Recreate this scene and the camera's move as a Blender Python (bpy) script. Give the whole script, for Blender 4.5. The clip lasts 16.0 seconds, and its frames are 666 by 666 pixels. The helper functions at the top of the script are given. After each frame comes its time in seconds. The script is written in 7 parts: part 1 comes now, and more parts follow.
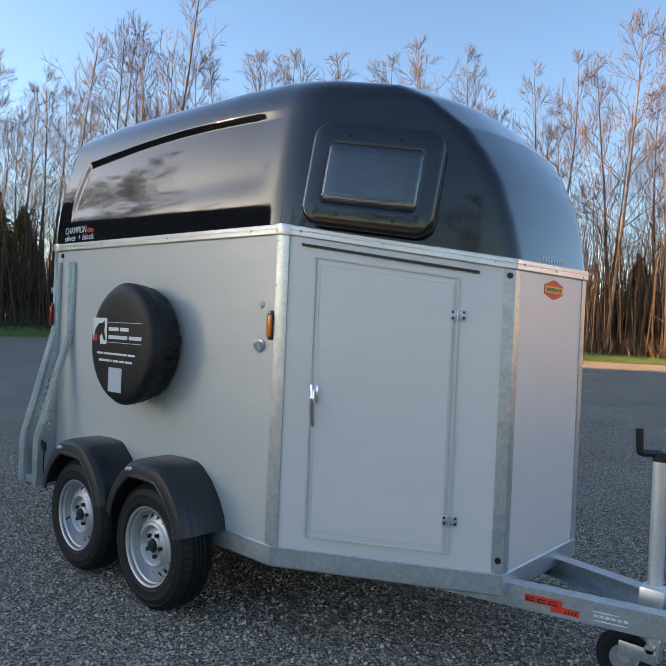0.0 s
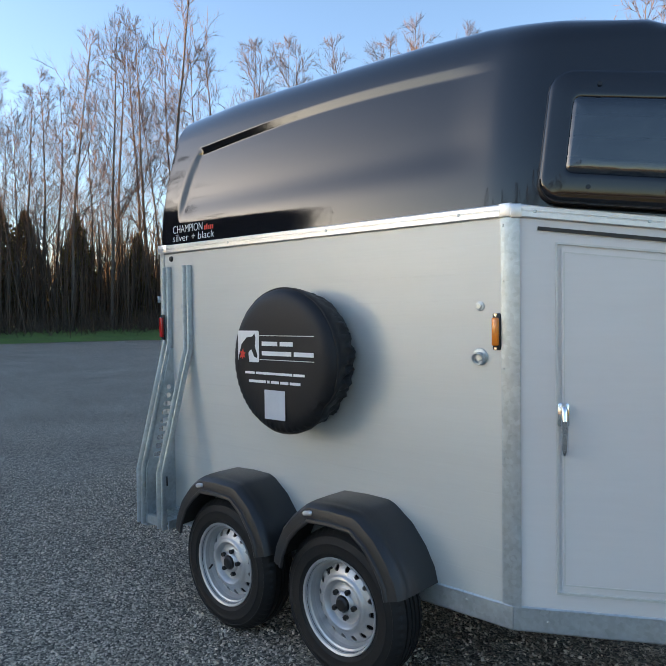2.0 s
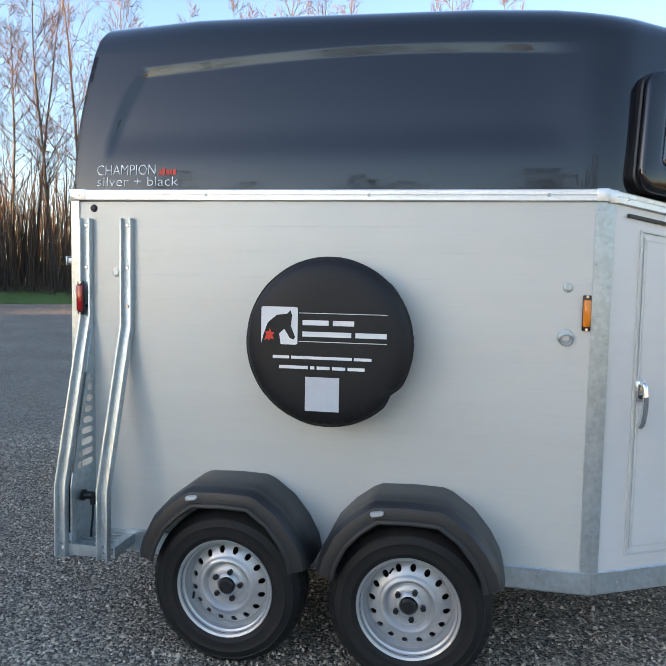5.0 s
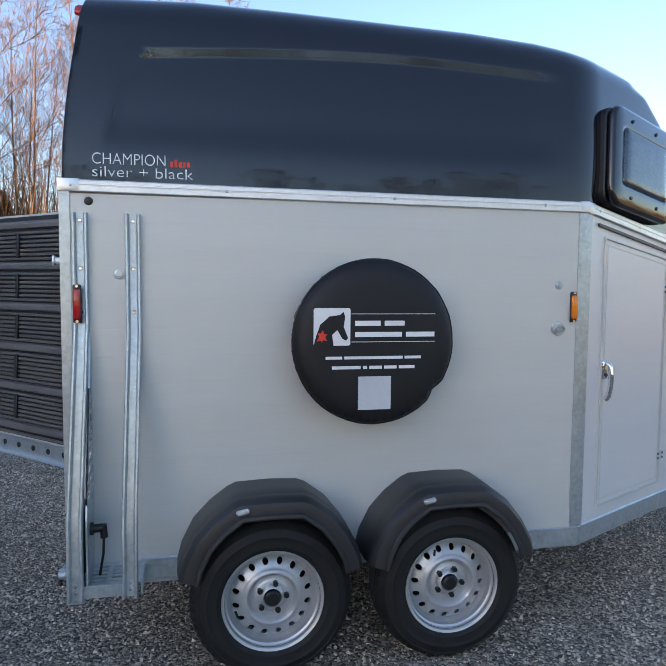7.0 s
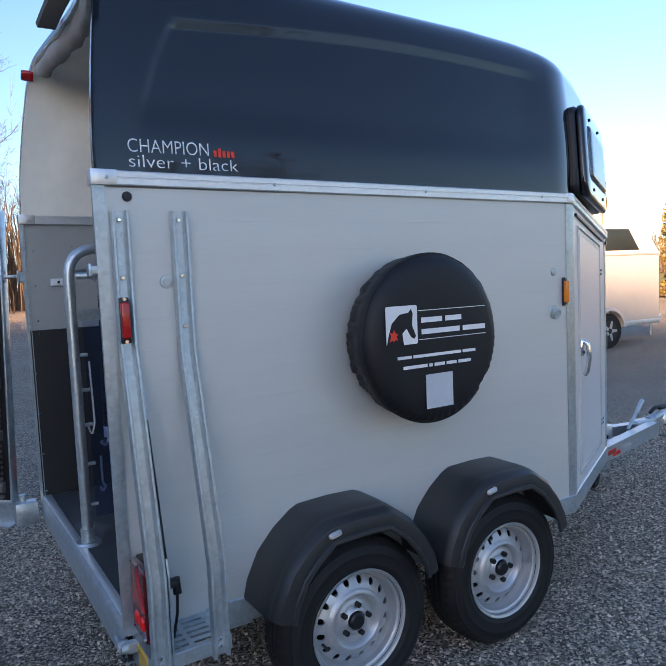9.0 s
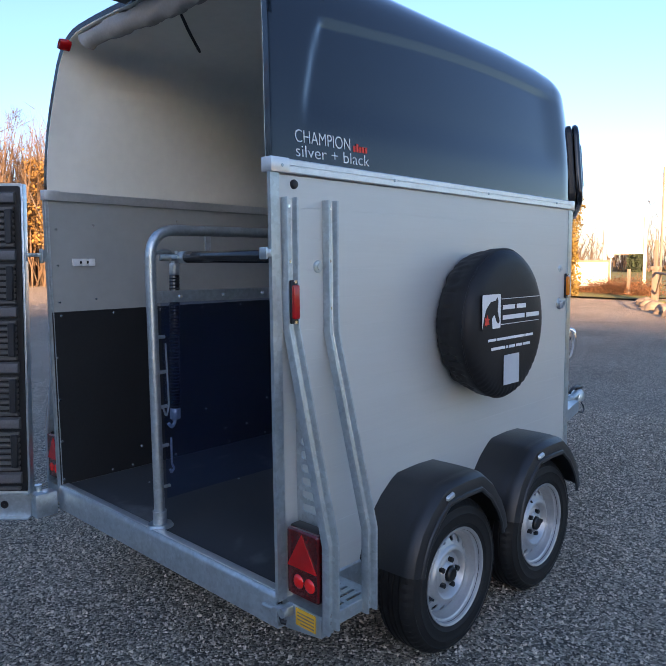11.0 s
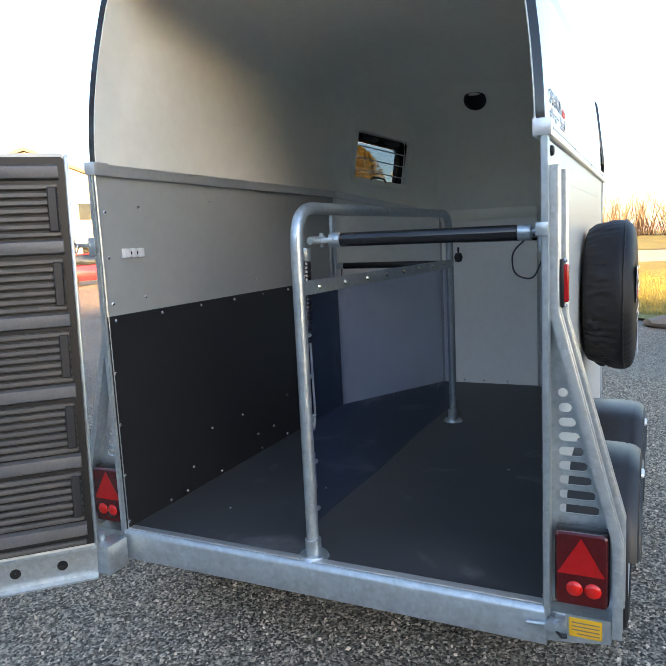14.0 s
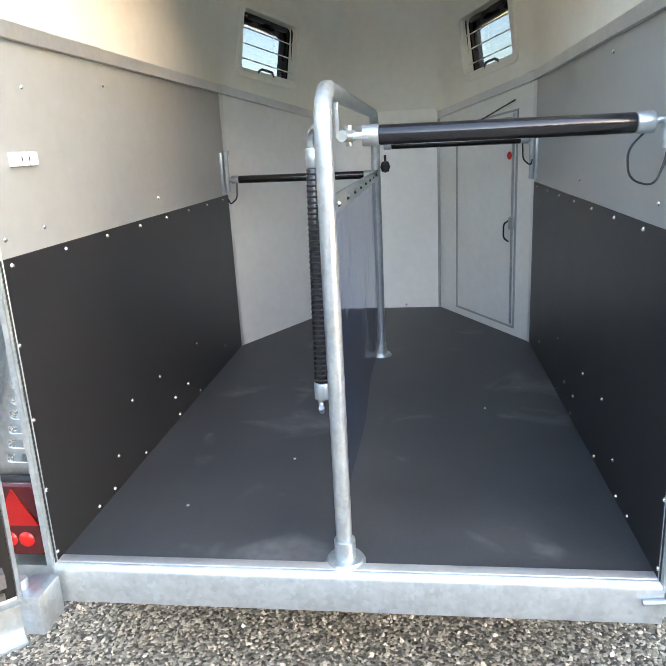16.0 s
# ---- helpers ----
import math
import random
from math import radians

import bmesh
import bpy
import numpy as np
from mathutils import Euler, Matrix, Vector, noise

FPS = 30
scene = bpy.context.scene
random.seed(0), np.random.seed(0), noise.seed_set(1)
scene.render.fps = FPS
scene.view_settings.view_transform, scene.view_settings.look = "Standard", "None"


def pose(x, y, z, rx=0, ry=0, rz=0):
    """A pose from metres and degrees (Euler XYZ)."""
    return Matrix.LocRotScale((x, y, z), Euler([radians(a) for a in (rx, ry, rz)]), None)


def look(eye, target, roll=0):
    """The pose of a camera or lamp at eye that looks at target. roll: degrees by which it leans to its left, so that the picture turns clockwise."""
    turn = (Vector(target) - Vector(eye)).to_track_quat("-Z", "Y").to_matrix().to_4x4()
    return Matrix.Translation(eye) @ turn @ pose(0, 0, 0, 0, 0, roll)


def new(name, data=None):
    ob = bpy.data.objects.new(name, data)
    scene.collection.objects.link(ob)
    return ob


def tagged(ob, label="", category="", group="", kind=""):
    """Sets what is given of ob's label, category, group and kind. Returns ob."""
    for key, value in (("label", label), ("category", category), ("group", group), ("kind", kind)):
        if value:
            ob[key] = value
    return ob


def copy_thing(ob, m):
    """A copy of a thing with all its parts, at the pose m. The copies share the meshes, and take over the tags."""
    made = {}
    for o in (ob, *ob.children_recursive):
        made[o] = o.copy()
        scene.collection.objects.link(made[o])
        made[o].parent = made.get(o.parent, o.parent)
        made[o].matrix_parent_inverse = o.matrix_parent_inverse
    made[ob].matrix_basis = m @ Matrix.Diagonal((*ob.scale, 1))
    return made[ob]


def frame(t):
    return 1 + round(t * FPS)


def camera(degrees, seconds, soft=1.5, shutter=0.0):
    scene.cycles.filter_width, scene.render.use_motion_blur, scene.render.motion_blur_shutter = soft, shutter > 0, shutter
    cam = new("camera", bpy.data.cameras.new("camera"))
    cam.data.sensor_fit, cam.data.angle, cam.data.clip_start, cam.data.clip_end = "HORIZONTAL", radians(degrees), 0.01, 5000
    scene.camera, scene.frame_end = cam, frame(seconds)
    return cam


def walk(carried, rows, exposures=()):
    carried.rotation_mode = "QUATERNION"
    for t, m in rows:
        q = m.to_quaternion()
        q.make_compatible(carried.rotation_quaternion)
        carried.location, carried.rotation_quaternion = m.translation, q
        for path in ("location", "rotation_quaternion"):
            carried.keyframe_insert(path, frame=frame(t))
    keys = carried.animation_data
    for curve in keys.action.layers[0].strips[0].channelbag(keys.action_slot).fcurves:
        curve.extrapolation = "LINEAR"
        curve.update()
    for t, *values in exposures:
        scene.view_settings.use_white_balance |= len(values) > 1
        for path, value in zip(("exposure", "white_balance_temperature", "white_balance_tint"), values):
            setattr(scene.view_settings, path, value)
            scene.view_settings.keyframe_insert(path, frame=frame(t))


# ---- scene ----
cam = camera(52.6, 16.0, soft=1.1)
PATH = [
    (0, (4.396, -2.109, 1.42), (3.063, -0.618, 1.403), 2.4),
    (0.5, (4.12, -2.196, 1.437), (2.811, -0.684, 1.409), -0.5),
    (1, (3.852, -2.169, 1.431), (2.466, -0.727, 1.409), -0.8),
    (1.5, (3.595, -2.194, 1.478), (2.235, -0.728, 1.447), -0.1),
    (2, (3.33, -2.239, 1.483), (1.996, -0.75, 1.431), -0.7),
    (2.5, (3.053, -2.284, 1.509), (1.862, -0.679, 1.438), 0.0),
    (3, (2.79, -2.24, 1.495), (1.734, -0.543, 1.434), -0.6),
    (3.2, (2.683, -2.257, 1.52), (1.646, -0.548, 1.456), 0.1),
    (5.3, (1.464, -2.749, 1.505), (1.252, -0.767, 1.347), -2.2),
    (5.5, (1.302, -2.79, 1.539), (1.179, -0.802, 1.362), -4.0),
    (6, (1.065, -2.805, 1.482), (1.032, -0.812, 1.321), -1.4),
    (6.5, (0.766, -2.713, 1.462), (1.016, -0.731, 1.373), -3.5),
    (7, (0.477, -2.698, 1.516), (0.891, -0.747, 1.366), 0.5),
    (7.5, (0.214, -2.634, 1.52), (0.843, -0.744, 1.339), -0.9),
    (8, (0.014, -2.466, 1.505), (0.805, -0.635, 1.35), -4.8),
    (8.2, (-0.076, -2.406, 1.522), (0.759, -0.596, 1.354), -4.2),
    (10.3, (-1.175, -1.841, 1.545), (0.205, -0.411, 1.323), -3.9),
    (10.5, (-1.274, -1.818, 1.55), (0.138, -0.43, 1.269), -3.3),
    (11, (-1.434, -1.659, 1.553), (-0.002, -0.278, 1.347), -0.6),
    (11.5, (-1.582, -1.462, 1.569), (-0.111, -0.117, 1.399), -5.2),
    (12, (-1.804, -1.251, 1.56), (-0.232, -0.032, 1.355), -1.7),
    (12.5, (-1.976, -1.063, 1.592), (-0.318, 0.032, 1.359), -0.8),
    (13, (-1.964, -0.81, 1.557), (-0.299, 0.268, 1.304), -5.3),
    (13.5, (-1.963, -0.55, 1.572), (-0.253, 0.444, 1.28), -1.8),
    (14, (-2.004, -0.284, 1.59), (-0.221, 0.578, 1.312), -2.8),
    (14.5, (-1.979, -0.062, 1.582), (-0.123, 0.584, 1.212), 0.8),
    (15, (-1.825, 0.164, 1.559), (0.045, 0.745, 1.148), -2.8),
    (15.5, (-1.703, 0.38, 1.55), (0.157, 0.887, 1.018), -1.8),
    (16, (-1.581, 0.617, 1.569), (0.327, 0.878, 1.028), -3.0),
]
EXPOSURES = [(0.0, 2.63, 6450, 13), (3.0, 2.95, 6650, 13), (5.5, 3.22, 6850, 16), (8.0, 2.65, 6050, 19), (11.0, 2.65, 5800, 19), (12.5, 3.12, 6200, 15), (14.5, 3.85, 7300, 15), (15.0, 4.25, 7450, 15), (15.5, 5.12, 7900, 16), (16.0, 5.3, 8600, 18)]
walk(cam, [(t, look(eye, target, roll)) for t, eye, target, roll in PATH], EXPOSURES)

# ---- world, sun, exposure ----
SUN_AZ, SUN_EL = radians(218), radians(13)
world = bpy.data.worlds.new("sky")
world.use_nodes = True
scene.world = world
wn = world.node_tree
wn.nodes.clear()
sky = wn.nodes.new("ShaderNodeTexSky")
sky.sky_type = "NISHITA"
sky.sun_disc = False
sky.sun_elevation = SUN_EL
sky.sun_rotation = radians(90) - SUN_AZ
sky.air_density, sky.dust_density, sky.ozone_density = 1.0, 0.7, 2.2
bg = wn.nodes.new("ShaderNodeBackground")
bg.inputs["Strength"].default_value = 0.055
wo = wn.nodes.new("ShaderNodeOutputWorld")
wn.links.new(sky.outputs[0], bg.inputs[0])
wn.links.new(bg.outputs[0], wo.inputs[0])
sun = new("sun", bpy.data.lights.new("sun", "SUN"))
sun.data.energy, sun.data.angle, sun.data.color = 4.2, radians(1.2), (1.0, 0.58, 0.26)
sun.matrix_world = look((math.cos(SUN_AZ) * 40, math.sin(SUN_AZ) * 40, 40 * math.tan(SUN_EL)), (0, 0, 0))


# ---- materials ----
def material(name, color, rough=0.5, metal=0.0, vary=0.12, scale=6.0, fine=60.0, bump=0.0, bump_scale=80.0, coat=0.0, stretch=(1, 1, 1), color2=None, spec=0.5, rand=0.0):
    """Plain surface with two scales of variation in colour and roughness, and a fine relief."""
    m = bpy.data.materials.new(name)
    m.use_nodes = True
    n, l = m.node_tree.nodes, m.node_tree.links
    p = n["Principled BSDF"]
    tc = n.new("ShaderNodeTexCoord")
    mp = n.new("ShaderNodeMapping")
    mp.inputs["Scale"].default_value = stretch
    l.new(tc.outputs["Object"], mp.inputs["Vector"])
    big, small = n.new("ShaderNodeTexNoise"), n.new("ShaderNodeTexNoise")
    big.inputs["Scale"].default_value, big.inputs["Detail"].default_value = scale, 5
    small.inputs["Scale"].default_value, small.inputs["Detail"].default_value = fine, 3
    l.new(mp.outputs[0], big.inputs["Vector"])
    l.new(mp.outputs[0], small.inputs["Vector"])
    mix = n.new("ShaderNodeMath")
    mix.operation = "MULTIPLY_ADD"
    mix.inputs[1].default_value = 0.4
    l.new(small.outputs["Fac"], mix.inputs[0])
    half = n.new("ShaderNodeMath")
    half.operation = "MULTIPLY"
    half.inputs[1].default_value = 0.6
    l.new(big.outputs["Fac"], half.inputs[0])
    l.new(half.outputs[0], mix.inputs[2])
    ramp = n.new("ShaderNodeValToRGB")
    ramp.color_ramp.elements[0].position, ramp.color_ramp.elements[1].position = 0.32, 0.68
    c2 = color2 or tuple(min(1.0, c * (1 + vary)) for c in color)
    c1 = tuple(c * (1 - vary) for c in color)
    ramp.color_ramp.elements[0].color = (*c1, 1)
    ramp.color_ramp.elements[1].color = (*c2, 1)
    l.new(mix.outputs[0], ramp.inputs[0])
    out = ramp.outputs[0]
    if rand:
        info = n.new("ShaderNodeObjectInfo")
        geo = n.new("ShaderNodeNewGeometry")
        add = n.new("ShaderNodeMath")
        l.new(info.outputs["Random"], add.inputs[0])
        l.new(geo.outputs["Random Per Island"], add.inputs[1])
        frac = n.new("ShaderNodeMath")
        frac.operation = "FRACT"
        l.new(add.outputs[0], frac.inputs[0])
        rng = n.new("ShaderNodeMapRange")
        rng.inputs["To Min"].default_value, rng.inputs["To Max"].default_value = 1 - rand, 1 + rand
        l.new(frac.outputs[0], rng.inputs["Value"])
        vm = n.new("ShaderNodeVectorMath")
        vm.operation = "SCALE"
        l.new(out, vm.inputs[0])
        l.new(rng.outputs[0], vm.inputs["Scale"])
        out = vm.outputs[0]
    l.new(out, p.inputs["Base Color"])
    rr = n.new("ShaderNodeMapRange")
    rr.inputs["To Min"].default_value, rr.inputs["To Max"].default_value = max(0.02, rough * 0.8), min(1, rough * 1.2)
    l.new(mix.outputs[0], rr.inputs["Value"])
    l.new(rr.outputs[0], p.inputs["Roughness"])
    p.inputs["Metallic"].default_value = metal
    p.inputs["Coat Weight"].default_value = coat
    p.inputs["Coat Roughness"].default_value = 0.04
    p.inputs["Specular IOR Level"].default_value = spec
    if bump:
        b = n.new("ShaderNodeBump")
        b.inputs["Strength"].default_value, b.inputs["Distance"].default_value = 1.0, bump
        bt = n.new("ShaderNodeTexNoise")
        bt.inputs["Scale"].default_value, bt.inputs["Detail"].default_value = bump_scale, 4
        l.new(mp.outputs[0], bt.inputs["Vector"])
        l.new(bt.outputs["Fac"], b.inputs["Height"])
        l.new(b.outputs[0], p.inputs["Normal"])
    return m


def galvanised(name):
    """Hot-dip zinc: crystal flakes of slightly different grey, drips and dull patches."""
    m = material(name, (0.47, 0.525, 0.55), 0.34, 0.7, 0.12, 14.0, 40.0, 0.0006, 30.0)
    n, l = m.node_tree.nodes, m.node_tree.links
    p = n["Principled BSDF"]
    old = p.inputs["Base Color"].links[0].from_socket
    tc = n.new("ShaderNodeTexCoord")
    v = n.new("ShaderNodeTexVoronoi")
    v.inputs["Scale"].default_value = 70
    l.new(tc.outputs["Object"], v.inputs["Vector"])
    rng = n.new("ShaderNodeMapRange")
    rng.inputs["To Min"].default_value, rng.inputs["To Max"].default_value = 0.88, 1.1
    l.new(v.outputs["Color"], rng.inputs["Value"])
    vm = n.new("ShaderNodeVectorMath")
    vm.operation = "SCALE"
    l.new(old, vm.inputs[0])
    l.new(rng.outputs[0], vm.inputs["Scale"])
    l.new(vm.outputs[0], p.inputs["Base Color"])
    return m


def clear(name, color, rough, alpha, milk=None):
    """Clear or tinted plastic: see-through with a gloss."""
    m = bpy.data.materials.new(name)
    m.use_nodes = True
    n, l = m.node_tree.nodes, m.node_tree.links
    n.clear()
    o = n.new("ShaderNodeOutputMaterial")
    t, g, mx = n.new("ShaderNodeBsdfTransparent"), n.new("ShaderNodeBsdfGlossy"), n.new("ShaderNodeMixShader")
    t.inputs["Color"].default_value = (*color, 1)
    g.inputs["Roughness"].default_value = rough
    lw = n.new("ShaderNodeLayerWeight")
    lw.inputs["Blend"].default_value = 0.5
    pw = n.new("ShaderNodeMath")
    pw.operation = "POWER"
    pw.inputs[1].default_value = 4.0
    l.new(lw.outputs["Facing"], pw.inputs[0])
    am = n.new("ShaderNodeMath")
    am.operation = "MULTIPLY_ADD"
    am.inputs[1].default_value, am.inputs[2].default_value = 0.8, alpha
    l.new(pw.outputs[0], am.inputs[0])
    ns = n.new("ShaderNodeTexNoise")
    ns.inputs["Scale"].default_value = 6
    bp = n.new("ShaderNodeBump")
    bp.inputs["Strength"].default_value, bp.inputs["Distance"].default_value = 0.4, 0.01
    tc = n.new("ShaderNodeTexCoord")
    l.new(tc.outputs["Object"], ns.inputs["Vector"])
    l.new(ns.outputs["Fac"], bp.inputs["Height"])
    l.new(bp.outputs[0], g.inputs["Normal"])
    l.new(am.outputs[0], mx.inputs[0])
    l.new(t.outputs[0], mx.inputs[1])
    l.new(g.outputs[0], mx.inputs[2])
    out = mx.outputs[0]
    if milk:
        dif, body = n.new("ShaderNodeBsdfDiffuse"), n.new("ShaderNodeMixShader")
        dif.inputs["Color"].default_value = (*milk, 1)
        body.inputs[0].default_value = 0.07
        l.new(out, body.inputs[1])
        l.new(dif.outputs[0], body.inputs[2])
        out = body.outputs[0]
    l.new(out, o.inputs[0])
    return m


def gravel_material():
    m = bpy.data.materials.new("gravel")
    m.use_nodes = True
    n, l = m.node_tree.nodes, m.node_tree.links
    p = n["Principled BSDF"]
    tc = n.new("ShaderNodeTexCoord")
    v1, v2, ns = n.new("ShaderNodeTexVoronoi"), n.new("ShaderNodeTexVoronoi"), n.new("ShaderNodeTexNoise")
    v1.inputs["Scale"].default_value, v2.inputs["Scale"].default_value = 95, 210
    ns.inputs["Scale"].default_value, ns.inputs["Detail"].default_value = 0.6, 6
    for t in (v1, v2, ns):
        l.new(tc.outputs["Object"], t.inputs["Vector"])
    r1 = n.new("ShaderNodeValToRGB")
    e = r1.color_ramp.elements
    e[0].position, e[0].color = 0.0, (0.05, 0.046, 0.038, 1)
    e[1].position, e[1].color = 1.0, (0.68, 0.6, 0.48, 1)
    for pos, c in ((0.45, (0.21, 0.186, 0.148, 1)), (0.8, (0.42, 0.372, 0.297, 1))):
        el = e.new(pos)
        el.color = c
    sep = n.new("ShaderNodeSeparateColor")
    l.new(v1.outputs["Color"], sep.inputs[0])
    l.new(sep.outputs[0], r1.inputs[0])
    rn = n.new("ShaderNodeMapRange")
    rn.inputs["To Min"].default_value, rn.inputs["To Max"].default_value = 0.6, 1.4
    l.new(ns.outputs["Fac"], rn.inputs["Value"])
    vm = n.new("ShaderNodeVectorMath")
    vm.operation = "SCALE"
    l.new(r1.outputs[0], vm.inputs[0])
    l.new(rn.outputs[0], vm.inputs["Scale"])
    l.new(vm.outputs[0], p.inputs["Base Color"])
    p.inputs["Roughness"].default_value = 0.85
    ad = n.new("ShaderNodeMath")
    ad.operation = "MULTIPLY_ADD"
    ad.inputs[1].default_value = 2.2
    l.new(v1.outputs["Distance"], ad.inputs[0])
    l.new(v2.outputs["Distance"], ad.inputs[2])
    b = n.new("ShaderNodeBump")
    b.invert = True
    b.inputs["Strength"].default_value, b.inputs["Distance"].default_value = 1.0, 0.008
    l.new(ad.outputs[0], b.inputs["Height"])
    l.new(b.outputs[0], p.inputs["Normal"])
    return m


def stained(m, color, scale, low, high):
    """Cloudy pale smudges over a surface."""
    n, l = m.node_tree.nodes, m.node_tree.links
    p = n["Principled BSDF"]
    old = p.inputs["Base Color"].links[0].from_socket
    tc, big, fine, ramp, mix = n.new("ShaderNodeTexCoord"), n.new("ShaderNodeTexNoise"), n.new("ShaderNodeTexNoise"), n.new("ShaderNodeMapRange"), n.new("ShaderNodeMix")
    big.inputs["Scale"].default_value, big.inputs["Detail"].default_value, big.inputs["Distortion"].default_value = scale, 3, 0.6
    fine.inputs["Scale"].default_value, fine.inputs["Detail"].default_value = scale * 9, 4
    for t in (big, fine):
        l.new(tc.outputs["Object"], t.inputs["Vector"])
    mul = n.new("ShaderNodeMath")
    mul.operation = "MULTIPLY"
    ramp.inputs["From Min"].default_value, ramp.inputs["From Max"].default_value = low, high
    l.new(big.outputs["Fac"], ramp.inputs["Value"])
    l.new(ramp.outputs[0], mul.inputs[0])
    l.new(fine.outputs["Fac"], mul.inputs[1])
    mix.data_type = "RGBA"
    mix.inputs["B"].default_value = (*color, 1)
    l.new(mul.outputs[0], mix.inputs["Factor"])
    l.new(old, mix.inputs["A"])
    l.new(mix.outputs["Result"], p.inputs["Base Color"])
    return m


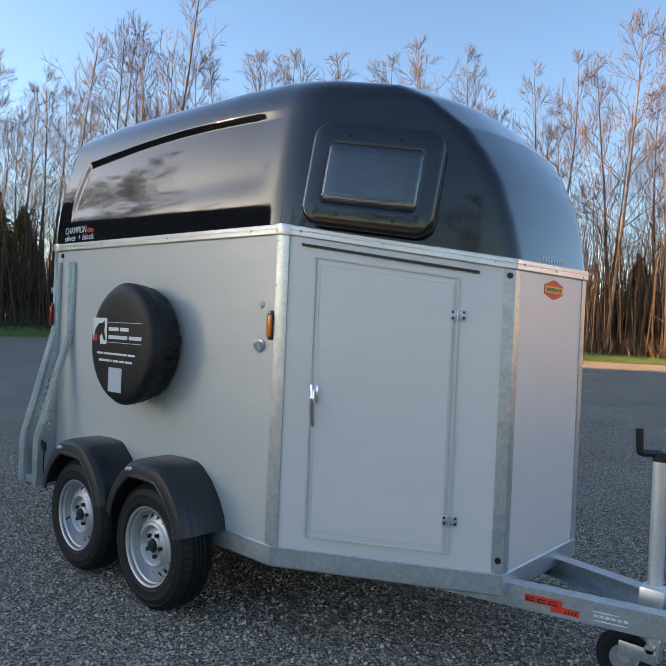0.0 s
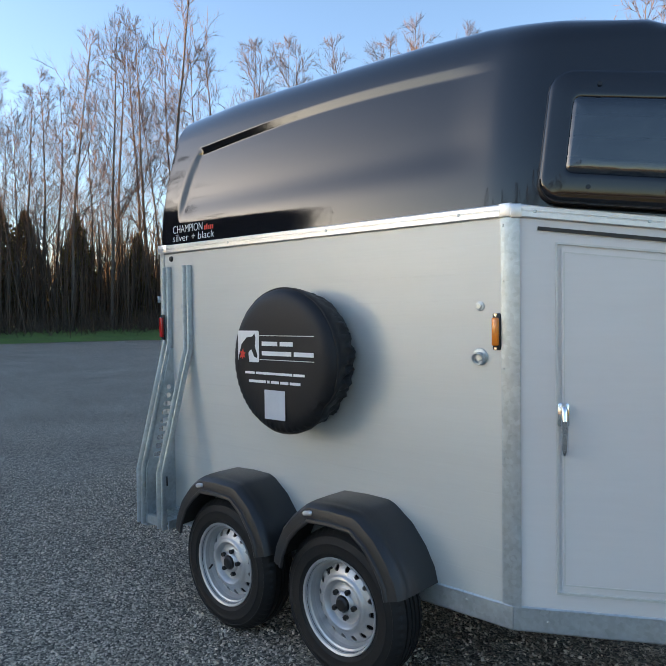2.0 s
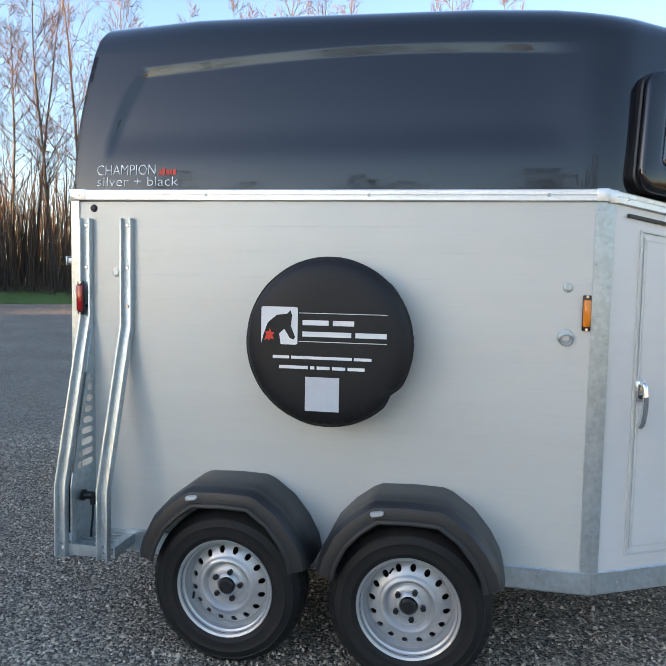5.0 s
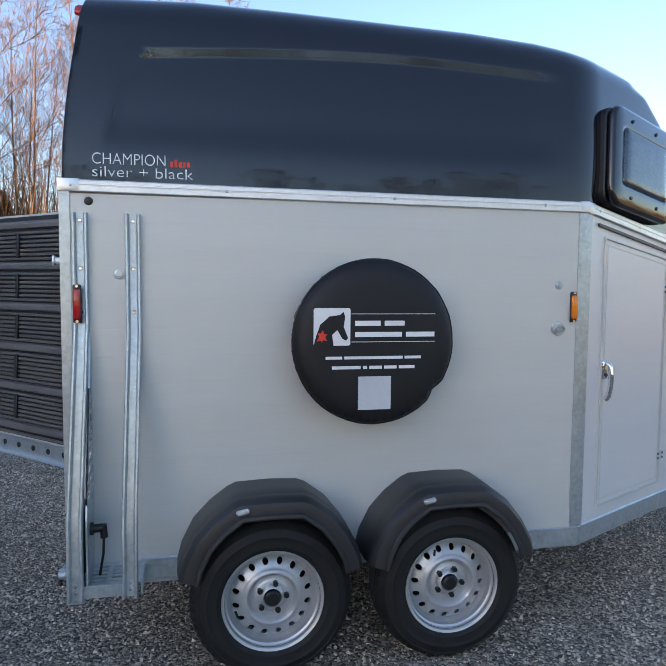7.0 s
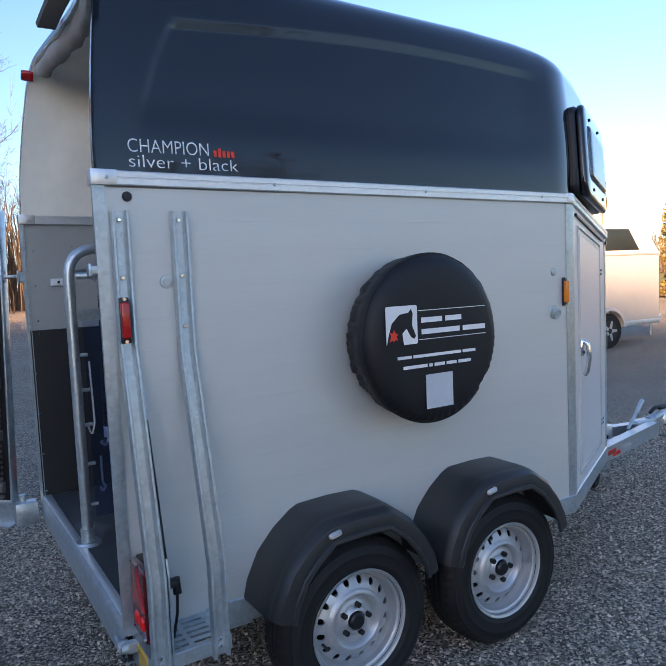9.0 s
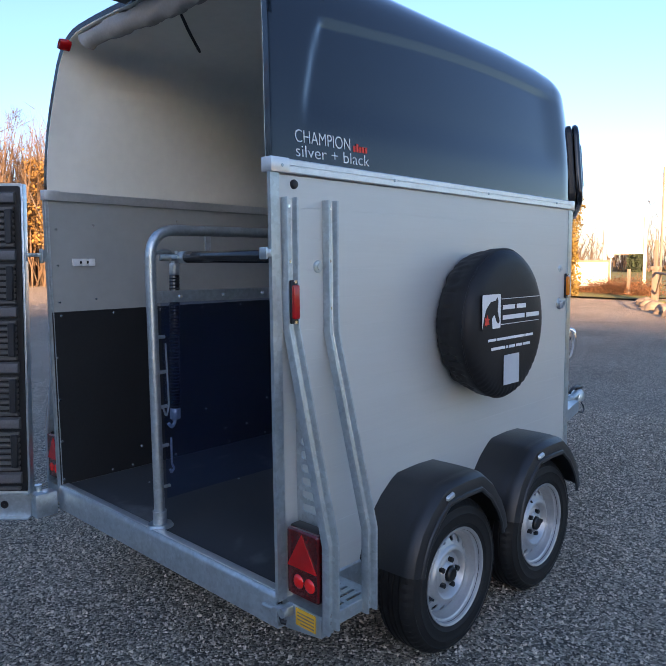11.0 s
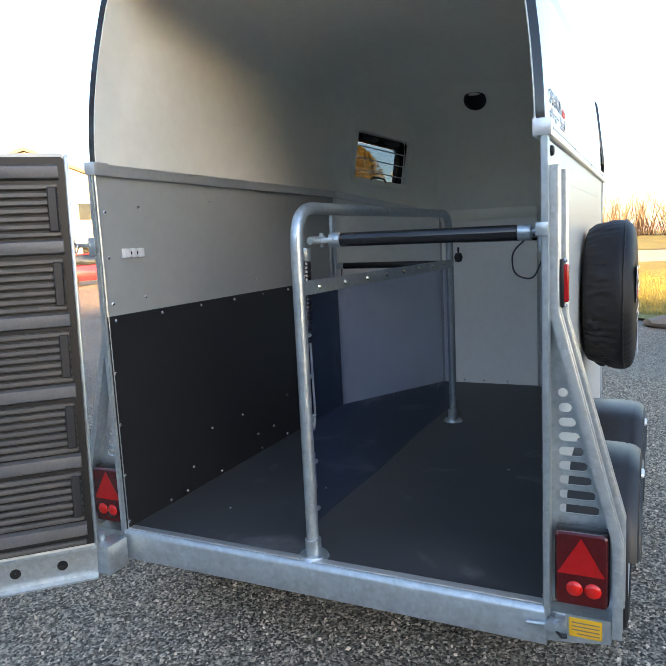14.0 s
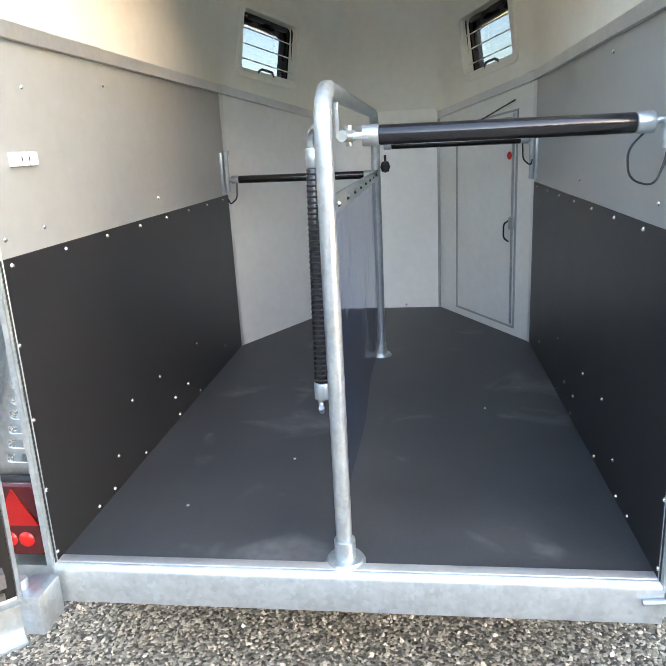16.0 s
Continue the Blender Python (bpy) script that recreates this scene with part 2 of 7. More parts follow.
M = {
    "silver": material("silver_panel", (0.56, 0.578, 0.56), 0.4, 0.25, 0.035, 2.0, 30.0, 0.0004, 3.0, stretch=(0.15, 0.15, 4.0)),
    "door_paint": material("door_panel", (0.64, 0.64, 0.64), 0.36, 0.15, 0.03, 2.0, 25.0, 0.0004, 4.0, stretch=(0.2, 0.2, 2.0)),
    "alu": material("aluminium", (0.75, 0.75, 0.74), 0.36, 0.7, 0.1, 4.0, 60.0, 0.0003, 40.0),
    "zinc": galvanised("galvanised_steel"),
    "hood": material("black_gelcoat", (0.008, 0.009, 0.012), 0.05, 0.0, 0.1, 2.0, 12.0, 0.0008, 1.6, coat=0.9, spec=0.2),
    "cream": material("cream_polyester", (0.9, 0.88, 0.79), 0.5, 0.0, 0.05, 2.0, 20.0, 0.001, 6.0),
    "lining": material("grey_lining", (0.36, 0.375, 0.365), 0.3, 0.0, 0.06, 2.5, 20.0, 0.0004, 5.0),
    # front and slanted linings: colour raised to make up for weak light deep inside
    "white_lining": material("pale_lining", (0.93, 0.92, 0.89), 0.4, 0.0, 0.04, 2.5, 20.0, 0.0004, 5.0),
    "lit_lining": material("grey_lining_lit", (0.8, 0.8, 0.77), 0.34, 0.0, 0.05, 2.5, 20.0, 0.0004, 5.0),
    "kick": material("black_kick_board", (0.02, 0.0205, 0.022), 0.42, 0.0, 0.2, 3.0, 80.0, 0.0003, 200.0),
    "mat": stained(material("rubber_mat", (0.044, 0.047, 0.051), 0.52, 0.0, 0.15, 3.0, 120.0, 0.0006, 250.0, color2=(0.066, 0.069, 0.073)), (0.2, 0.2, 0.2), 3.2, 0.6, 0.74),
    # door rubber: ribs and cleats lightened in colour for the sky's sheen
    "ribs": material("ribbed_rubber", (0.105, 0.097, 0.088), 0.36, 0.0, 0.2, 4.0, 120.0, 0.0006, 250.0),
    "cleats": material("sheen_rubber", (0.125, 0.12, 0.118), 0.34, 0.0, 0.25, 5.0, 120.0, 0.0006, 250.0),
    "mudguard": material("weathered_black_plastic", (0.019, 0.0195, 0.021), 0.42, 0.0, 0.2, 5.0, 150.0, 0.0004, 300.0),
    "vinyl": material("black_vinyl", (0.01, 0.01, 0.0115), 0.52, 0.0, 0.2, 8.0, 90.0, 0.0006, 120.0, spec=0.35),
    "pad": material("ribbed_black_sleeve", (0.012, 0.012, 0.014), 0.2, 0.0, 0.15, 8.0, 90.0, 0.0005, 60.0, coat=0.3),
    "tyre": material("tyre_rubber", (0.011, 0.011, 0.0115), 0.62, 0.0, 0.25, 12.0, 120.0, 0.0006, 160.0, spec=0.3),
    "rim": material("silver_wheel", (0.46, 0.47, 0.48), 0.4, 0.55, 0.08, 15.0, 90.0),
    "black": material("black_part", (0.008, 0.008, 0.009), 0.4, 0.0, 0.15),
    "chrome": material("chrome", (0.85, 0.85, 0.85), 0.12, 1.0, 0.03),
    "red": material("red_lens", (0.42, 0.006, 0.007), 0.1, 0.0, 0.12, 30.0, 200.0, 0.0003, 260.0, coat=0.4),
    "red_bright": material("bright_red_lens", (0.7, 0.008, 0.005), 0.1, 0.0, 0.08, 30.0, 200.0, coat=0.5),
    "red_dark": material("dark_red_lens", (0.085, 0.003, 0.004), 0.06, 0.0, 0.15, 30.0, 200.0, coat=0.5),
    "orange": material("amber_lens", (0.75, 0.2, 0.01), 0.15, 0.0, 0.1, 30.0, 200.0, coat=0.5),
    "lens": material("clear_lens", (0.8, 0.8, 0.8), 0.1, 0.0, 0.1, 30.0, 200.0),
    "yellow": material("yellow_label", (0.75, 0.42, 0.02), 0.5, 0.0, 0.05),
    "print_white": material("white_print", (0.78, 0.78, 0.78), 0.45, 0.0, 0.04),
    "print_grey": material("grey_print", (0.5, 0.53, 0.57), 0.45, 0.0, 0.05),
    "print_red": material("red_print", (0.72, 0.04, 0.02), 0.45, 0.0, 0.05),
    "tarp": material("grey_tarpaulin", (0.3, 0.285, 0.26), 0.6, 0.0, 0.15, 8.0, 80.0, 0.004, 14.0),
    "window": clear("dark_acrylic", (0.3, 0.33, 0.36), 0.012, 0.12),
    "pvc": clear("blue_clear_sheet", (0.62, 0.68, 0.86), 0.1, 0.07, (0.03, 0.09, 0.3)),
    "glass": clear("car_glass", (0.15, 0.17, 0.2), 0.03, 0.08),
    "gravel": gravel_material(),
    "pebble": material("pebbles", (0.43, 0.378, 0.302), 0.8, 0.0, 0.3, 40.0, 260.0, 0.0008, 400.0, rand=0.8),
    "grass": material("grass", (0.15, 0.15, 0.03), 0.8, 0.0, 0.4, 0.7, 30.0, 0.03, 40.0),
    "green_grass": material("green_grass", (0.085, 0.155, 0.028), 0.8, 0.0, 0.35, 0.7, 30.0, 0.03, 40.0),
    "blade": material("grass_blades", (0.17, 0.165, 0.035), 0.7, 0.0, 0.3, 1.0, 30.0, rand=0.4),
    "track": material("pale_gravel", (0.34, 0.3, 0.25), 0.9, 0.0, 0.2, 1.0, 60.0, 0.01, 60.0),
    "bark": material("grey_bark", (0.1, 0.083, 0.067), 0.85, 0.0, 0.3, 1.5, 12.0, 0.01, 8.0, rand=0.25),
    "twig": material("twigs", (0.082, 0.055, 0.039), 0.85, 0.0, 0.25, 0.6, 5.0, rand=0.35),
    "brush": material("underbrush", (0.075, 0.054, 0.037), 0.9, 0.0, 0.35, 0.4, 5.0, rand=0.5),
    "cedar": material("cedar_leaves", (0.16, 0.11, 0.016), 0.75, 0.0, 0.4, 1.5, 20.0, rand=0.5),
    "oak_leaf": material("oak_leaves", (0.2, 0.115, 0.025), 0.75, 0.0, 0.4, 1.5, 20.0, rand=0.5),
    "hedge": material("russet_leaves", (0.13, 0.06, 0.022), 0.8, 0.0, 0.35, 1.0, 20.0, rand=0.5),
    "spruce": material("spruce_needles", (0.03, 0.045, 0.02), 0.8, 0.0, 0.4, 1.0, 20.0, rand=0.4),
    "far_brush": material("far_twigs", (0.135, 0.092, 0.054), 0.9, 0.0, 0.3, 0.4, 5.0, rand=0.4),
    "pine": material("pine_needles", (0.09, 0.075, 0.018), 0.8, 0.0, 0.4, 1.0, 20.0, rand=0.5),
    "stone": material("field_stone", (0.2, 0.165, 0.125), 0.85, 0.0, 0.3, 3.0, 25.0, 0.02, 9.0),
    "wood": material("weathered_wood", (0.2, 0.16, 0.12), 0.8, 0.0, 0.3, 2.0, 30.0, 0.004, 20.0, stretch=(4, 4, 0.6)),
    "board": material("white_board", (0.75, 0.73, 0.68), 0.6, 0.0, 0.06),
    "siding": material("cream_siding", (0.7, 0.64, 0.5), 0.7, 0.0, 0.06, 1.0, 20.0),
    "roofing": material("grey_shingles", (0.11, 0.105, 0.1), 0.85, 0.0, 0.25, 2.0, 20.0),
    "car_red": material("red_car_paint", (0.35, 0.02, 0.03), 0.25, 0.0, 0.05, coat=0.8),
    "car_dark": material("dark_blue_car_paint", (0.02, 0.026, 0.035), 0.25, 0.0, 0.05, coat=0.8),
    "trailer_grey": material("silver_trailer_paint", (0.5, 0.5, 0.48), 0.35, 0.2, 0.04),
}


# ---- mesh helpers ----
def part(name, bm, mat, parent=None, label="", smooth=True):
    """Links a bmesh as one mesh object under a thing or a part."""
    bmesh.ops.recalc_face_normals(bm, faces=bm.faces)
    me = bpy.data.meshes.new(name)
    bm.to_mesh(me)
    bm.free()
    if smooth:
        me.shade_smooth()
        me.set_sharp_from_angle(angle=radians(38))
    me.materials.append(M[mat])
    ob = new(name, me)
    if parent is not None:
        ob.parent = parent
    if label:
        tagged(ob, label)
    return ob


def pieces(name, verts, faces, mat, parent=None, smooth=False):
    me = bpy.data.meshes.new(name)
    me.from_pydata(verts, [], faces)
    me.update()
    if smooth:
        me.shade_smooth()
    me.materials.append(M[mat])
    ob = new(name, me)
    if parent is not None:
        ob.parent = parent
    return ob


def empty(name, place, label, category, group=""):
    ob = new(name)
    ob.location = place
    ob.empty_display_size = 0.1
    return tagged(ob, label, category, group)


def join(*bms):
    out = bmesh.new()
    for b in bms:
        me = bpy.data.meshes.new("tmp")
        b.to_mesh(me)
        b.free()
        out.from_mesh(me)
        bpy.data.meshes.remove(me)
    return out


def box(x0, y0, z0, x1, y1, z1, bevel=0.0, seg=2):
    bm = bmesh.new()
    bmesh.ops.create_cube(bm, size=1, matrix=Matrix.LocRotScale(((x0 + x1) / 2, (y0 + y1) / 2, (z0 + z1) / 2), None, (abs(x1 - x0), abs(y1 - y0), abs(z1 - z0))))
    if bevel:
        bmesh.ops.bevel(bm, geom=bm.edges[:], offset=bevel, segments=seg, affect="EDGES", profile=0.5)
    return bm


def moved(bm, m):
    bmesh.ops.transform(bm, matrix=m, verts=bm.verts)
    return bm


def rod(a, b, r, seg=16, r2=None, bevel=0.0):
    a, b = Vector(a), Vector(b)
    bm = bmesh.new()
    d = b - a
    m = Matrix.Translation((a + b) / 2) @ d.to_track_quat("Z", "Y").to_matrix().to_4x4()
    bmesh.ops.create_cone(bm, cap_ends=True, segments=seg, radius1=r, radius2=r if r2 is None else r2, depth=d.length, matrix=m)
    if bevel:
        ed = [e for e in bm.edges if len(e.link_faces) == 2 and e.calc_face_angle(0) > 1.0]
        bmesh.ops.bevel(bm, geom=ed, offset=bevel, segments=2, affect="EDGES", profile=0.5)
    return bm


def loft(rings, closed=True, loop=False, caps=True):
    """Skins rings of points; closed: each ring is a loop; loop: the last ring joins the first."""
    bm = bmesh.new()
    vs = [[bm.verts.new(p) for p in r] for r in rings]
    n, k = len(vs), len(vs[0])
    for i in range(n if loop else n - 1):
        a, b = vs[i], vs[(i + 1) % n]
        for j in range(k if closed else k - 1):
            q = (a[j], a[(j + 1) % k], b[(j + 1) % k], b[j])
            if len(set(q)) == 4:
                bm.faces.new(q)
    if caps and closed and not loop:
        bm.faces.new(vs[0])
        bm.faces.new(list(reversed(vs[-1])))
    return bm


def tube(points, r, seg=10, bend=0.0, steps=5):
    """A round tube along a line of points, its corners rounded by the radius bend."""
    pts = [Vector(p) for p in points]
    if bend:
        out = [pts[0]]
        for a, b, c in zip(pts, pts[1:], pts[2:]):
            u, v = (a - b).normalized(), (c - b).normalized()
            d = min(bend, (a - b).length * 0.45, (c - b).length * 0.45)
            for i in range(steps + 1):
                s = i / steps
                out.append((b + u * d) * (1 - s) ** 2 + b * 2 * s * (1 - s) + (b + v * d) * s**2)
        pts = out + [pts[-1]]
    rings, side = [], None
    for i, p in enumerate(pts):
        d = (pts[min(i + 1, len(pts) - 1)] - pts[max(i - 1, 0)]).normalized()
        if side is None:
            side = d.orthogonal().normalized()
        side = (side - d * side.dot(d)).normalized()
        up = d.cross(side)
        rings.append([p + r * (math.cos(a) * side + math.sin(a) * up) for a in (2 * math.pi * k / seg for k in range(seg))])
    return loft(rings)


def sweep(points, section, side):
    """A section of (across, out) pairs carried along points; across runs along side."""
    pts, side = [Vector(p) for p in points], Vector(side).normalized()
    rings = []
    for i, p in enumerate(pts):
        d0 = (p - pts[i - 1]).normalized() if i else None
        d1 = (pts[i + 1] - p).normalized() if i < len(pts) - 1 else None
        d = ((d0 or d1) + (d1 or d0)).normalized()
        out = d.cross(side).normalized()
        k = 1 / max(0.5, out.dot((d1 or d0).cross(side).normalized()))
        rings.append([p + side * a + out * b * k for a, b in section])
    return loft(rings)


def prism(outline, axis, a, b):
    """An outline of 2D points pushed from a to b along the axis ('x': points are y, z; 'y': x, z; 'z': x, y)."""
    put = {"x": lambda u, v, w: (w, u, v), "y": lambda u, v, w: (u, w, v), "z": lambda u, v, w: (u, v, w)}[axis]
    return loft([[put(u, v, a) for u, v in outline], [put(u, v, b) for u, v in outline]])


def lathe(profile, seg=48, axis="y", closed=False):
    """Turns (radius, along) pairs round an axis through the origin."""
    rings = []
    for r, w in profile:
        ring = []
        for k in range(seg):
            c, s = r * math.cos(2 * math.pi * k / seg), r * math.sin(2 * math.pi * k / seg)
            ring.append({"y": (c, w, s), "z": (c, s, w), "x": (w, c, s)}[axis])
        rings.append(ring)
    return loft(rings, loop=closed, caps=not closed)


def round_rect(w, h, r, n=5):
    out = []
    for cx, cy, a0 in ((w / 2 - r, h / 2 - r, 0), (-w / 2 + r, h / 2 - r, 90), (-w / 2 + r, -h / 2 + r, 180), (w / 2 - r, -h / 2 + r, 270)):
        for i in range(n + 1):
            a = radians(a0 + 90 * i / n)
            out.append((cx + r * math.cos(a), cy + r * math.sin(a)))
    return out


def lettering(text, height, width, m, mat, parent, name, label):
    cu = bpy.data.curves.new(name, "FONT")
    cu.body, cu.size, cu.extrude, cu.offset = text, height, 0.0006, -0.0007
    tmp = bpy.data.objects.new("tmp_text", cu)
    scene.collection.objects.link(tmp)
    me = bpy.data.meshes.new_from_object(tmp.evaluated_get(bpy.context.evaluated_depsgraph_get()))
    bpy.data.objects.remove(tmp)
    xs = [v.co.x for v in me.vertices]
    me.transform(m @ Matrix.Diagonal((width / (max(xs) - min(xs)), 1, 1, 1)))
    me.materials.clear()
    me.materials.append(M[mat])
    ob = new(name, me)
    ob.parent = parent
    return tagged(ob, label)

# ---- large structure: ground ----
def flat_sheet(name, outline, z, mat, label, category):
    bm = bmesh.new()
    bm.faces.new([bm.verts.new((x, y, z)) for x, y in outline])
    ob = part(name, bm, mat, smooth=False)
    return tagged(ob, label, category, kind="structure")


GZ = -0.026


def rise(x, y):
    """The ground climbs a little towards the wood."""
    r, a = math.hypot(x, y), math.degrees(math.atan2(y, x)) % 360
    k = max(0.0, min(1.0, (a - 88) / 30)) * max(0.0, min(1.0, (235 - a) / 20))
    s = max(0.0, min(1.0, (r - 40) / 14))
    return GZ + 0.85 * k * s * s * (3 - 2 * s)


def build_ground():
    radii = [0.0, 2, 4, 7, 11, 16, 22, 30, 37, 40, 42, 44, 47, 50, 54, 60, 70, 90, 130, 200, 350, 700, 1400, 2600]
    bm = bmesh.new()
    rings = [[bm.verts.new((0, 0, GZ))]]
    for r in radii[1:]:
        rings.append([bm.verts.new((x, y, rise(x, y))) for x, y in ((r * math.cos(a), r * math.sin(a)) for a in (2 * math.pi * k / 96 for k in range(96)))])
    for i in range(1, len(rings)):
        for j in range(96):
            b = rings[i]
            if i == 1:
                bm.faces.new((rings[0][0], b[j], b[(j + 1) % 96]))
            else:
                a = rings[i - 1]
                bm.faces.new((a[j], b[j], b[(j + 1) % 96], a[(j + 1) % 96]))
    tagged(part("ground", bm, "gravel"), "dark grey crushed gravel lot, level and dry", "gravel ground", kind="structure")
    # lawn before the wood
    bm = bmesh.new()
    rs = [41.5, 43, 45, 48, 52, 58, 70, 95, 140]
    az = [radians(92 + 128 * k / 72) for k in range(73)]
    grid = []
    for i, r in enumerate(rs):
        row = []
        for a in az:
            rr = r + (1.2 * noise.noise((8 * math.cos(a), 8 * math.sin(a), 0)) if i == 0 else 0)
            x, y = rr * math.cos(a), rr * math.sin(a)
            row.append(bm.verts.new((x, y, rise(x, y) + 0.03 + (0.0 if i == 0 else 0.05))))
        grid.append(row)
    for a, b in zip(grid, grid[1:]):
        for j in range(len(az) - 1):
            bm.faces.new((a[j], b[j], b[j + 1], a[j + 1]))
    tagged(part("lawn", bm, "green_grass"), "mown green grass strip before the wood", "lawn", kind="structure")
    edge = [(7.4, -2.6), (8.9, -1.1), (11.2, 0.6), (14.4, 2.5), (17.6, 4.0), (21, 5.9), (25.0, 7.6)]
    bm = bmesh.new()
    inner = [bm.verts.new((x, y, 0.02)) for x, y in edge]
    outer = [bm.verts.new((x, y, 0.06)) for x, y in [(8.6, -14), (11, -9), (14, -6), (18, -4), (22, -2), (25.5, 0.5), (27.0, 6.0)]]
    far = [bm.verts.new((x, y, 0.06)) for x, y in [(14, -60), (24, -50), (26, -40), (27, -30), (27.5, -20), (27.8, -8), (28, 6.2)]]
    for a, b in ((inner, outer), (outer, far)):
        for j in range(len(a) - 1):
            bm.faces.new((a[j], b[j], b[j + 1], a[j + 1]))
    tagged(part("lawn", bm, "grass"), "sunlit yellow-green grass behind a row of stones", "lawn", kind="structure")
    flat_sheet("track", [(28, -60), (41, -60), (41, 9), (28, 6.4)], 0.05, "track", "pale gravel road between the lawns", "road")
    flat_sheet("lawn", [(41.2, -120), (140, -160), (140, 60), (60, 60), (41.2, 12)], 0.07, "grass", "wide sunlit grass field beyond the road", "lawn")
    flat_sheet("lawn", [(27.5, 14.2), (26.5, 11.2), (25.6, 8.2), (28, 7), (41, 12), (60, 60), (38, 50), (30, 30), (27, 20)], 0.05, "grass", "sunlit grass verge under the cedar", "lawn")


build_ground()

# ---- the horse trailer: body ----
T = empty("horse_trailer", (0, 0, 0), "silver and black twin-axle horse trailer with its rear door open", "horse trailer")
W, MID = 1.70, 0.85
THICK = 0.010                            # wall panel, lining and kick board lie inside it
XC, XN, YN = 2.19, 3.085, 0.475          # corner of the side wall, nose, inset of the nose
CH = Vector((XN - XC, YN, 0)).normalized()  # along the near slanted wall
CHN = Vector((CH.y, -CH.x, 0))              # outwards from it
CHL = math.hypot(XN - XC, YN)
FLOOR = 0.43


def strip_z(s):
    """Height of the rail under the hood along the slanted wall, s from 0 to 1."""
    return 1.872 - 0.142 * s


def far_rise(p):
    """The far rail and the hood's far edge sit a little higher than the near ones."""
    return 0.032 * max(0.0, (p.y - MID) / MID) if p.z > 1.6 else 0.0


def mirror(bm):
    """To the far side of the trailer."""
    for v in bm.verts:
        v.co.y = W - v.co.y
        v.co.z += far_rise(v.co)
    bmesh.ops.reverse_faces(bm, faces=bm.faces)
    return bm


def slanted(bm):
    """From (along, out, up) of the near slanted wall into the world."""
    for v in bm.verts:
        a, o, z = v.co
        p = Vector((XC, 0, 0)) + CH * a + CHN * o
        v.co = (p.x, p.y, z)
    bmesh.ops.reverse_faces(bm, faces=bm.faces)
    return bm


def both(name, make, mat, label="", parent=None, smooth=True):
    """A part on the near side and its twin on the far side."""
    a = part(name, make(), mat, parent or T, label, smooth)
    b = part(name, mirror(make()), mat, parent or T, label, smooth)
    return a, b


# side walls: stacked hollow planks with fine joints
PLANKS = 14
for far in (False, True):
    for k in range(PLANKS):
        z0, z1 = 0.405 + k * (1.84 - 0.405) / PLANKS, 0.405 + (k + 1) * (1.84 - 0.405) / PLANKS - 0.0001
        b = box(0.012, 0.0, z0, XC - 0.004, THICK, z1, 0.00035, 1)
        part("wall_plank", mirror(b) if far else b, "silver", T, "silver-grey side wall plank", smooth=False)
    b = prism([(0.0, 0.405), (CHL, 0.405), (CHL, strip_z(1) - 0.03), (0.0, strip_z(0) - 0.03)], "y", -THICK, 0.0)
    b = slanted(b)
    part("slanted_wall", mirror(b) if far else b, "door_paint", T, smooth=False)
part("front_wall", box(XN - THICK, YN, 0.405, XN, W - YN, 1.70), "door_paint", T, smooth=False)
# inner linings; the slanted walls' paler tone stands in for bounce light
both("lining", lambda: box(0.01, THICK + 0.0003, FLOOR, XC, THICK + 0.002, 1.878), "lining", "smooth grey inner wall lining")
both("lining", lambda: slanted(prism([(0.0, FLOOR), (CHL - 0.004, FLOOR), (CHL - 0.004, strip_z(1) + 0.004), (0.0, strip_z(0) + 0.004)], "y", -THICK - 0.002, -THICK - 0.0003)), "lit_lining", "smooth grey inner wall lining, paled in place of bounce light")
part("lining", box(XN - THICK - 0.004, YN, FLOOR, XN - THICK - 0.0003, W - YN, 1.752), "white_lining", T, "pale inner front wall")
both("kick_board", lambda: box(0.012, THICK + 0.0022, FLOOR + 0.002, XC - 0.012, THICK + 0.005, 1.322, 0.0008, 1), "kick", "matt black rubber kick board on the inner wall")
both("lining_ledge", lambda: box(0.01, THICK + 0.0022, 1.852, XC - 0.006, THICK + 0.007, 1.884, 0.002, 1), "lining")
# floor and chassis skirt
floor_plan = [(0.012, 0.008), (XC, 0.008), (XN - 0.008, YN + 0.004), (XN - 0.008, W - YN - 0.004), (XC, W - 0.008), (0.012, W - 0.008)]
part("floor_mat", prism(floor_plan, "z", FLOOR - 0.02, FLOOR), "mat", T, "dark grey rubber floor mat", smooth=False)
part("floor_panel", prism(floor_plan, "z", FLOOR - 0.05, FLOOR - 0.021), "black", T, smooth=False)


def skirt_run(a, b, out=0.004, z0=0.327, z1=0.42):
    a, b = Vector(a), Vector(b)
    d = (b - a).normalized()
    n = Vector((d.y, -d.x, 0))
    pts = [(out, z1), (out + 0.004, z1 - 0.004), (out + 0.004, z0 + 0.008), (out - 0.004, z0), (-0.05, z0), (-0.05, z0 + 0.004), (0.0, z0 + 0.006), (0.0, z1)]
    return loft([[p + n * o + Vector((0, 0, z)) for o, z in pts] for p in (a, b)])


both("chassis_skirt", lambda: skirt_run((0.28, 0, 0), (XC + 0.002, 0, 0)), "zinc", "galvanised chassis edge")
both("chassis_skirt", lambda: skirt_run((XC, 0, 0), (XN, YN, 0)), "zinc", "galvanised chassis edge")
part("chassis_skirt", skirt_run((XN, YN - 0.004, 0), (XN, W - YN + 0.004, 0)), "zinc", T, "galvanised chassis edge")
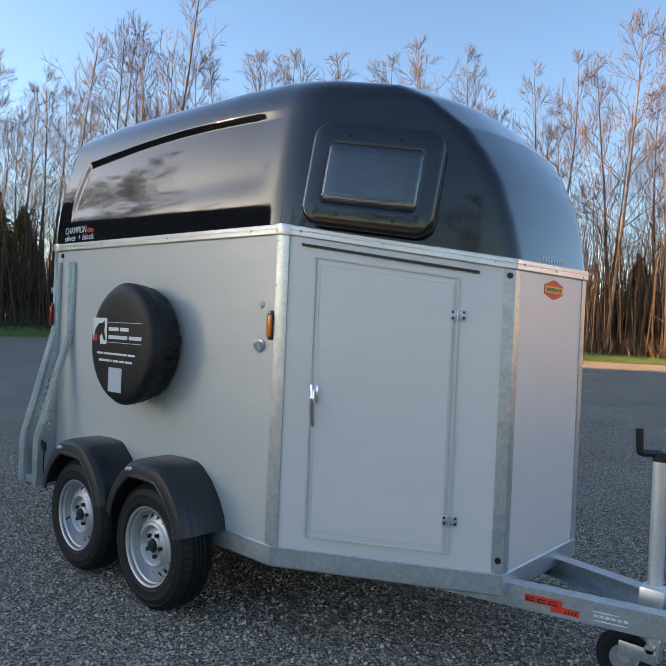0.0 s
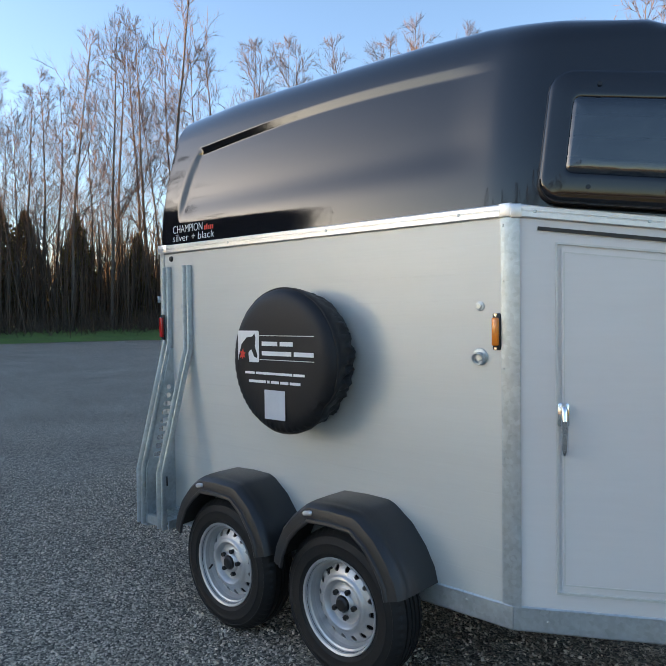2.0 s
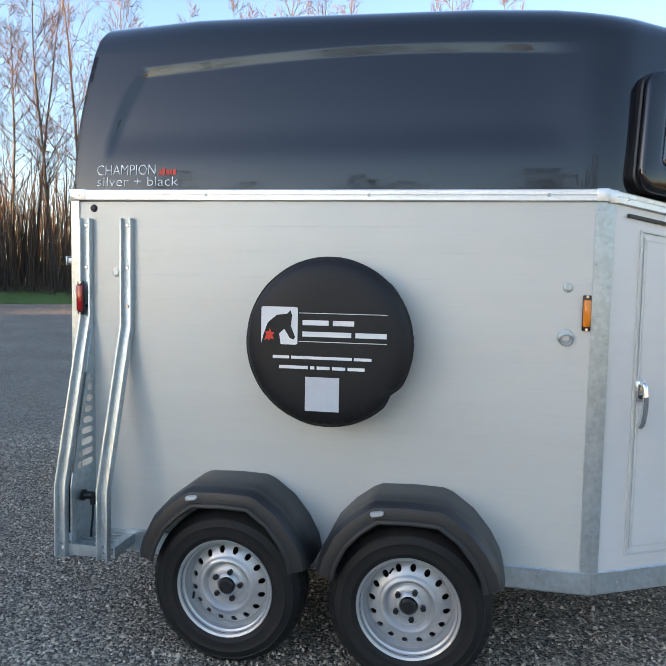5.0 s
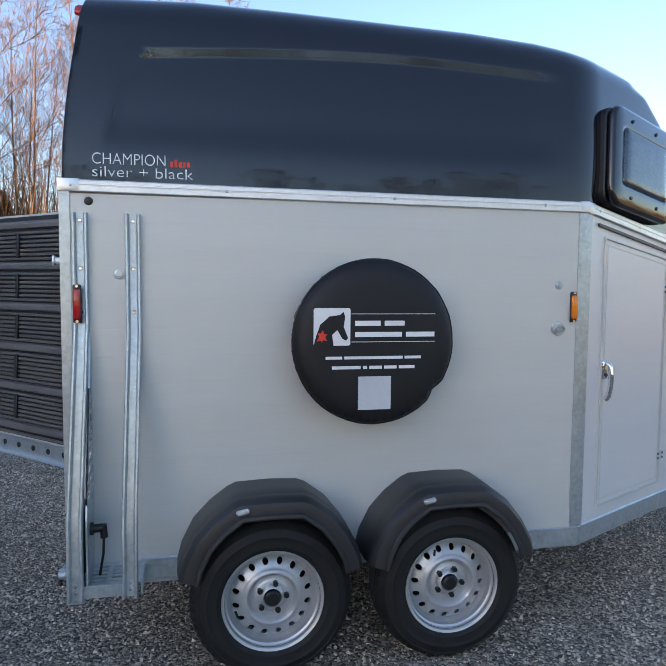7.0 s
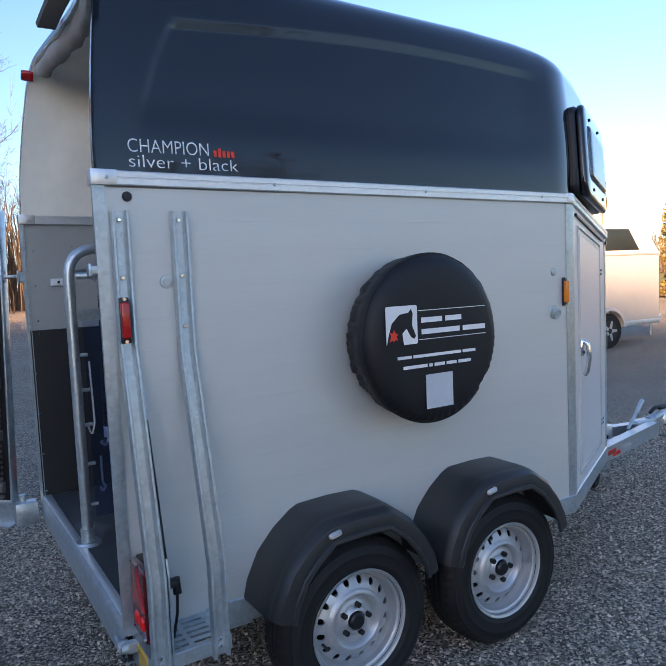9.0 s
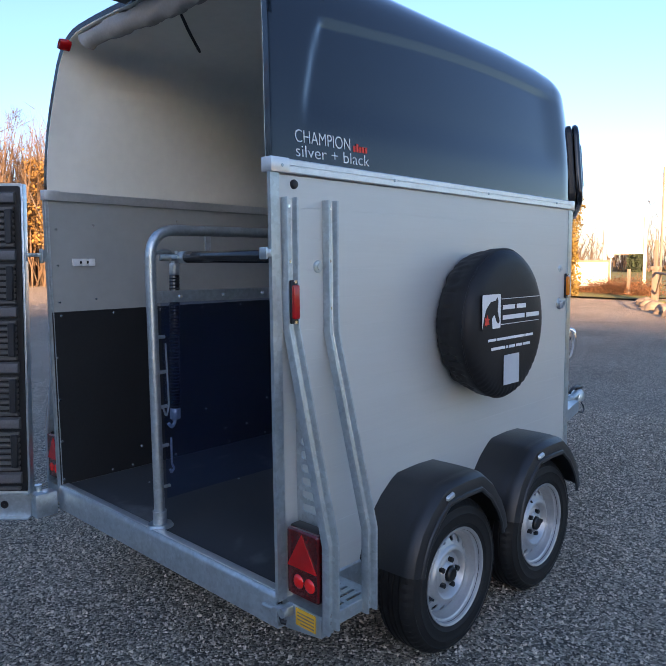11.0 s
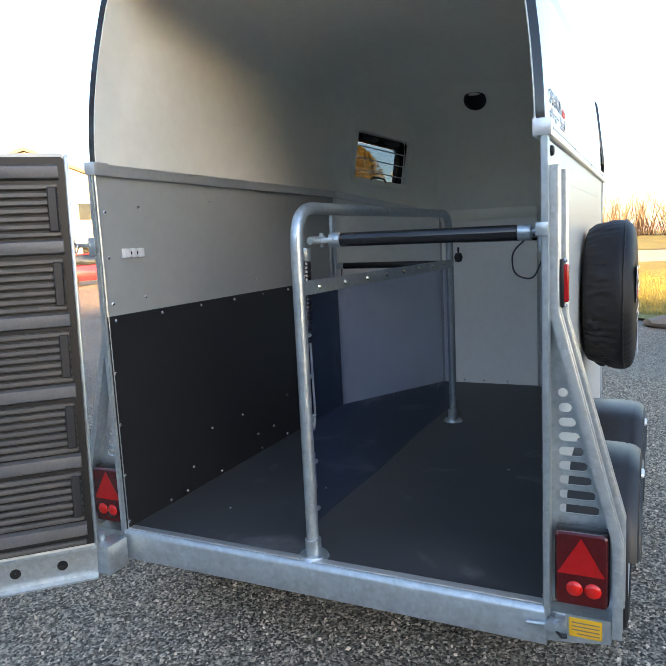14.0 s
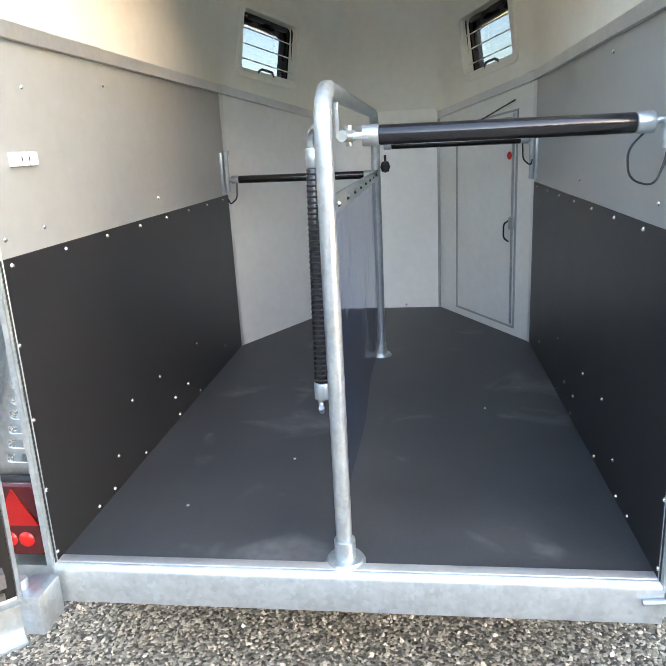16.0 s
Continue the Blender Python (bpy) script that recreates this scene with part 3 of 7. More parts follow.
# corner posts
both("corner_post", lambda: prism([(XC - 0.04, 0.002), (XC - 0.04, -0.005), (XC + 0.002, -0.005), (XC + 0.002 + 0.028 * CH.x + 0.005 * CHN.x, 0.028 * CH.y + 0.005 * CHN.y - 0.002), (XC + 0.03 * CH.x, 0.03 * CH.y)], "z", 0.414, 1.84), "zinc", "galvanised corner strip with rivets")
both("corner_post", lambda: prism([(XN - 0.045 * CH.x + 0.005 * CHN.x, YN - 0.045 * CH.y + 0.005 * CHN.y), (XN + 0.005, YN - 0.001), (XN + 0.005, YN + 0.045), (XN - 0.001, YN + 0.045), (XN - 0.001, YN), (XN - 0.045 * CH.x, YN - 0.045 * CH.y)], "z", 0.414, 1.70), "zinc", "galvanised corner strip with rivets")


# rail under the hood
def rail(a, b, h=0.046):
    a, b = Vector(a), Vector(b)
    d = (b - a)
    d.z = 0
    d.normalize()
    n = Vector((d.y, -d.x, 0))
    sec = [(-0.03, 0), (0.010, 0), (0.014, -0.004), (0.014, -h * 0.42), (0.011, -h * 0.45), (0.011, -h * 0.5), (0.014, -h * 0.54), (0.014, -h + 0.004), (0.010, -h), (-0.03, -h)]
    return loft([[p + n * o + Vector((0, 0, z)) for o, z in sec] for p in (a, b)])


both("hood_rail", lambda: rail((0.0, 0, 1.892), (XC + 0.004, 0, 1.876)), "alu", "aluminium rail with screws under the hood")
both("hood_rail", lambda: rail((XC, 0, 1.876), (XN + 0.004, YN, 1.736)), "alu", "aluminium rail with screws under the hood")
part("hood_rail", rail((XN, YN - 0.004, 1.736), (XN, W - YN + 0.004, 1.736 + 0.032 * (W - YN - MID) / MID)), "alu", T, "aluminium rail with screws under the hood")

part("nose_liner", box(XN - 0.037, YN + 0.02, 1.672, XN - 0.032, W - YN - 0.02, 1.752, 0.001), "cream", T, "pale lining under the nose of the hood")

both("rail_corner", lambda: join(moved(box(XC - 0.04, -0.0152, 1.83, XC + 0.003, 0.0, 1.8785, 0.002), Matrix()), slanted(box(-0.003, 0.0, 1.824, 0.035, 0.0152, 1.8735, 0.002))), "alu", "aluminium corner cap of the rail")


def screw(p, n, r=0.008, mat="zinc", parent=None, name="screw"):
    p, n = Vector(p), Vector(n).normalized()
    return part(name, rod(p, p + n * r * 0.6, r, 10, r * 0.6), mat, parent or T)


for k, x in enumerate((0.045, 0.62, 1.3, 1.98)):
    for far in (0, 1):
        z = 1.869 - 0.007 * x
        screw((x, W + 0.014 if far else -0.014, z), (0, 1 if far else -1, 0), 0.007)
for s in (0.08, 0.45, 0.92):
    p = Vector((XC, 0, strip_z(s) - 0.018)) + CH * CHL * s + CHN * 0.014
    screw(p, CHN, 0.007)
for y in (YN + 0.06, MID, W - YN - 0.06):
    screw((XN + 0.014, y, 1.716), (1, 0, 0), 0.007)
for z in (0.45, 0.62, 0.95, 1.28, 1.6, 1.8):
    screw((XC - 0.03, -0.005, z), (0, -1, 0), 0.005, "zinc")
    p = Vector((XC, 0, z)) + CH * 0.024 + CHN * 0.005
    screw(p, CHN, 0.005, "zinc")
    p = Vector((XN, YN, z * 0.93)) - CH * 0.036 + CHN * 0.005
    screw(p, CHN, 0.005, "zinc")
for x in (0.6, 1.0, 1.3, 2.0):
    screw((x, -0.008, 0.39), (0, -1, 0), 0.006, "zinc")
for s in (0.12, 0.5, 0.9):
    screw(Vector((XC, 0, 0.37)) + CH * CHL * s + CHN * 0.008, CHN, 0.006, "zinc")
part("plug", rod((XN - 0.02 * CH.x + 0.003, YN - 0.02 * CH.y - 0.003, 1.665), Vector((XN - 0.02 * CH.x + 0.003, YN - 0.02 * CH.y - 0.003, 1.665)) + CHN * 0.008, 0.013), "black", T)
part("plug", rod((XN - 0.02 * CH.x + 0.003, YN - 0.02 * CH.y - 0.003, 0.477), Vector((XN - 0.02 * CH.x + 0.003, YN - 0.02 * CH.y - 0.003, 0.477)) + CHN * 0.008, 0.013), "black", T)

# ---- hood ----
ZX = [0.0, 0.1, 0.5, 0.9, 1.3, 1.7, 2.0, 2.3, 2.56, 2.7, 2.865, 2.94, 3.01, 3.065, 3.098, 3.11]
ZZ = [2.68, 2.695, 2.715, 2.71, 2.70, 2.69, 2.67, 2.63, 2.575, 2.50, 2.34, 2.225, 2.09, 1.9, 1.735, 1.6]


def top_line(x):
    return float(np.interp(x, ZX, ZZ))


def smax(a, b, k):
    h = max(k - abs(a - b), 0.0) / k
    return max(a, b) + h * h * k * 0.25


def ease(s):
    s = max(0.0, min(1.0, s))
    return s * s * (3 - 2 * s)


def lean_of(z):
    """How far the hood's walls lean in at a height."""
    d = max(0.0, z - 1.88)
    return 0.185 * d * d + 0.018 * d


def hood_field(x, y, z):
    """Below zero inside the hood."""
    yy = abs(y - MID)
    e = 0.03
    slope = (top_line(x + e) - top_line(x - e)) / (2 * e)
    front = max(0.0, min(1.0, (x - 2.1) / 0.6))
    crown = (0.10 + 0.05 * front) * (yy / MID) ** 2
    top = (z - top_line(x) + crown) / math.sqrt(1 + slope * slope)
    lean = lean_of(z)
    # shallow sunken panel: its upper border is the long ridge, its rear border an upright crease
    ridge = 2.395 + 0.05 * math.sin(math.pi * max(0.0, min(1.0, (x - 0.34) / 1.95)))
    rear = float(np.interp(z, (2.03, 2.09, 2.16, 2.27, 2.39), (0.16, 0.173, 0.197, 0.235, 0.30)))
    panel = max(0.0, min(1.0, (ridge + 0.021 - z) / 0.042)) * ease((x - rear + 0.02) / 0.05) * ease((2.15 - x) / 0.25) * ease((z - 2.0) / 0.14)
    side = yy - (MID - 0.002 - lean - 0.013 * panel)
    slant = (x - XC) * CHN.x + (MID - yy) * CHN.y + lean * 0.75 + 0.002
    wall = smax(side, slant, 0.05)
    return smax(wall, top, 0.13 - 0.105 * front)


THETA = sorted({*np.linspace(0, 90, 41).round(2).tolist(), *np.linspace(30.6, 37.4, 34).round(2).tolist()})
ROWS = len(THETA) - 1


def hood_grid(inset, fine=True):
    """Points of the hood, run by run from the near rear round the nose to the far rear."""
    runs = []
    along = sorted({*np.linspace(0.014, 2.0, 40).round(3).tolist(), *(np.linspace(0.13, 0.42, 30).round(3).tolist() if fine else [])})
    turns = 132 if fine else 64
    for x in along:
        runs.append(("n", x))
    for k in range(1, turns):
        runs.append(("f", -90 + 180 * k / turns))
    for x in reversed(along):
        runs.append(("o", x))
    grid = []
    for kind, v in runs:
        if kind == "f":
            d = Vector((math.cos(radians(v)), math.sin(radians(v)), 0))
            x0 = 2.0
        else:
            d, x0 = Vector((0, -1 if kind == "n" else 1, 0)), v
        # foot of the run on the rail
        lo, hi = 0.0, 3.0
        zf = 1.885 - 0.007 * x0
        for _ in range(2):
            lo, hi = 0.0, 3.0
            for _ in range(30):
                r = (lo + hi) / 2
                p = Vector((x0, MID, zf)) + d * r
                lo, hi = (r, hi) if hood_field(p.x, p.y, zf) < -inset else (lo, r)
            p = Vector((x0, MID, zf)) + d * lo
            s = max(0.0, min(1.0, (p.x - XC) / (XN - XC)))
            zf = 1.889 - 0.007 * min(p.x, XC) - 0.142 * s
        row = []
        for i in range(ROWS + 1):
            th = radians(THETA[i])
            lean = 0.15 * math.sin(th) ** 2 * max(0.0, 1 - x0 / 0.7) if kind != "f" else 0.0
            ray = d * math.cos(th) + Vector((0, 0, math.sin(th)))
            o = Vector((x0 + lean, MID, zf))
            lo, hi = 0.0, 3.0
            for _ in range(26):
                r = (lo + hi) / 2
                p = o + ray * r
                lo, hi = (r, hi) if hood_field(p.x, p.y, p.z) < -inset else (lo, r)
            q = o + ray * lo
            row.append(q + Vector((0, 0, far_rise(q))))
        grid.append(row)
    return grid


def skin(grid):
    bm = bmesh.new()
    vs = [[bm.verts.new(p) for p in row] for row in grid]
    for a, b in zip(vs, vs[1:]):
        for j in range(len(a) - 1):
            bm.faces.new((a[j], b[j], b[j + 1], a[j + 1]))
    bmesh.ops.remove_doubles(bm, verts=bm.verts, dist=0.0005)
    return bm


# window opening in the slanted walls of the hood: along, up
WA0, WA1 = 0.178, 0.662


def win_low(a):
    return 1.98 - 0.12 * (a - WA0)


WIN_H = 0.318


def cut_windows(bm):
    """Takes the two window openings out of the hood's slanted walls."""
    for far in (0, 1):
        def local(co):
            y = W - co.y if far else co.y
            return Vector((co.x - XC, y, 0)).dot(CH), Vector((co.x - XC, y, 0)).dot(CHN)
        n = Vector((CH.x, -CH.y if far else CH.y, 0))
        o = Vector((XC, W if far else 0, 0.024 if far else 0.0))
        up = Vector((0.12 * n.x, 0.12 * n.y, 1)).normalized()
        for co, no in ((o + n * WA0, n), (o + n * WA1, n), (o + n * WA0 + Vector((0, 0, win_low(WA0))), up), (o + n * WA0 + Vector((0, 0, win_low(WA0) + WIN_H)), up)):
            near = [f for f in bm.faces if -0.2 < local(f.calc_center_median())[1] + 0.1 < 0.2 and -0.05 < local(f.calc_center_median())[0] < 0.9 and 1.8 < f.calc_center_median().z < 2.4]
            geo = list({g for f in near for g in (*f.verts, *f.edges, f)})
            bmesh.ops.bisect_plane(bm, geom=geo, plane_co=co, plane_no=no)
        gone = []
        for f in bm.faces:
            c = f.calc_center_median()
            a, out = local(c)
            if WA0 < a < WA1 and abs(out) < 0.12 and win_low(a) < c.z - o.z < win_low(a) + WIN_H:
                gone.append(f)
        bmesh.ops.delete(bm, geom=gone, context="FACES")
    return bm


OUT, INN = hood_grid(0.0), hood_grid(0.028, False)
hood = part("hood", cut_windows(skin(OUT)), "hood", T, "glossy black polyester hood")
part("hood_liner", cut_windows(skin(INN)), "cream", T, "cream-white inside of the hood")
lip = [[g[0][i] for i in range(ROWS + 1)] + [g[-1][i] for i in range(ROWS - 1, -1, -1)] for g in (OUT, INN)]
def rim(a, b, x0, x1):
    """A rim between two lines along the hood's rear edge."""
    return loft([[p + Vector((x0, 0, 0)) for p in a], [p + Vector((x0, 0, 0)) for p in b], [p + Vector((x1, 0, 0)) for p in b], [p + Vector((x1, 0, 0)) for p in a]], closed=False, loop=True)


half = [a.lerp(b, 0.9) for a, b in zip(lip[0], lip[1])]
inner = [a.lerp(b, 1.06) for a, b in zip(lip[0], lip[1])]
bm = rim(lip[0], half, -0.002, 0.02)
part("liner_edge", rim(half, inner, -0.0005, 0.02), "cream", T)
part("hood_lip", bm, "hood", hood, "black rear edge of the hood")
foot = [[r[0] for r in INN], [r[0] + 0.027 * Vector((max(0.0, r[0].x - 2.0), r[0].y - MID, 0)).normalized() for r in INN]]
part("hood_foot", loft([foot[0], foot[1]], closed=False), "cream", T)


def lean_y(z):
    return 0.002 + lean_of(z)


def on_hood(x, z):
    """Frame of flat writing on the near side of the hood."""
    return Matrix.Translation((x, lean_y(z) - 0.0016, z)) @ Matrix.Rotation(radians(90) - math.atan(0.045), 4, "X")


lettering("CHAMPION", 0.062, 0.268, on_hood(0.117, 1.953), "print_white", hood, "lettering", "thin white lettering")
lettering("silver + black", 0.058, 0.37, on_hood(0.117, 1.906), "print_white", hood, "lettering", "thin white lettering")
for k in range(5):
    part("lettering", moved(box(0.0, -0.0005, 0.0, 0.011, 0.0005, 0.022 if k != 1 else 0.03), Matrix.Translation((0.405 + k * 0.016, lean_y(1.96) - 0.0016, 1.951))), "print_red", hood, "small red print")

# windows
for far in (0, 1):
    def place(b):
        b = slanted(b)
        return mirror(b) if far else b

    wc, wz, tilt = 0.402, 2.066, -math.atan(0.12)

    def frame_at(b, out):
        """Window parts are built in x (along), z (up) round the origin."""
        lean = math.atan(0.075)
        return place(moved(b, Matrix.Translation((wc, out, wz)) @ Matrix.Rotation(lean, 4, "X") @ Matrix.Rotation(-tilt, 4, "Y")))

    win = part("window", frame_at(loft([[(u, v, w) for u, w in round_rect(a, h, r, 6)] for a, h, r, v in ((0.59, 0.45, 0.06, -0.02), (0.59, 0.45, 0.06, 0.008), (0.58, 0.44, 0.058, 0.014), (0.54, 0.41, 0.035, 0.016))] + [[(u + 0.02, v, w + 0.034) for u, w in round_rect(a, h, r, 6)] for a, h, r, v in ((0.49, 0.325, 0.03, 0.014), (0.49, 0.325, 0.03, -0.045), (0.51, 0.345, 0.03, -0.05), (0.53, 0.36, 0.04, -0.03))], loop=True), 0.0), "black", T, "top-hinged black-framed hood window")
    flap = part("flap", frame_at(loft([[(u, v, w) for u, w in round_rect(a, h, r, 6)] for a, h, r, v in ((0.56, 0.436, 0.07, 0.018), (0.578, 0.458, 0.076, 0.022), (0.586, 0.466, 0.08, 0.032), (0.584, 0.464, 0.08, 0.041), (0.572, 0.452, 0.074, 0.049), (0.55, 0.428, 0.066, 0.0535), (0.45, 0.3, 0.04, 0.0555), (0.426, 0.272, 0.03, 0.056), (0.42, 0.266, 0.026, 0.0545), (0.42, 0.266, 0.018, 0.027), (0.5, 0.36, 0.04, 0.02))], loop=True), 0.0), "hood", win, "glossy black flap round the pane")
    pane = part("pane", frame_at(loft([[(u, v, w) for u, w in round_rect(a, h, r, 5)] for a, h, r, v in ((0.418, 0.264, 0.02, 0.05), (0.417, 0.263, 0.022, 0.057), (0.398, 0.244, 0.02, 0.066), (0.392, 0.238, 0.018, 0.0672), (0.3, 0.17, 0.03, 0.068), (0.15, 0.07, 0.02, 0.0685))]), 0.0), "window", win, "dark clear pane")
    pane.visible_shadow = False
    inner = part("inner_frame", frame_at(loft([[(u + 0.02, v, w + 0.034) for u, w in round_rect(a, h, r, 4)] for a, h, r, v in ((0.55, 0.385, 0.04, -0.026), (0.55, 0.385, 0.04, -0.05), (0.51, 0.345, 0.035, -0.058), (0.488, 0.322, 0.03, -0.054), (0.482, 0.316, 0.03, 0.012), (0.486, 0.32, 0.03, 0.014))], loop=True), 0.0), "cream", win)
    for w in (-0.06, 0.02, 0.1):
        part("bar", frame_at(rod((-0.222, -0.02, w), (0.262, -0.02, w), 0.004, 8), 0.0), "chrome", win)
    for u, w in ((-0.13, 0.178), (0.1, 0.178), (-0.13, -0.178), (0.12, -0.178)):
        part("bolt", frame_at(rod((u, 0.045, w), (u, 0.06, w), 0.008, 10), 0.0), "black", win)
    for s in (-1, 1):
        part("catch_plate", frame_at(box(s * 0.1 - 0.06, -0.04, 0.15, s * 0.1 + 0.07, -0.012, 0.178, 0.006), 0.0), "black", win)
    part("catch", frame_at(tube([(-0.07, -0.035, -0.12), (-0.05, -0.045, -0.095), (0.05, -0.045, -0.095), (0.07, -0.035, -0.12)], 0.007, 8, 0.02), 0.0), "black", win)

# ---- groom's door in the near slanted wall ----
def door_frame(a0, a1, zl, zt0, zt1, w, o0, o1):
    """A moulding round the door, its head sloping from zt0 to zt1."""
    outer = [(a0, zl), (a1, zl), (a1, zt1), (a0, zt0)]
    inner = [(a0 + w, zl + w), (a1 - w, zl + w), (a1 - w, zt1 - w), (a0 + w, zt0 - w)]
    return slanted(loft([[(a, o, z) for a, z in pts] for pts, o in ((outer, o0), (outer, o1), (inner, o1), (inner, o0))], loop=True))


DA0, DA1 = 0.15, 0.79
gdoor = part("entry_door", slanted(prism([(DA0 + 0.02, 0.50), (DA1 - 0.02, 0.50), (DA1 - 0.02, 1.632), (DA0 + 0.02, 1.705)], "y", 0.001, 0.006)), "door_paint", T, "pale grey slanted entry door with a chrome handle", smooth=False)
part("door_moulding", door_frame(DA0, DA1, 0.475, 1.733, 1.655, 0.008, -0.001, 0.009), "silver", gdoor)
part("door_moulding", door_frame(DA0 + 0.026, DA1 - 0.026, 0.508, 1.698, 1.625, 0.005, 0.0, 0.008), "silver", gdoor)
part("drip_strip", slanted(prism([(0.09, 1.778), (0.09, 1.79), (0.87, 1.682), (0.87, 1.67)], "y", -0.001, 0.012)), "black", T, "black rubber drip strip above the entry door")
for z in (1.493, 0.622):
    h = part("hinge", slanted(join(box(DA1 - 0.032, 0.002, z - 0.021, DA1 - 0.005, 0.01, z + 0.021, 0.003), box(DA1 + 0.005, 0.002, z - 0.021, DA1 + 0.032, 0.01, z + 0.021, 0.003), rod((DA1, 0.008, z - 0.021), (DA1, 0.008, z + 0.021), 0.006, 10))), "zinc", gdoor, "stainless hinge with black bolts")
    for a in (-0.023, 0.023):
        for dz in (-0.012, 0.012):
            part("bolt", slanted(rod((DA1 + a, 0.009, z + dz), (DA1 + a, 0.014, z + dz), 0.0055, 8)), "black", gdoor)
hd = part("handle", slanted(join(box(DA0 + 0.004, 0.004, 1.08, DA0 + 0.046, 0.02, 1.165, 0.008), tube([(DA0 + 0.025, 0.018, 1.155), (DA0 + 0.025, 0.04, 1.145), (DA0 + 0.026, 0.046, 1.1)], 0.011, 10, 0.012))), "chrome", gdoor, "chrome pull handle")
part("grip", slanted(tube([(DA0 + 0.026, 0.046, 1.105), (DA0 + 0.027, 0.044, 1.05), (DA0 + 0.027, 0.034, 1.0), (DA0 + 0.027, 0.022, 0.985)], 0.012, 10, 0.02)), "chrome", gdoor)
part("lock", slanted(rod((DA0 + 0.025, 0.018, 1.1), (DA0 + 0.025, 0.026, 1.1), 0.008)), "black", gdoor)
# inside of the door
part("door_moulding", door_frame(DA0, DA1, 0.475, 1.70, 1.64, 0.012, -0.0122, -0.018), "lining", gdoor)
part("inner_latch", slanted(join(rod((DA0 + 0.03, -0.022, 0.5), (DA0 + 0.03, -0.022, 1.68), 0.007, 8), box(DA0 + 0.01, -0.037, 1.05, DA0 + 0.05, -0.014, 1.12, 0.005))), "zinc", gdoor)
part("inner_latch", slanted(tube([(DA0 + 0.045, -0.032, 1.1), (DA0 + 0.075, -0.045, 1.08), (DA0 + 0.075, -0.045, 1.0), (DA0 + 0.045, -0.032, 0.98)], 0.005, 8, 0.02)), "black", gdoor)
part("door_stay", slanted(rod((DA0 + 0.02, -0.024, 1.745), (DA0 + 0.42, -0.03, 1.635), 0.004, 8)), "black", gdoor)
part("sticker", slanted(box(DA0 + 0.06, -0.0132, 1.6, DA0 + 0.13, -0.0125, 1.66)), "yellow", gdoor)
part("sticker", slanted(box(DA0 + 0.05, -0.0132, 1.43, DA0 + 0.13, -0.0125, 1.48)), "print_white", gdoor)
part("sticker", slanted(rod((DA0 + 0.075, -0.0148, 1.455), (DA0 + 0.075, -0.0135, 1.455), 0.022)), "print_red", gdoor)
# badge on the nose
by, bz = 0.86, 1.632
badge = part("badge", prism([(by - 0.1, bz - 0.02), (by - 0.1, bz + 0.02), (by - 0.012, bz + 0.044), (by + 0.012, bz + 0.044), (by + 0.1, bz + 0.02), (by + 0.1, bz - 0.02), (by + 0.012, bz - 0.044), (by - 0.012, bz - 0.044)], "x", XN, XN + 0.002), "print_red", T, "red and yellow six-sided badge")
part("band", box(XN + 0.002, by - 0.096, bz - 0.015, XN + 0.003, by + 0.096, bz + 0.015), "yellow", badge)
for k in range(7):
    part("mark", box(XN + 0.003, by - 0.078 + k * 0.023, bz - 0.008, XN + 0.0036, by - 0.062 + k * 0.023, bz + 0.008), "black", badge)
for k in range(8):
    y, zz = 0.718 + k * 0.029, 1.752
    x0 = next(x for x in np.arange(3.2, 3.0, -0.0005) if hood_field(x, y, zz + 0.008) < 0)
    part("lettering", moved(box(0.0, -0.008, -0.009, 0.0012, 0.008, 0.009), Matrix.Translation((x0 + 0.0012, y, zz + 0.006)) @ Matrix.Rotation(radians(-10), 4, "Y")), "print_grey", hood, "pale print on the nose of the hood")

# ---- small fittings on the near side ----
def ring_pin(x, z, r, name, label):
    p = part(name, moved(lathe([(0.001, -0.012), (r * 0.5, -0.012), (r * 0.55, -0.007), (r * 0.9, -0.006), (r, -0.003), (r, 0.001), (0.001, 0.001)], 24), Matrix.Translation((x, 0, z))), "zinc", T, label)
    return p


pin = ring_pin(2.062, 1.324, 0.031, "tie_ring_mount", "round zinc tie ring plate")
part("ring", moved(lathe([(0.022 + 0.005 * math.cos(a), 0.005 * math.sin(a)) for a in (2 * math.pi * k / 8 for k in range(8))], 24, closed=True), Matrix.Translation((2.062, -0.018, 1.316)) @ Matrix.Rotation(radians(18), 4, "X")), "zinc", pin)
ring_pin(2.063, 1.511, 0.018, "bolt_head", "stainless bolt head")
ring_pin(0.214, 1.542, 0.022, "bolt_head", "stainless bolt head")
part("plug", moved(lathe([(0.001, -0.012), (0.012, -0.01), (0.016, -0.004), (0.016, 0.001), (0.001, 0.001)], 20), Matrix.Translation((0.106, 0, 1.813))), "black", T)


def marker_lamp(x, z0, z1, y, lens, label):
    lamp = part("side_marker", box(x - 0.0155, y - 0.012, z0 - 0.016, x + 0.0155, y, z1 + 0.016, 0.005), "black", T, label)
    part("lens", box(x - 0.0135, y - 0.024, z0, x + 0.0135, y - 0.008, z1, 0.006, 3), lens, lamp)
    for z in (z0 - 0.01, z1 + 0.01):
        part("bolt", rod((x, y - 0.012, z), (x, y - 0.017, z), 0.006, 8), "chrome", lamp)


marker_lamp(2.133, 1.365, 1.468, 0.0, "orange", "amber side marker lamp")
marker_lamp(0.064, 1.372, 1.484, -0.032, "red", "red side marker lamp on the rail")

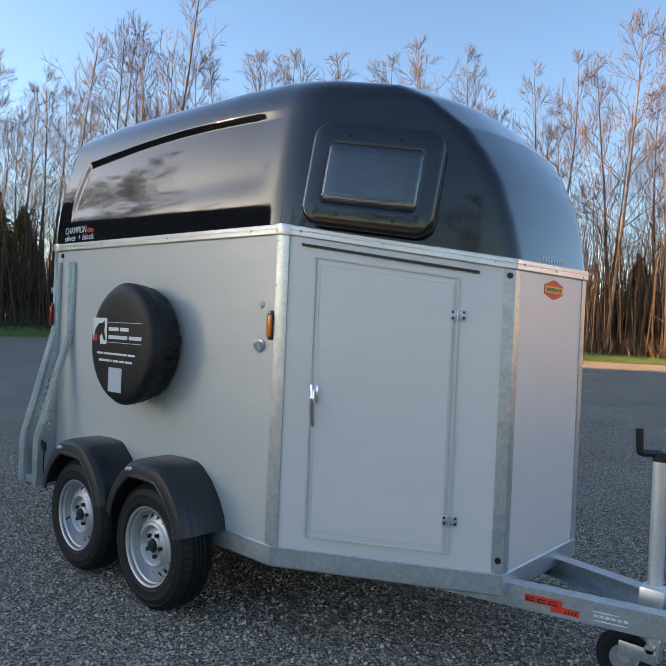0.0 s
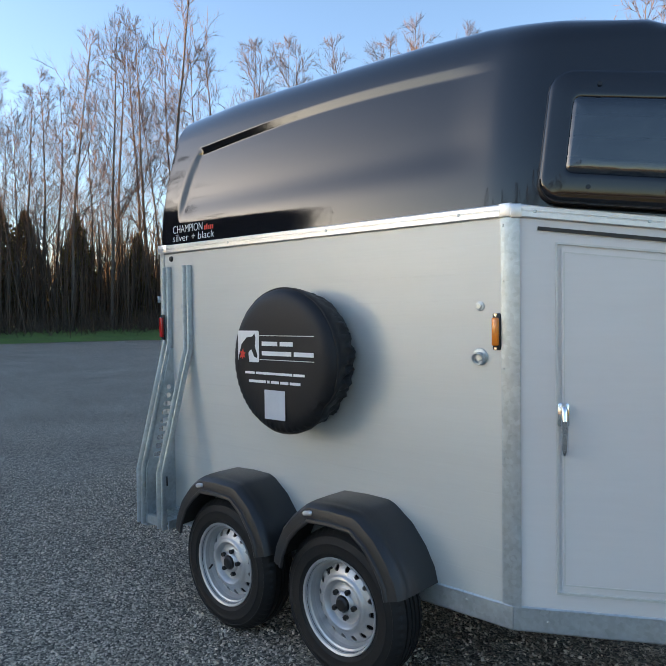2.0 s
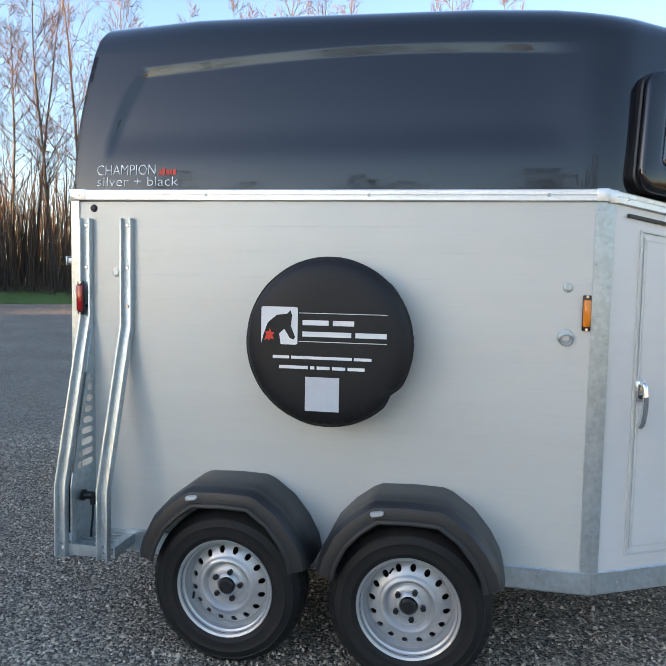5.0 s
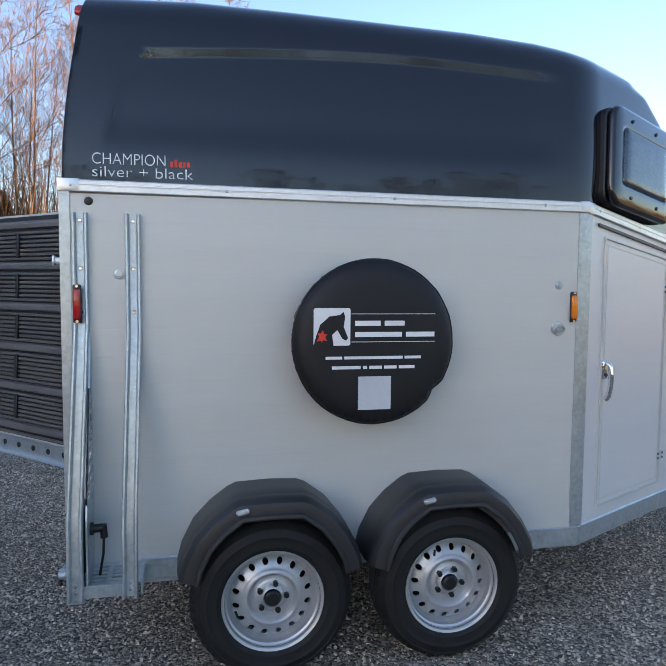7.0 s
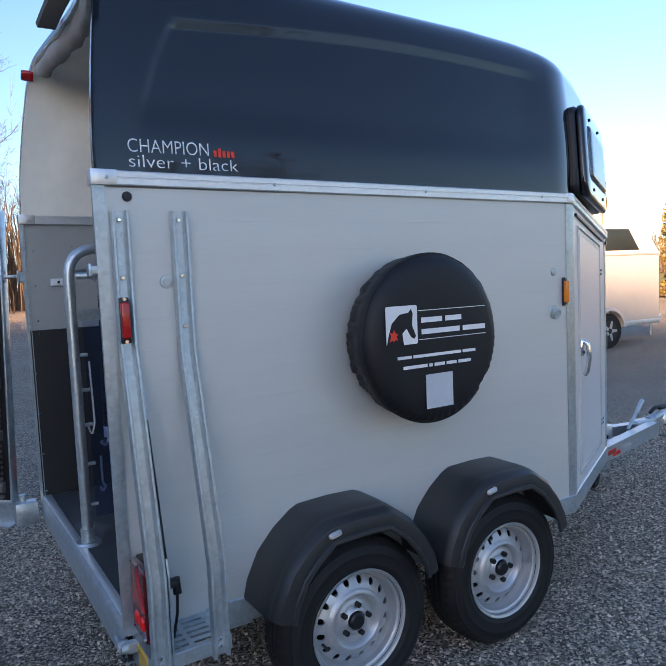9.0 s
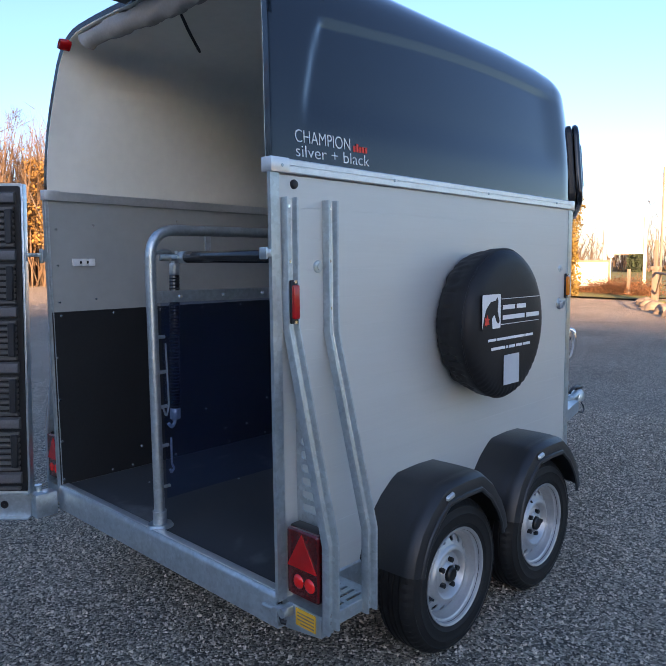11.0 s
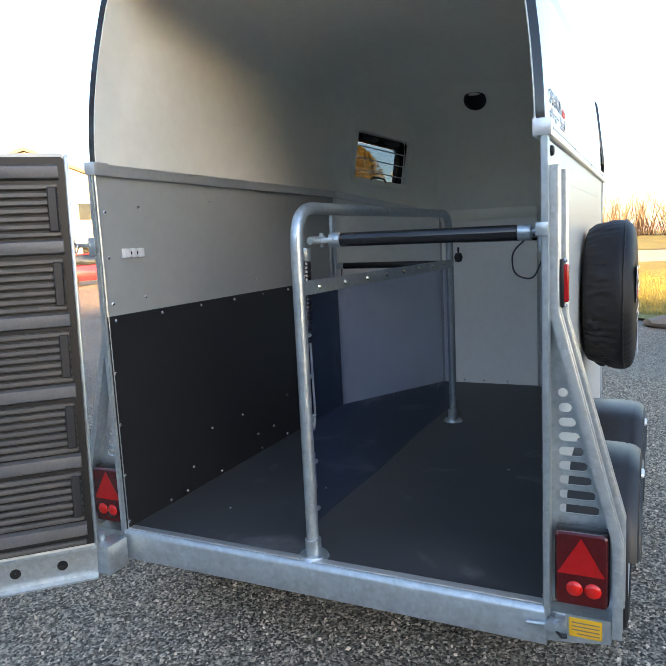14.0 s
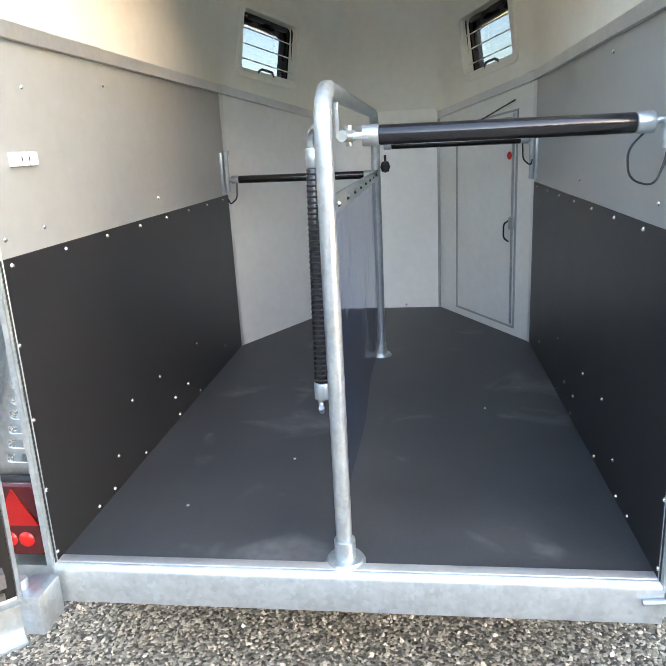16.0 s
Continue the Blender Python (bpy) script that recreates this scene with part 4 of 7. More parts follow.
# ---- spare wheel under its cover ----
SX, SZ, SR = 1.179, 1.285, 0.325
prof = [(0.001, -0.214), (0.12, -0.214), (0.2, -0.212), (0.262, -0.207), (0.29, -0.2), (0.306, -0.19), (0.317, -0.176), (0.323, -0.158), (0.325, -0.147), (0.3255, -0.135), (0.325, -0.122), (0.324, -0.108), (0.322, -0.094), (0.32, -0.08), (0.318, -0.066), (0.314, -0.052), (0.31, -0.04), (0.30, -0.022), (0.27, -0.012), (0.001, -0.012)]
seg = 220
bm = bmesh.new()
rings = []
for r, w in prof:
    ring = []
    for k in range(seg):
        a = 2 * math.pi * k / seg
        edge = max(0.0, min(1.0, (r - 0.27) / 0.03)) * max(0.0, min(1.0, (w + 0.155) / 0.06))
        fold = noise.noise((9 * math.cos(a), 9 * math.sin(a), 3 * w)) + 0.8 * noise.noise((20 * math.cos(a) + 5, 20 * math.sin(a), 5 * w))
        pucker = max(0.0, 1 - abs(w + 0.19) / 0.02) * max(0.0, -math.sin(a) + 0.3)
        crease = (1 - min(1.0, 2.6 * abs(noise.noise((5 * math.cos(a) + 14 * w, 5 * math.sin(a) - 9 * w, 2.0))))) + 0.7 * (1 - min(1.0, 2.6 * abs(noise.noise((11 * math.cos(a), 11 * math.sin(a), 12 * w)))))
        wav = -0.6 * edge * (0.03 * abs(fold) + 0.015 * crease) * (1.0 - 0.55 * math.sin(a - 0.4)) + 0.0035 * pucker * math.sin(a * 58 + 3 * math.sin(3 * a))
        sag = 0.0015 * noise.noise((4 * math.cos(a), 4 * math.sin(a), 0)) - 0.016 * max(0.0, 1 - abs(((math.degrees(a) - 322 + 180) % 360 - 180)) / 9) * (1 if r > 0.29 else 0)
        rr = r + wav + sag
        ring.append(bm.verts.new((SX + rr * math.cos(a), w, SZ + rr * math.sin(a))))
    rings.append(ring)
for a, b in zip(rings, rings[1:]):
    for k in range(seg):
        bm.faces.new((a[k], a[(k + 1) % seg], b[(k + 1) % seg], b[k]))
bm.faces.new(rings[0])
spare = part("spare_wheel_cover", bm, "vinyl", T, "spare wheel in a black vinyl cover with white print")
bead = []
for k in range(seg):
    a = 2 * math.pi * k / seg
    rr = 0.3205 + 0.0015 * noise.noise((4 * math.cos(a), 4 * math.sin(a), 0)) - 0.016 * max(0.0, 1 - abs(((math.degrees(a) - 322 + 180) % 360 - 180)) / 9)
    w = -0.168 + 0.003 * noise.noise((9 * math.cos(a), 9 * math.sin(a), 3))
    bead.append([(SX + (rr + 0.005 * math.cos(b)) * math.cos(a), w + 0.003 * math.sin(b), SZ + (rr + 0.005 * math.cos(b)) * math.sin(a)) for b in (2 * math.pi * j / 6 for j in range(6))])
part("piping", loft(bead, loop=True), "vinyl", spare)
YF = -0.2155


def decal(x0, z0, x1, z1, mat, lift=0.0, name="print"):
    return part(name, box(x0, YF - lift - 0.001, z0, x1, YF - lift, z1), mat, spare, smooth=False)


part("print", moved(loft([[(u, v, w) for u, w in round_rect(0.142, 0.142, 0.008, 4)] for v in (0, -0.001)]), Matrix.Translation((1.0, YF, 1.348))), "print_white", spare, "white square emblem", smooth=False)
part("print", moved(prism([(-0.071, -0.071), (0.006, -0.071), (0.0, -0.03), (0.02, -0.012), (0.04, -0.045), (0.055, -0.052), (0.062, -0.042), (0.045, 0.0), (0.05, 0.04), (0.043, 0.058), (0.03, 0.045), (-0.01, 0.04), (-0.045, 0.01), (-0.06, -0.03)], "y", -0.0012, -0.0022), Matrix.Translation((1.0, YF, 1.348))), "vinyl", spare, smooth=False)
part("print", moved(prism([(-0.058, -0.056), (-0.045, -0.05), (-0.04, -0.058), (-0.035, -0.05), (-0.02, -0.052), (-0.027, -0.038), (-0.018, -0.028), (-0.03, -0.026), (-0.036, -0.012), (-0.043, -0.025), (-0.056, -0.022), (-0.05, -0.036)], "y", -0.0023, -0.0032), Matrix.Translation((1.0, YF, 1.348))), "print_red", spare, smooth=False)
decal(1.076, 1.396, 1.41, 1.3985, "print_white")
decal(1.076, 1.289, 1.41, 1.2915, "print_white")
random.seed(5)


def bars(x, z, h, words, gap=0.016, mat="print_white"):
    """A line of print as plain bars, one a word."""
    for w in words:
        decal(x, z, x + w, z + h, mat)
        x += w + gap


bars(1.09, 1.352, 0.019, (0.1, 0.08))
bars(1.09, 1.309, 0.019, (0.186, 0.116))
bars(0.976, 1.224, 0.011, (0.064, 0.232, 0.066), 0.008)
bars(1.001, 1.186, 0.012, (0.112, 0.016, 0.05, 0.05, 0.064), 0.009)
decal(1.104, 1.028, 1.234, 1.157, "print_grey")

# ---- mudguards, wheels, axles ----
HUBS = (0.782, 1.512)


def mudguard(x):
    arch = [(-0.362, 0.415), (-0.345, 0.48), (-0.30, 0.57), (-0.235, 0.64), (-0.165, 0.692), (-0.13, 0.708), (0.0, 0.714), (0.115, 0.71), (0.15, 0.697), (0.235, 0.635), (0.30, 0.555), (0.34, 0.48), (0.355, 0.42)]
    sec = [(0.0, 0.0), (-0.12, 0.0), (-0.178, -0.002), (-0.19, -0.006), (-0.198, -0.004), (-0.222, -0.01), (-0.24, -0.024), (-0.245, -0.044), (-0.2455, -0.064), (-0.252, -0.068), (-0.254, -0.078), (-0.25, -0.085), (-0.243, -0.083), (-0.238, -0.058), (-0.228, -0.038), (-0.212, -0.024), (-0.185, -0.012), (-0.12, -0.006), (0.0, -0.006)]
    rings = []
    for i, (u, z) in enumerate(arch):
        a, b = Vector(arch[max(i - 1, 0)]), Vector(arch[min(i + 1, len(arch) - 1)])
        t = (b - a).normalized()
        n = Vector((-t.y, t.x))
        rings.append([(x + u + n.x * o, y, z + n.y * o) for y, o in sec])
    return loft(rings)


for x in HUBS:
    for g, far in zip(both("mudguard", lambda: mudguard(x), "mudguard", "black moulded plastic mudguard"), (0, 1)):
        y = W + 0.247 if far else -0.247
        s = 1 if far else -1
        lamp = part("marker_lamp", moved(loft([[(u, v * s, w) for u, w in round_rect(a, h, h / 2 - 0.001, 4)] for a, h, v in ((0.052, 0.021, 0.0), (0.05, 0.019, 0.006), (0.04, 0.012, 0.011))]), Matrix.Translation((x - 0.12, y, 0.664)) @ Matrix.Rotation(radians(-12), 4, "Y")), "alu", g, "small clear marker lamp")


def build_wheel():
    R, w = 0.317, 0.19
    prof = [(0.192, -0.080), (0.205, -0.090), (0.214, -0.0935), (0.2165, -0.096), (0.22, -0.096), (0.235, -0.0975), (0.25, -0.097), (0.2525, -0.0985), (0.2555, -0.0985), (0.258, -0.0962), (0.268, -0.094), (0.2805, -0.0895), (0.283, -0.0915), (0.286, -0.0905), (0.2885, -0.0865), (0.305, -0.072), (0.311, -0.064)]
    half = prof + [(0.314, -0.052), (0.3155, -0.045), (0.3085, -0.043), (0.3085, -0.037), (0.316, -0.035), (0.317, -0.018), (0.3165, -0.016), (0.3095, -0.014), (0.3095, -0.008), (0.3165, -0.006), (0.317, 0.0)]
    full = half + [(r, -v) for r, v in reversed(half[:-1])]
    prof = full + [(0.185, 0.08), (0.185, -0.08)]
    rings = []
    for r, v in prof:
        ring = []
        for k in range(168):
            a = 2 * math.pi * k / 168
            cut = 0.0055 if k % 3 == 0 and 0.046 < abs(v) < 0.075 and r > 0.3 else 0.0
            ring.append(((r - cut) * math.cos(a), v, (r - cut) * math.sin(a)))
        rings.append(ring)
    wheel = part("wheel", loft(rings, loop=True), "tyre", T, "silver steel wheel with a black tyre")
    part("rim", lathe([(0.194, -0.082), (0.199, -0.088), (0.197, -0.092), (0.188, -0.088), (0.183, -0.07), (0.176, -0.066), (0.170, -0.03), (0.164, -0.028), (0.164, 0.06), (0.19, 0.075), (0.19, 0.08), (0.16, 0.066), (0.158, -0.02)], 64, closed=True), "rim", wheel, "silver steel rim")
    # disc with sixteen ovals cut through
    bm = bmesh.new()
    N = 16
    face = lambda r: -0.052 + 0.03 * ((r - 0.11) / 0.055) ** 2 * (1 if r > 0.11 else 0.4)
    for k in range(N):
        a0 = 2 * math.pi * k / N
        rim_pts, hole = [], []
        da = math.pi / N
        r0, r1, rc = 0.122, 0.162, 0.143
        border = [(a, r1) for a in np.linspace(-da, da, 5)] + [(da, rc)] + [(a, r0) for a in np.linspace(da, -da, 5)] + [(-da, rc)]
        for a, r in border:
            rim_pts.append((a0 + a, r))
            ang = math.atan2(r - rc, a * rc)
            hole.append((a0 + 0.0115 * math.cos(ang) / rc, rc + 0.0135 * math.sin(ang)))
        V = lambda a, r, d=0.0: bm.verts.new((r * math.cos(a), face(r) + d, r * math.sin(a)))
        A, B, C = [V(*p) for p in rim_pts], [V(*p) for p in hole], [V(*p, 0.006) for p in hole]
        for i in range(len(A)):
            j = (i + 1) % len(A)
            bm.faces.new((A[i], A[j], B[j], B[i]))
            bm.faces.new((B[i], B[j], C[j], C[i]))
    bmesh.ops.remove_doubles(bm, verts=bm.verts, dist=0.0004)
    part("disc", bm, "rim", wheel)
    part("disc", lathe([(0.123, face(0.122)), (0.118, -0.0525), (0.114, -0.058), (0.108, -0.063), (0.1, -0.0635), (0.094, -0.059), (0.089, -0.047), (0.084, -0.0405), (0.072, -0.0395), (0.066, -0.043), (0.061, -0.0455), (0.05, -0.046), (0.044, -0.054), (0.036, -0.058), (0.032, -0.05), (0.03, -0.02), (0.12, -0.02)], 56, closed=True), "rim", wheel)
    part("backing", lathe([(0.163, 0.0), (0.001, 0.0), (0.001, 0.01), (0.163, 0.01)], 40), "black", wheel)
    part("hub_cap", lathe([(0.001, -0.074), (0.024, -0.073), (0.031, -0.066), (0.032, -0.04), (0.001, -0.04)], 24), "black", wheel, "black hub cap")
    for k in range(5):
        a = 2 * math.pi * k / 5 + 0.3
        part("wheel_bolt", moved(rod((0, -0.062, 0), (0, -0.042, 0), 0.011, 6), Matrix.Translation((0.056 * math.cos(a), 0, 0.056 * math.sin(a)))), "black", wheel)
    part("valve", rod((-0.13, -0.05, -0.075), (-0.12, -0.075, -0.085), 0.005, 8), "black", wheel)
    return wheel


wheel = build_wheel()
wheel.matrix_basis = pose(HUBS[0], -0.112, 0.290, 0, 12, 0)
for x, far, spin in ((HUBS[1], 0, 95), (HUBS[0], 1, 40), (HUBS[1], 1, 170)):
    w2 = copy_thing(wheel, pose(x, W + 0.112 if far else -0.112, 0.290, 0, spin, 180 if far else 0))
for x in HUBS:
    part("axle", rod((x, -0.02, 0.29), (x, W + 0.02, 0.29), 0.04, 16), "zinc", T)
    both("axle_arm", lambda: box(x - 0.05, 0.0, 0.27, x + 0.05, 0.08, 0.36, 0.01), "zinc")
both("chassis_beam", lambda: box(0.1, 0.10, 0.325, 2.3, 0.16, 0.38, 0.006), "zinc")

# ---- rear end: frame, rails, lamps ----
both("rear_post", lambda: prism([(0.0, -0.006), (0.038, -0.006), (0.038, -0.001), (0.022, -0.001), (0.022, 0.0165), (0.02, 0.0165), (0.016, 0.013), (0.008, 0.013), (0.008, 0.009), (0.0, 0.009)], "z", 0.41, 1.85), "zinc", "aluminium profile at the rear edge of the wall")
both("rail_cap", lambda: box(-0.003, -0.0155, 1.846, 0.075, 0.0345, 1.8935, 0.0012), "alu", "aluminium end cap of the rail")
sill_sec = [(0.0, 0.314), (0.004, 0.310), (0.08, 0.310), (0.08, 0.314), (0.008, 0.316), (0.006, 0.407), (0.018, 0.411), (0.05, 0.411), (0.05, 0.432), (0.016, 0.434), (0.01, 0.43), (0.0, 0.411)]
part("rear_sill", loft([[(x, y, z) for x, z in sill_sec] for y in np.linspace(0.004, W - 0.01, 9)]), "zinc", T, "galvanised rear sill with zinc drips")
part("sill_edge", box(0.018, 0.018, 0.432, 0.05, W - 0.018, 0.4375, 0.001), "alu", T)


def hat_rail(x, zb):
    """A pressed channel that runs down the wall and then stands out over the step."""
    pts = [(x, -0.002, 1.768), (x, -0.002, zb), (x - 0.01, -0.182, 0.645), (x - 0.012, -0.182, 0.352)]
    sec = [(-0.028, 0.0), (-0.028, 0.023), (-0.025, 0.028), (-0.019, 0.028), (-0.016, 0.024), (-0.014, 0.007), (-0.012, 0.005), (0.012, 0.005), (0.014, 0.007), (0.016, 0.024), (0.019, 0.028), (0.025, 0.028), (0.028, 0.023), (0.028, 0.0)]
    return sweep(pts, sec, (1, 0, 0))


for x, zb in ((0.074, 1.345), (0.265, 1.312)):
    rails = both("guard_rail", lambda: hat_rail(x, zb), "zinc", "bent galvanised rail beside the ramp")
    for z in (1.74, 1.56, 1.395):
        screw((x, -0.008, z), (0, -1, 0), 0.009, "chrome", rails[0], "bolt")
    for z in (0.385, 0.41):
        screw((x - 0.012, -0.188, z - 0.005), (0, -1, 0), 0.009, "chrome", rails[0], "bolt")


def step_box():
    b = [box(0.05, -0.186, 0.355, 0.275, -0.18, 0.402, 0.002, 1), box(0.29, -0.18, 0.355, 0.297, 0.0, 0.402, 0.001, 1)]
    # top plate with slots: bars between them
    for k in range(6):
        y = -0.18 + k * 0.034
        b.append(box(0.05, y, 0.396, 0.29, y + (0.02 if k < 5 else 0.014), 0.401))
    for x0, x1 in ((0.05, 0.085), (0.163, 0.18), (0.255, 0.29)):
        b.append(box(x0, -0.18, 0.3965, x1, 0.0, 0.4015))
    return join(*b)


both("step_plate", step_box, "zinc", "slotted galvanised step")
both("step_wall", lambda: box(0.045, -0.003, 0.318, 0.45, 0.0, 0.412, 0.001, 1), "zinc")


def out_y(z):
    return -0.018 - 0.17 * max(0.0, min(1.0, (1.31 - z) / 0.665))


def gusset():
    """Plate between wall and rail, slotted in its middle."""
    bm = bmesh.new()
    x0, x1 = 0.1, 0.106

    def quad(ya, yb, yc, yd, za, zb):
        for pts in ([(ya, za), (yb, za), (yc, zb), (yd, zb)],):
            f = [bm.verts.new((x0, y, z)) for y, z in pts]
            g = [bm.verts.new((x1, y, z)) for y, z in pts]
            bm.faces.new(f)
            bm.faces.new(list(reversed(g)))
            for i in range(4):
                bm.faces.new((f[i], f[(i + 1) % 4], g[(i + 1) % 4], g[i]))

    quad(0.0, out_y(0.352), out_y(0.645), 0.0, 0.352, 0.645)
    quad(0.0, out_y(0.645), out_y(0.70), 0.0, 0.645, 0.70)
    def slotted(za, zb, y0, y1):
        """A band of the plate from za to zb with a round-ended slot from y0 to y1."""
        r, zc = (zb - za) * 0.31, (za + zb) / 2
        ca, cb = y0 - r, y1 + r
        yc = (ca + cb) / 2
        corners = [(0.0, za), (0.0, zb), (out_y(zb), zb), (out_y(za), za)]
        turns = sorted({round(math.atan2(z - zc, y - yc), 5) for y, z in corners} | {round(-math.pi + 2 * math.pi * (k + 0.5) / 20, 5) for k in range(20)})
        inner, outer = [], []
        for a in turns:
            dy, dz = math.cos(a), math.sin(a)
            lo, hi = 0.0, 0.3
            for _ in range(24):
                m = (lo + hi) / 2
                y, z = yc + dy * m, dz * m
                end = max(cb, min(ca, y))
                lo, hi = (m, hi) if math.hypot(y - end, z) < r else (lo, m)
            inner.append((yc + dy * lo, zc + dz * lo))
            lo, hi = 0.0, 0.4
            for _ in range(24):
                m = (lo + hi) / 2
                y, z = yc + dy * m, zc + dz * m
                lo, hi = (m, hi) if za <= z <= zb and out_y(z) <= y <= 0.0 else (lo, m)
            outer.append((yc + dy * lo, zc + dz * lo))
        rings = [[bm.verts.new((x, y, z)) for y, z in pts] for x, pts in ((x0, outer), (x0, inner), (x1, inner), (x1, outer))]
        for p, q in zip(rings, rings[1:]):
            for i in range(len(p)):
                j = (i + 1) % len(p)
                bm.faces.new((p[i], p[j], q[j], q[i]))

    z = 0.70
    for k in range(9):
        slotted(z, z + 0.046, -0.022, min(-0.036, out_y(z + 0.046) + 0.02))
        z += 0.046
    quad(0.0, out_y(z), out_y(1.31), 0.0, z, 1.31)
    return bm


both("gusset_plate", gusset, "zinc", "slotted galvanised plate behind the rail", smooth=False)
for far in (0, 1):
    put = (lambda b: mirror(b)) if far else (lambda b: b)
    lift = Matrix.Translation((0.036, 0, 0))
    put = (lambda b: mirror(moved(b, lift))) if far else (lambda b: moved(b, lift))
    lamp = part("tail_lamp", put(moved(loft([[(v, u, w) for u, w in round_rect(a, h, 0.012, 3)] for a, h, v in ((0.146, 0.228, 0.04), (0.150, 0.232, 0.03), (0.150, 0.232, 0.0), (0.140, 0.222, -0.006))]), Matrix.Translation((0, -0.094, 0.558)))), "red_dark", T, "dark red tail lamp with a triangle reflector")
    part("housing", put(moved(box(0.012, -0.078, -0.118, 0.06, 0.078, 0.12, 0.008), Matrix.Translation((0, -0.094, 0.558)))), "black", lamp)
    part("reflector", put(prism([(-0.162, 0.545), (-0.026, 0.545), (-0.094, 0.662)], "x", -0.0105, -0.006)), "red", lamp, "bright red triangle reflector")
    for y in (-0.075, -0.128):
        part("bulb_lens", put(moved(lathe([(0.001, -0.016), (0.014, -0.0145), (0.022, -0.01), (0.025, -0.005), (0.001, -0.005)], 24, axis="x"), Matrix.Translation((0, y, 0.497)))), "red_bright", lamp)
    for y, z in ((-0.03, 0.452), (-0.158, 0.452), (-0.03, 0.665), (-0.158, 0.665)):
        part("screw", put(rod((-0.006, y, z), (-0.0085, y, z), 0.003, 8)), "red_dark", lamp)
lab = part("label", box(0.0285, -0.155, 0.342, 0.03, -0.06, 0.402), "yellow", T, "yellow warning label with fine print")
for k in range(4):
    part("print", box(0.0278, -0.148, 0.35 + k * 0.012, 0.0285, -0.068 if k else -0.083, 0.354 + k * 0.012), "wood", lab)
part("latch_bolt", join(rod((-0.012, 0.06, 0.385), (-0.012, -0.05, 0.392), 0.008, 10), rod((-0.025, -0.01, 0.388), (0.01, -0.012, 0.388), 0.016, 12), rod((-0.02, -0.04, 0.39), (0.0, -0.04, 0.39), 0.016, 12), box(-0.002, -0.052, 0.372, 0.04, -0.02, 0.406, 0.004)), "zinc", T, "zinc sliding latch of the rear door")
part("latch_cable", tube([(-0.012, -0.03, 0.375), (-0.018, -0.045, 0.362), (-0.01, -0.055, 0.36)], 0.008, 8), "black", T)
both("corner_bracket", lambda: prism([(0.028, 0.312), (0.028, 0.41), (-0.18, 0.41), (-0.18, 0.335), (-0.02, 0.312)], "x", 0.03, 0.09), "zinc")
both("side_catch", lambda: join(box(-0.025, -0.004, 1.575, 0.02, 0.012, 1.6, 0.003), box(-0.027, -0.01, 1.568, -0.018, 0.025, 1.607, 0.003)), "zinc", "zinc catch on the rear edge")
part("jack_socket", join(rod((0.106, -0.105, 0.588), (0.116, -0.105, 0.588), 0.024, 16), rod((0.11, -0.105, 0.588), (0.15, -0.1, 0.588), 0.016, 14), rod((0.15, -0.1, 0.6), (0.154, -0.1, 0.55), 0.014, 12), tube([(0.153, -0.1, 0.56), (0.15, -0.1, 0.49), (0.14, -0.095, 0.43), (0.135, -0.09, 0.40)], 0.005, 8)), "black", T, "black plug and cable on the slotted plate")
# red lamps and lamp bar on the rear of the hood
both("top_marker", lambda: moved(loft([[(v, u, w) for u, w in round_rect(a, h, 0.015, 3)] for a, h, v in ((0.027, 0.055, 0.03), (0.027, 0.055, -0.012), (0.019, 0.045, -0.024))]), Matrix.Translation((0.07, 0.165, 2.565)) @ Matrix.Rotation(radians(-40), 4, "X")), "red", "small red marker lamp at the top of the hood")
part("brake_lamp_bar", loft([[(0.075 + dx, y, 2.675 - 0.1 * ((y - MID) / MID) ** 2 + dz) for dx, dz in ((-0.015, 0.0), (-0.02, 0.02), (0.0, 0.034), (0.05, 0.034), (0.06, 0.0))] for y in np.linspace(0.62, 1.07, 12)]), "black", T, "black lamp bar along the rear edge of the hood")
# rolled tarpaulin under the arch
arch = [INN[0][i] for i in range(ROWS - 18, ROWS + 1)] + [INN[-1][i] for i in range(ROWS - 1, ROWS - 19, -1)]
rings = []
for i, p in enumerate(arch):
    n = (Vector((p.x, MID, 1.9)) - p).normalized()
    c = p + n * 0.05 + Vector((0.035, 0, 0))
    fold = 0.052 + 0.004 * math.sin(i * 0.9) + 0.003 * math.sin(i * 2.3)
    rings.append([c + Vector((math.cos(a) * fold * 0.7 + 0.004 * math.sin(3 * a + 0.8 * i), 0, 0)) + n * math.sin(a) * fold for a in (2 * math.pi * k / 14 for k in range(14))])
part("rolled_tarpaulin", loft(rings), "tarp", T, "grey tarpaulin rolled up under the rear arch")
part("strap", join(tube([(0.22, 0.79, 2.585), (0.27, 0.81, 2.53), (0.35, 0.845, 2.468), (0.362, 0.86, 2.475), (0.3, 0.838, 2.53), (0.24, 0.81, 2.585)], 0.006, 8, 0.02)), "black", T, "black strap loop hanging from the hood")
vent_n = Vector((-0.75, 0, -0.66)).normalized()
vm = Matrix.Translation((2.685, 0.835, 2.468)) @ vent_n.to_track_quat("Z", "Y").to_matrix().to_4x4()
vent = part("air_vent", moved(lathe([(0.001, -0.012), (0.07, -0.012), (0.076, 0.01), (0.066, 0.018), (0.06, 0.008), (0.001, 0.002)], 32, axis="z"), vm), "black", T, "round black air vent in the hood")

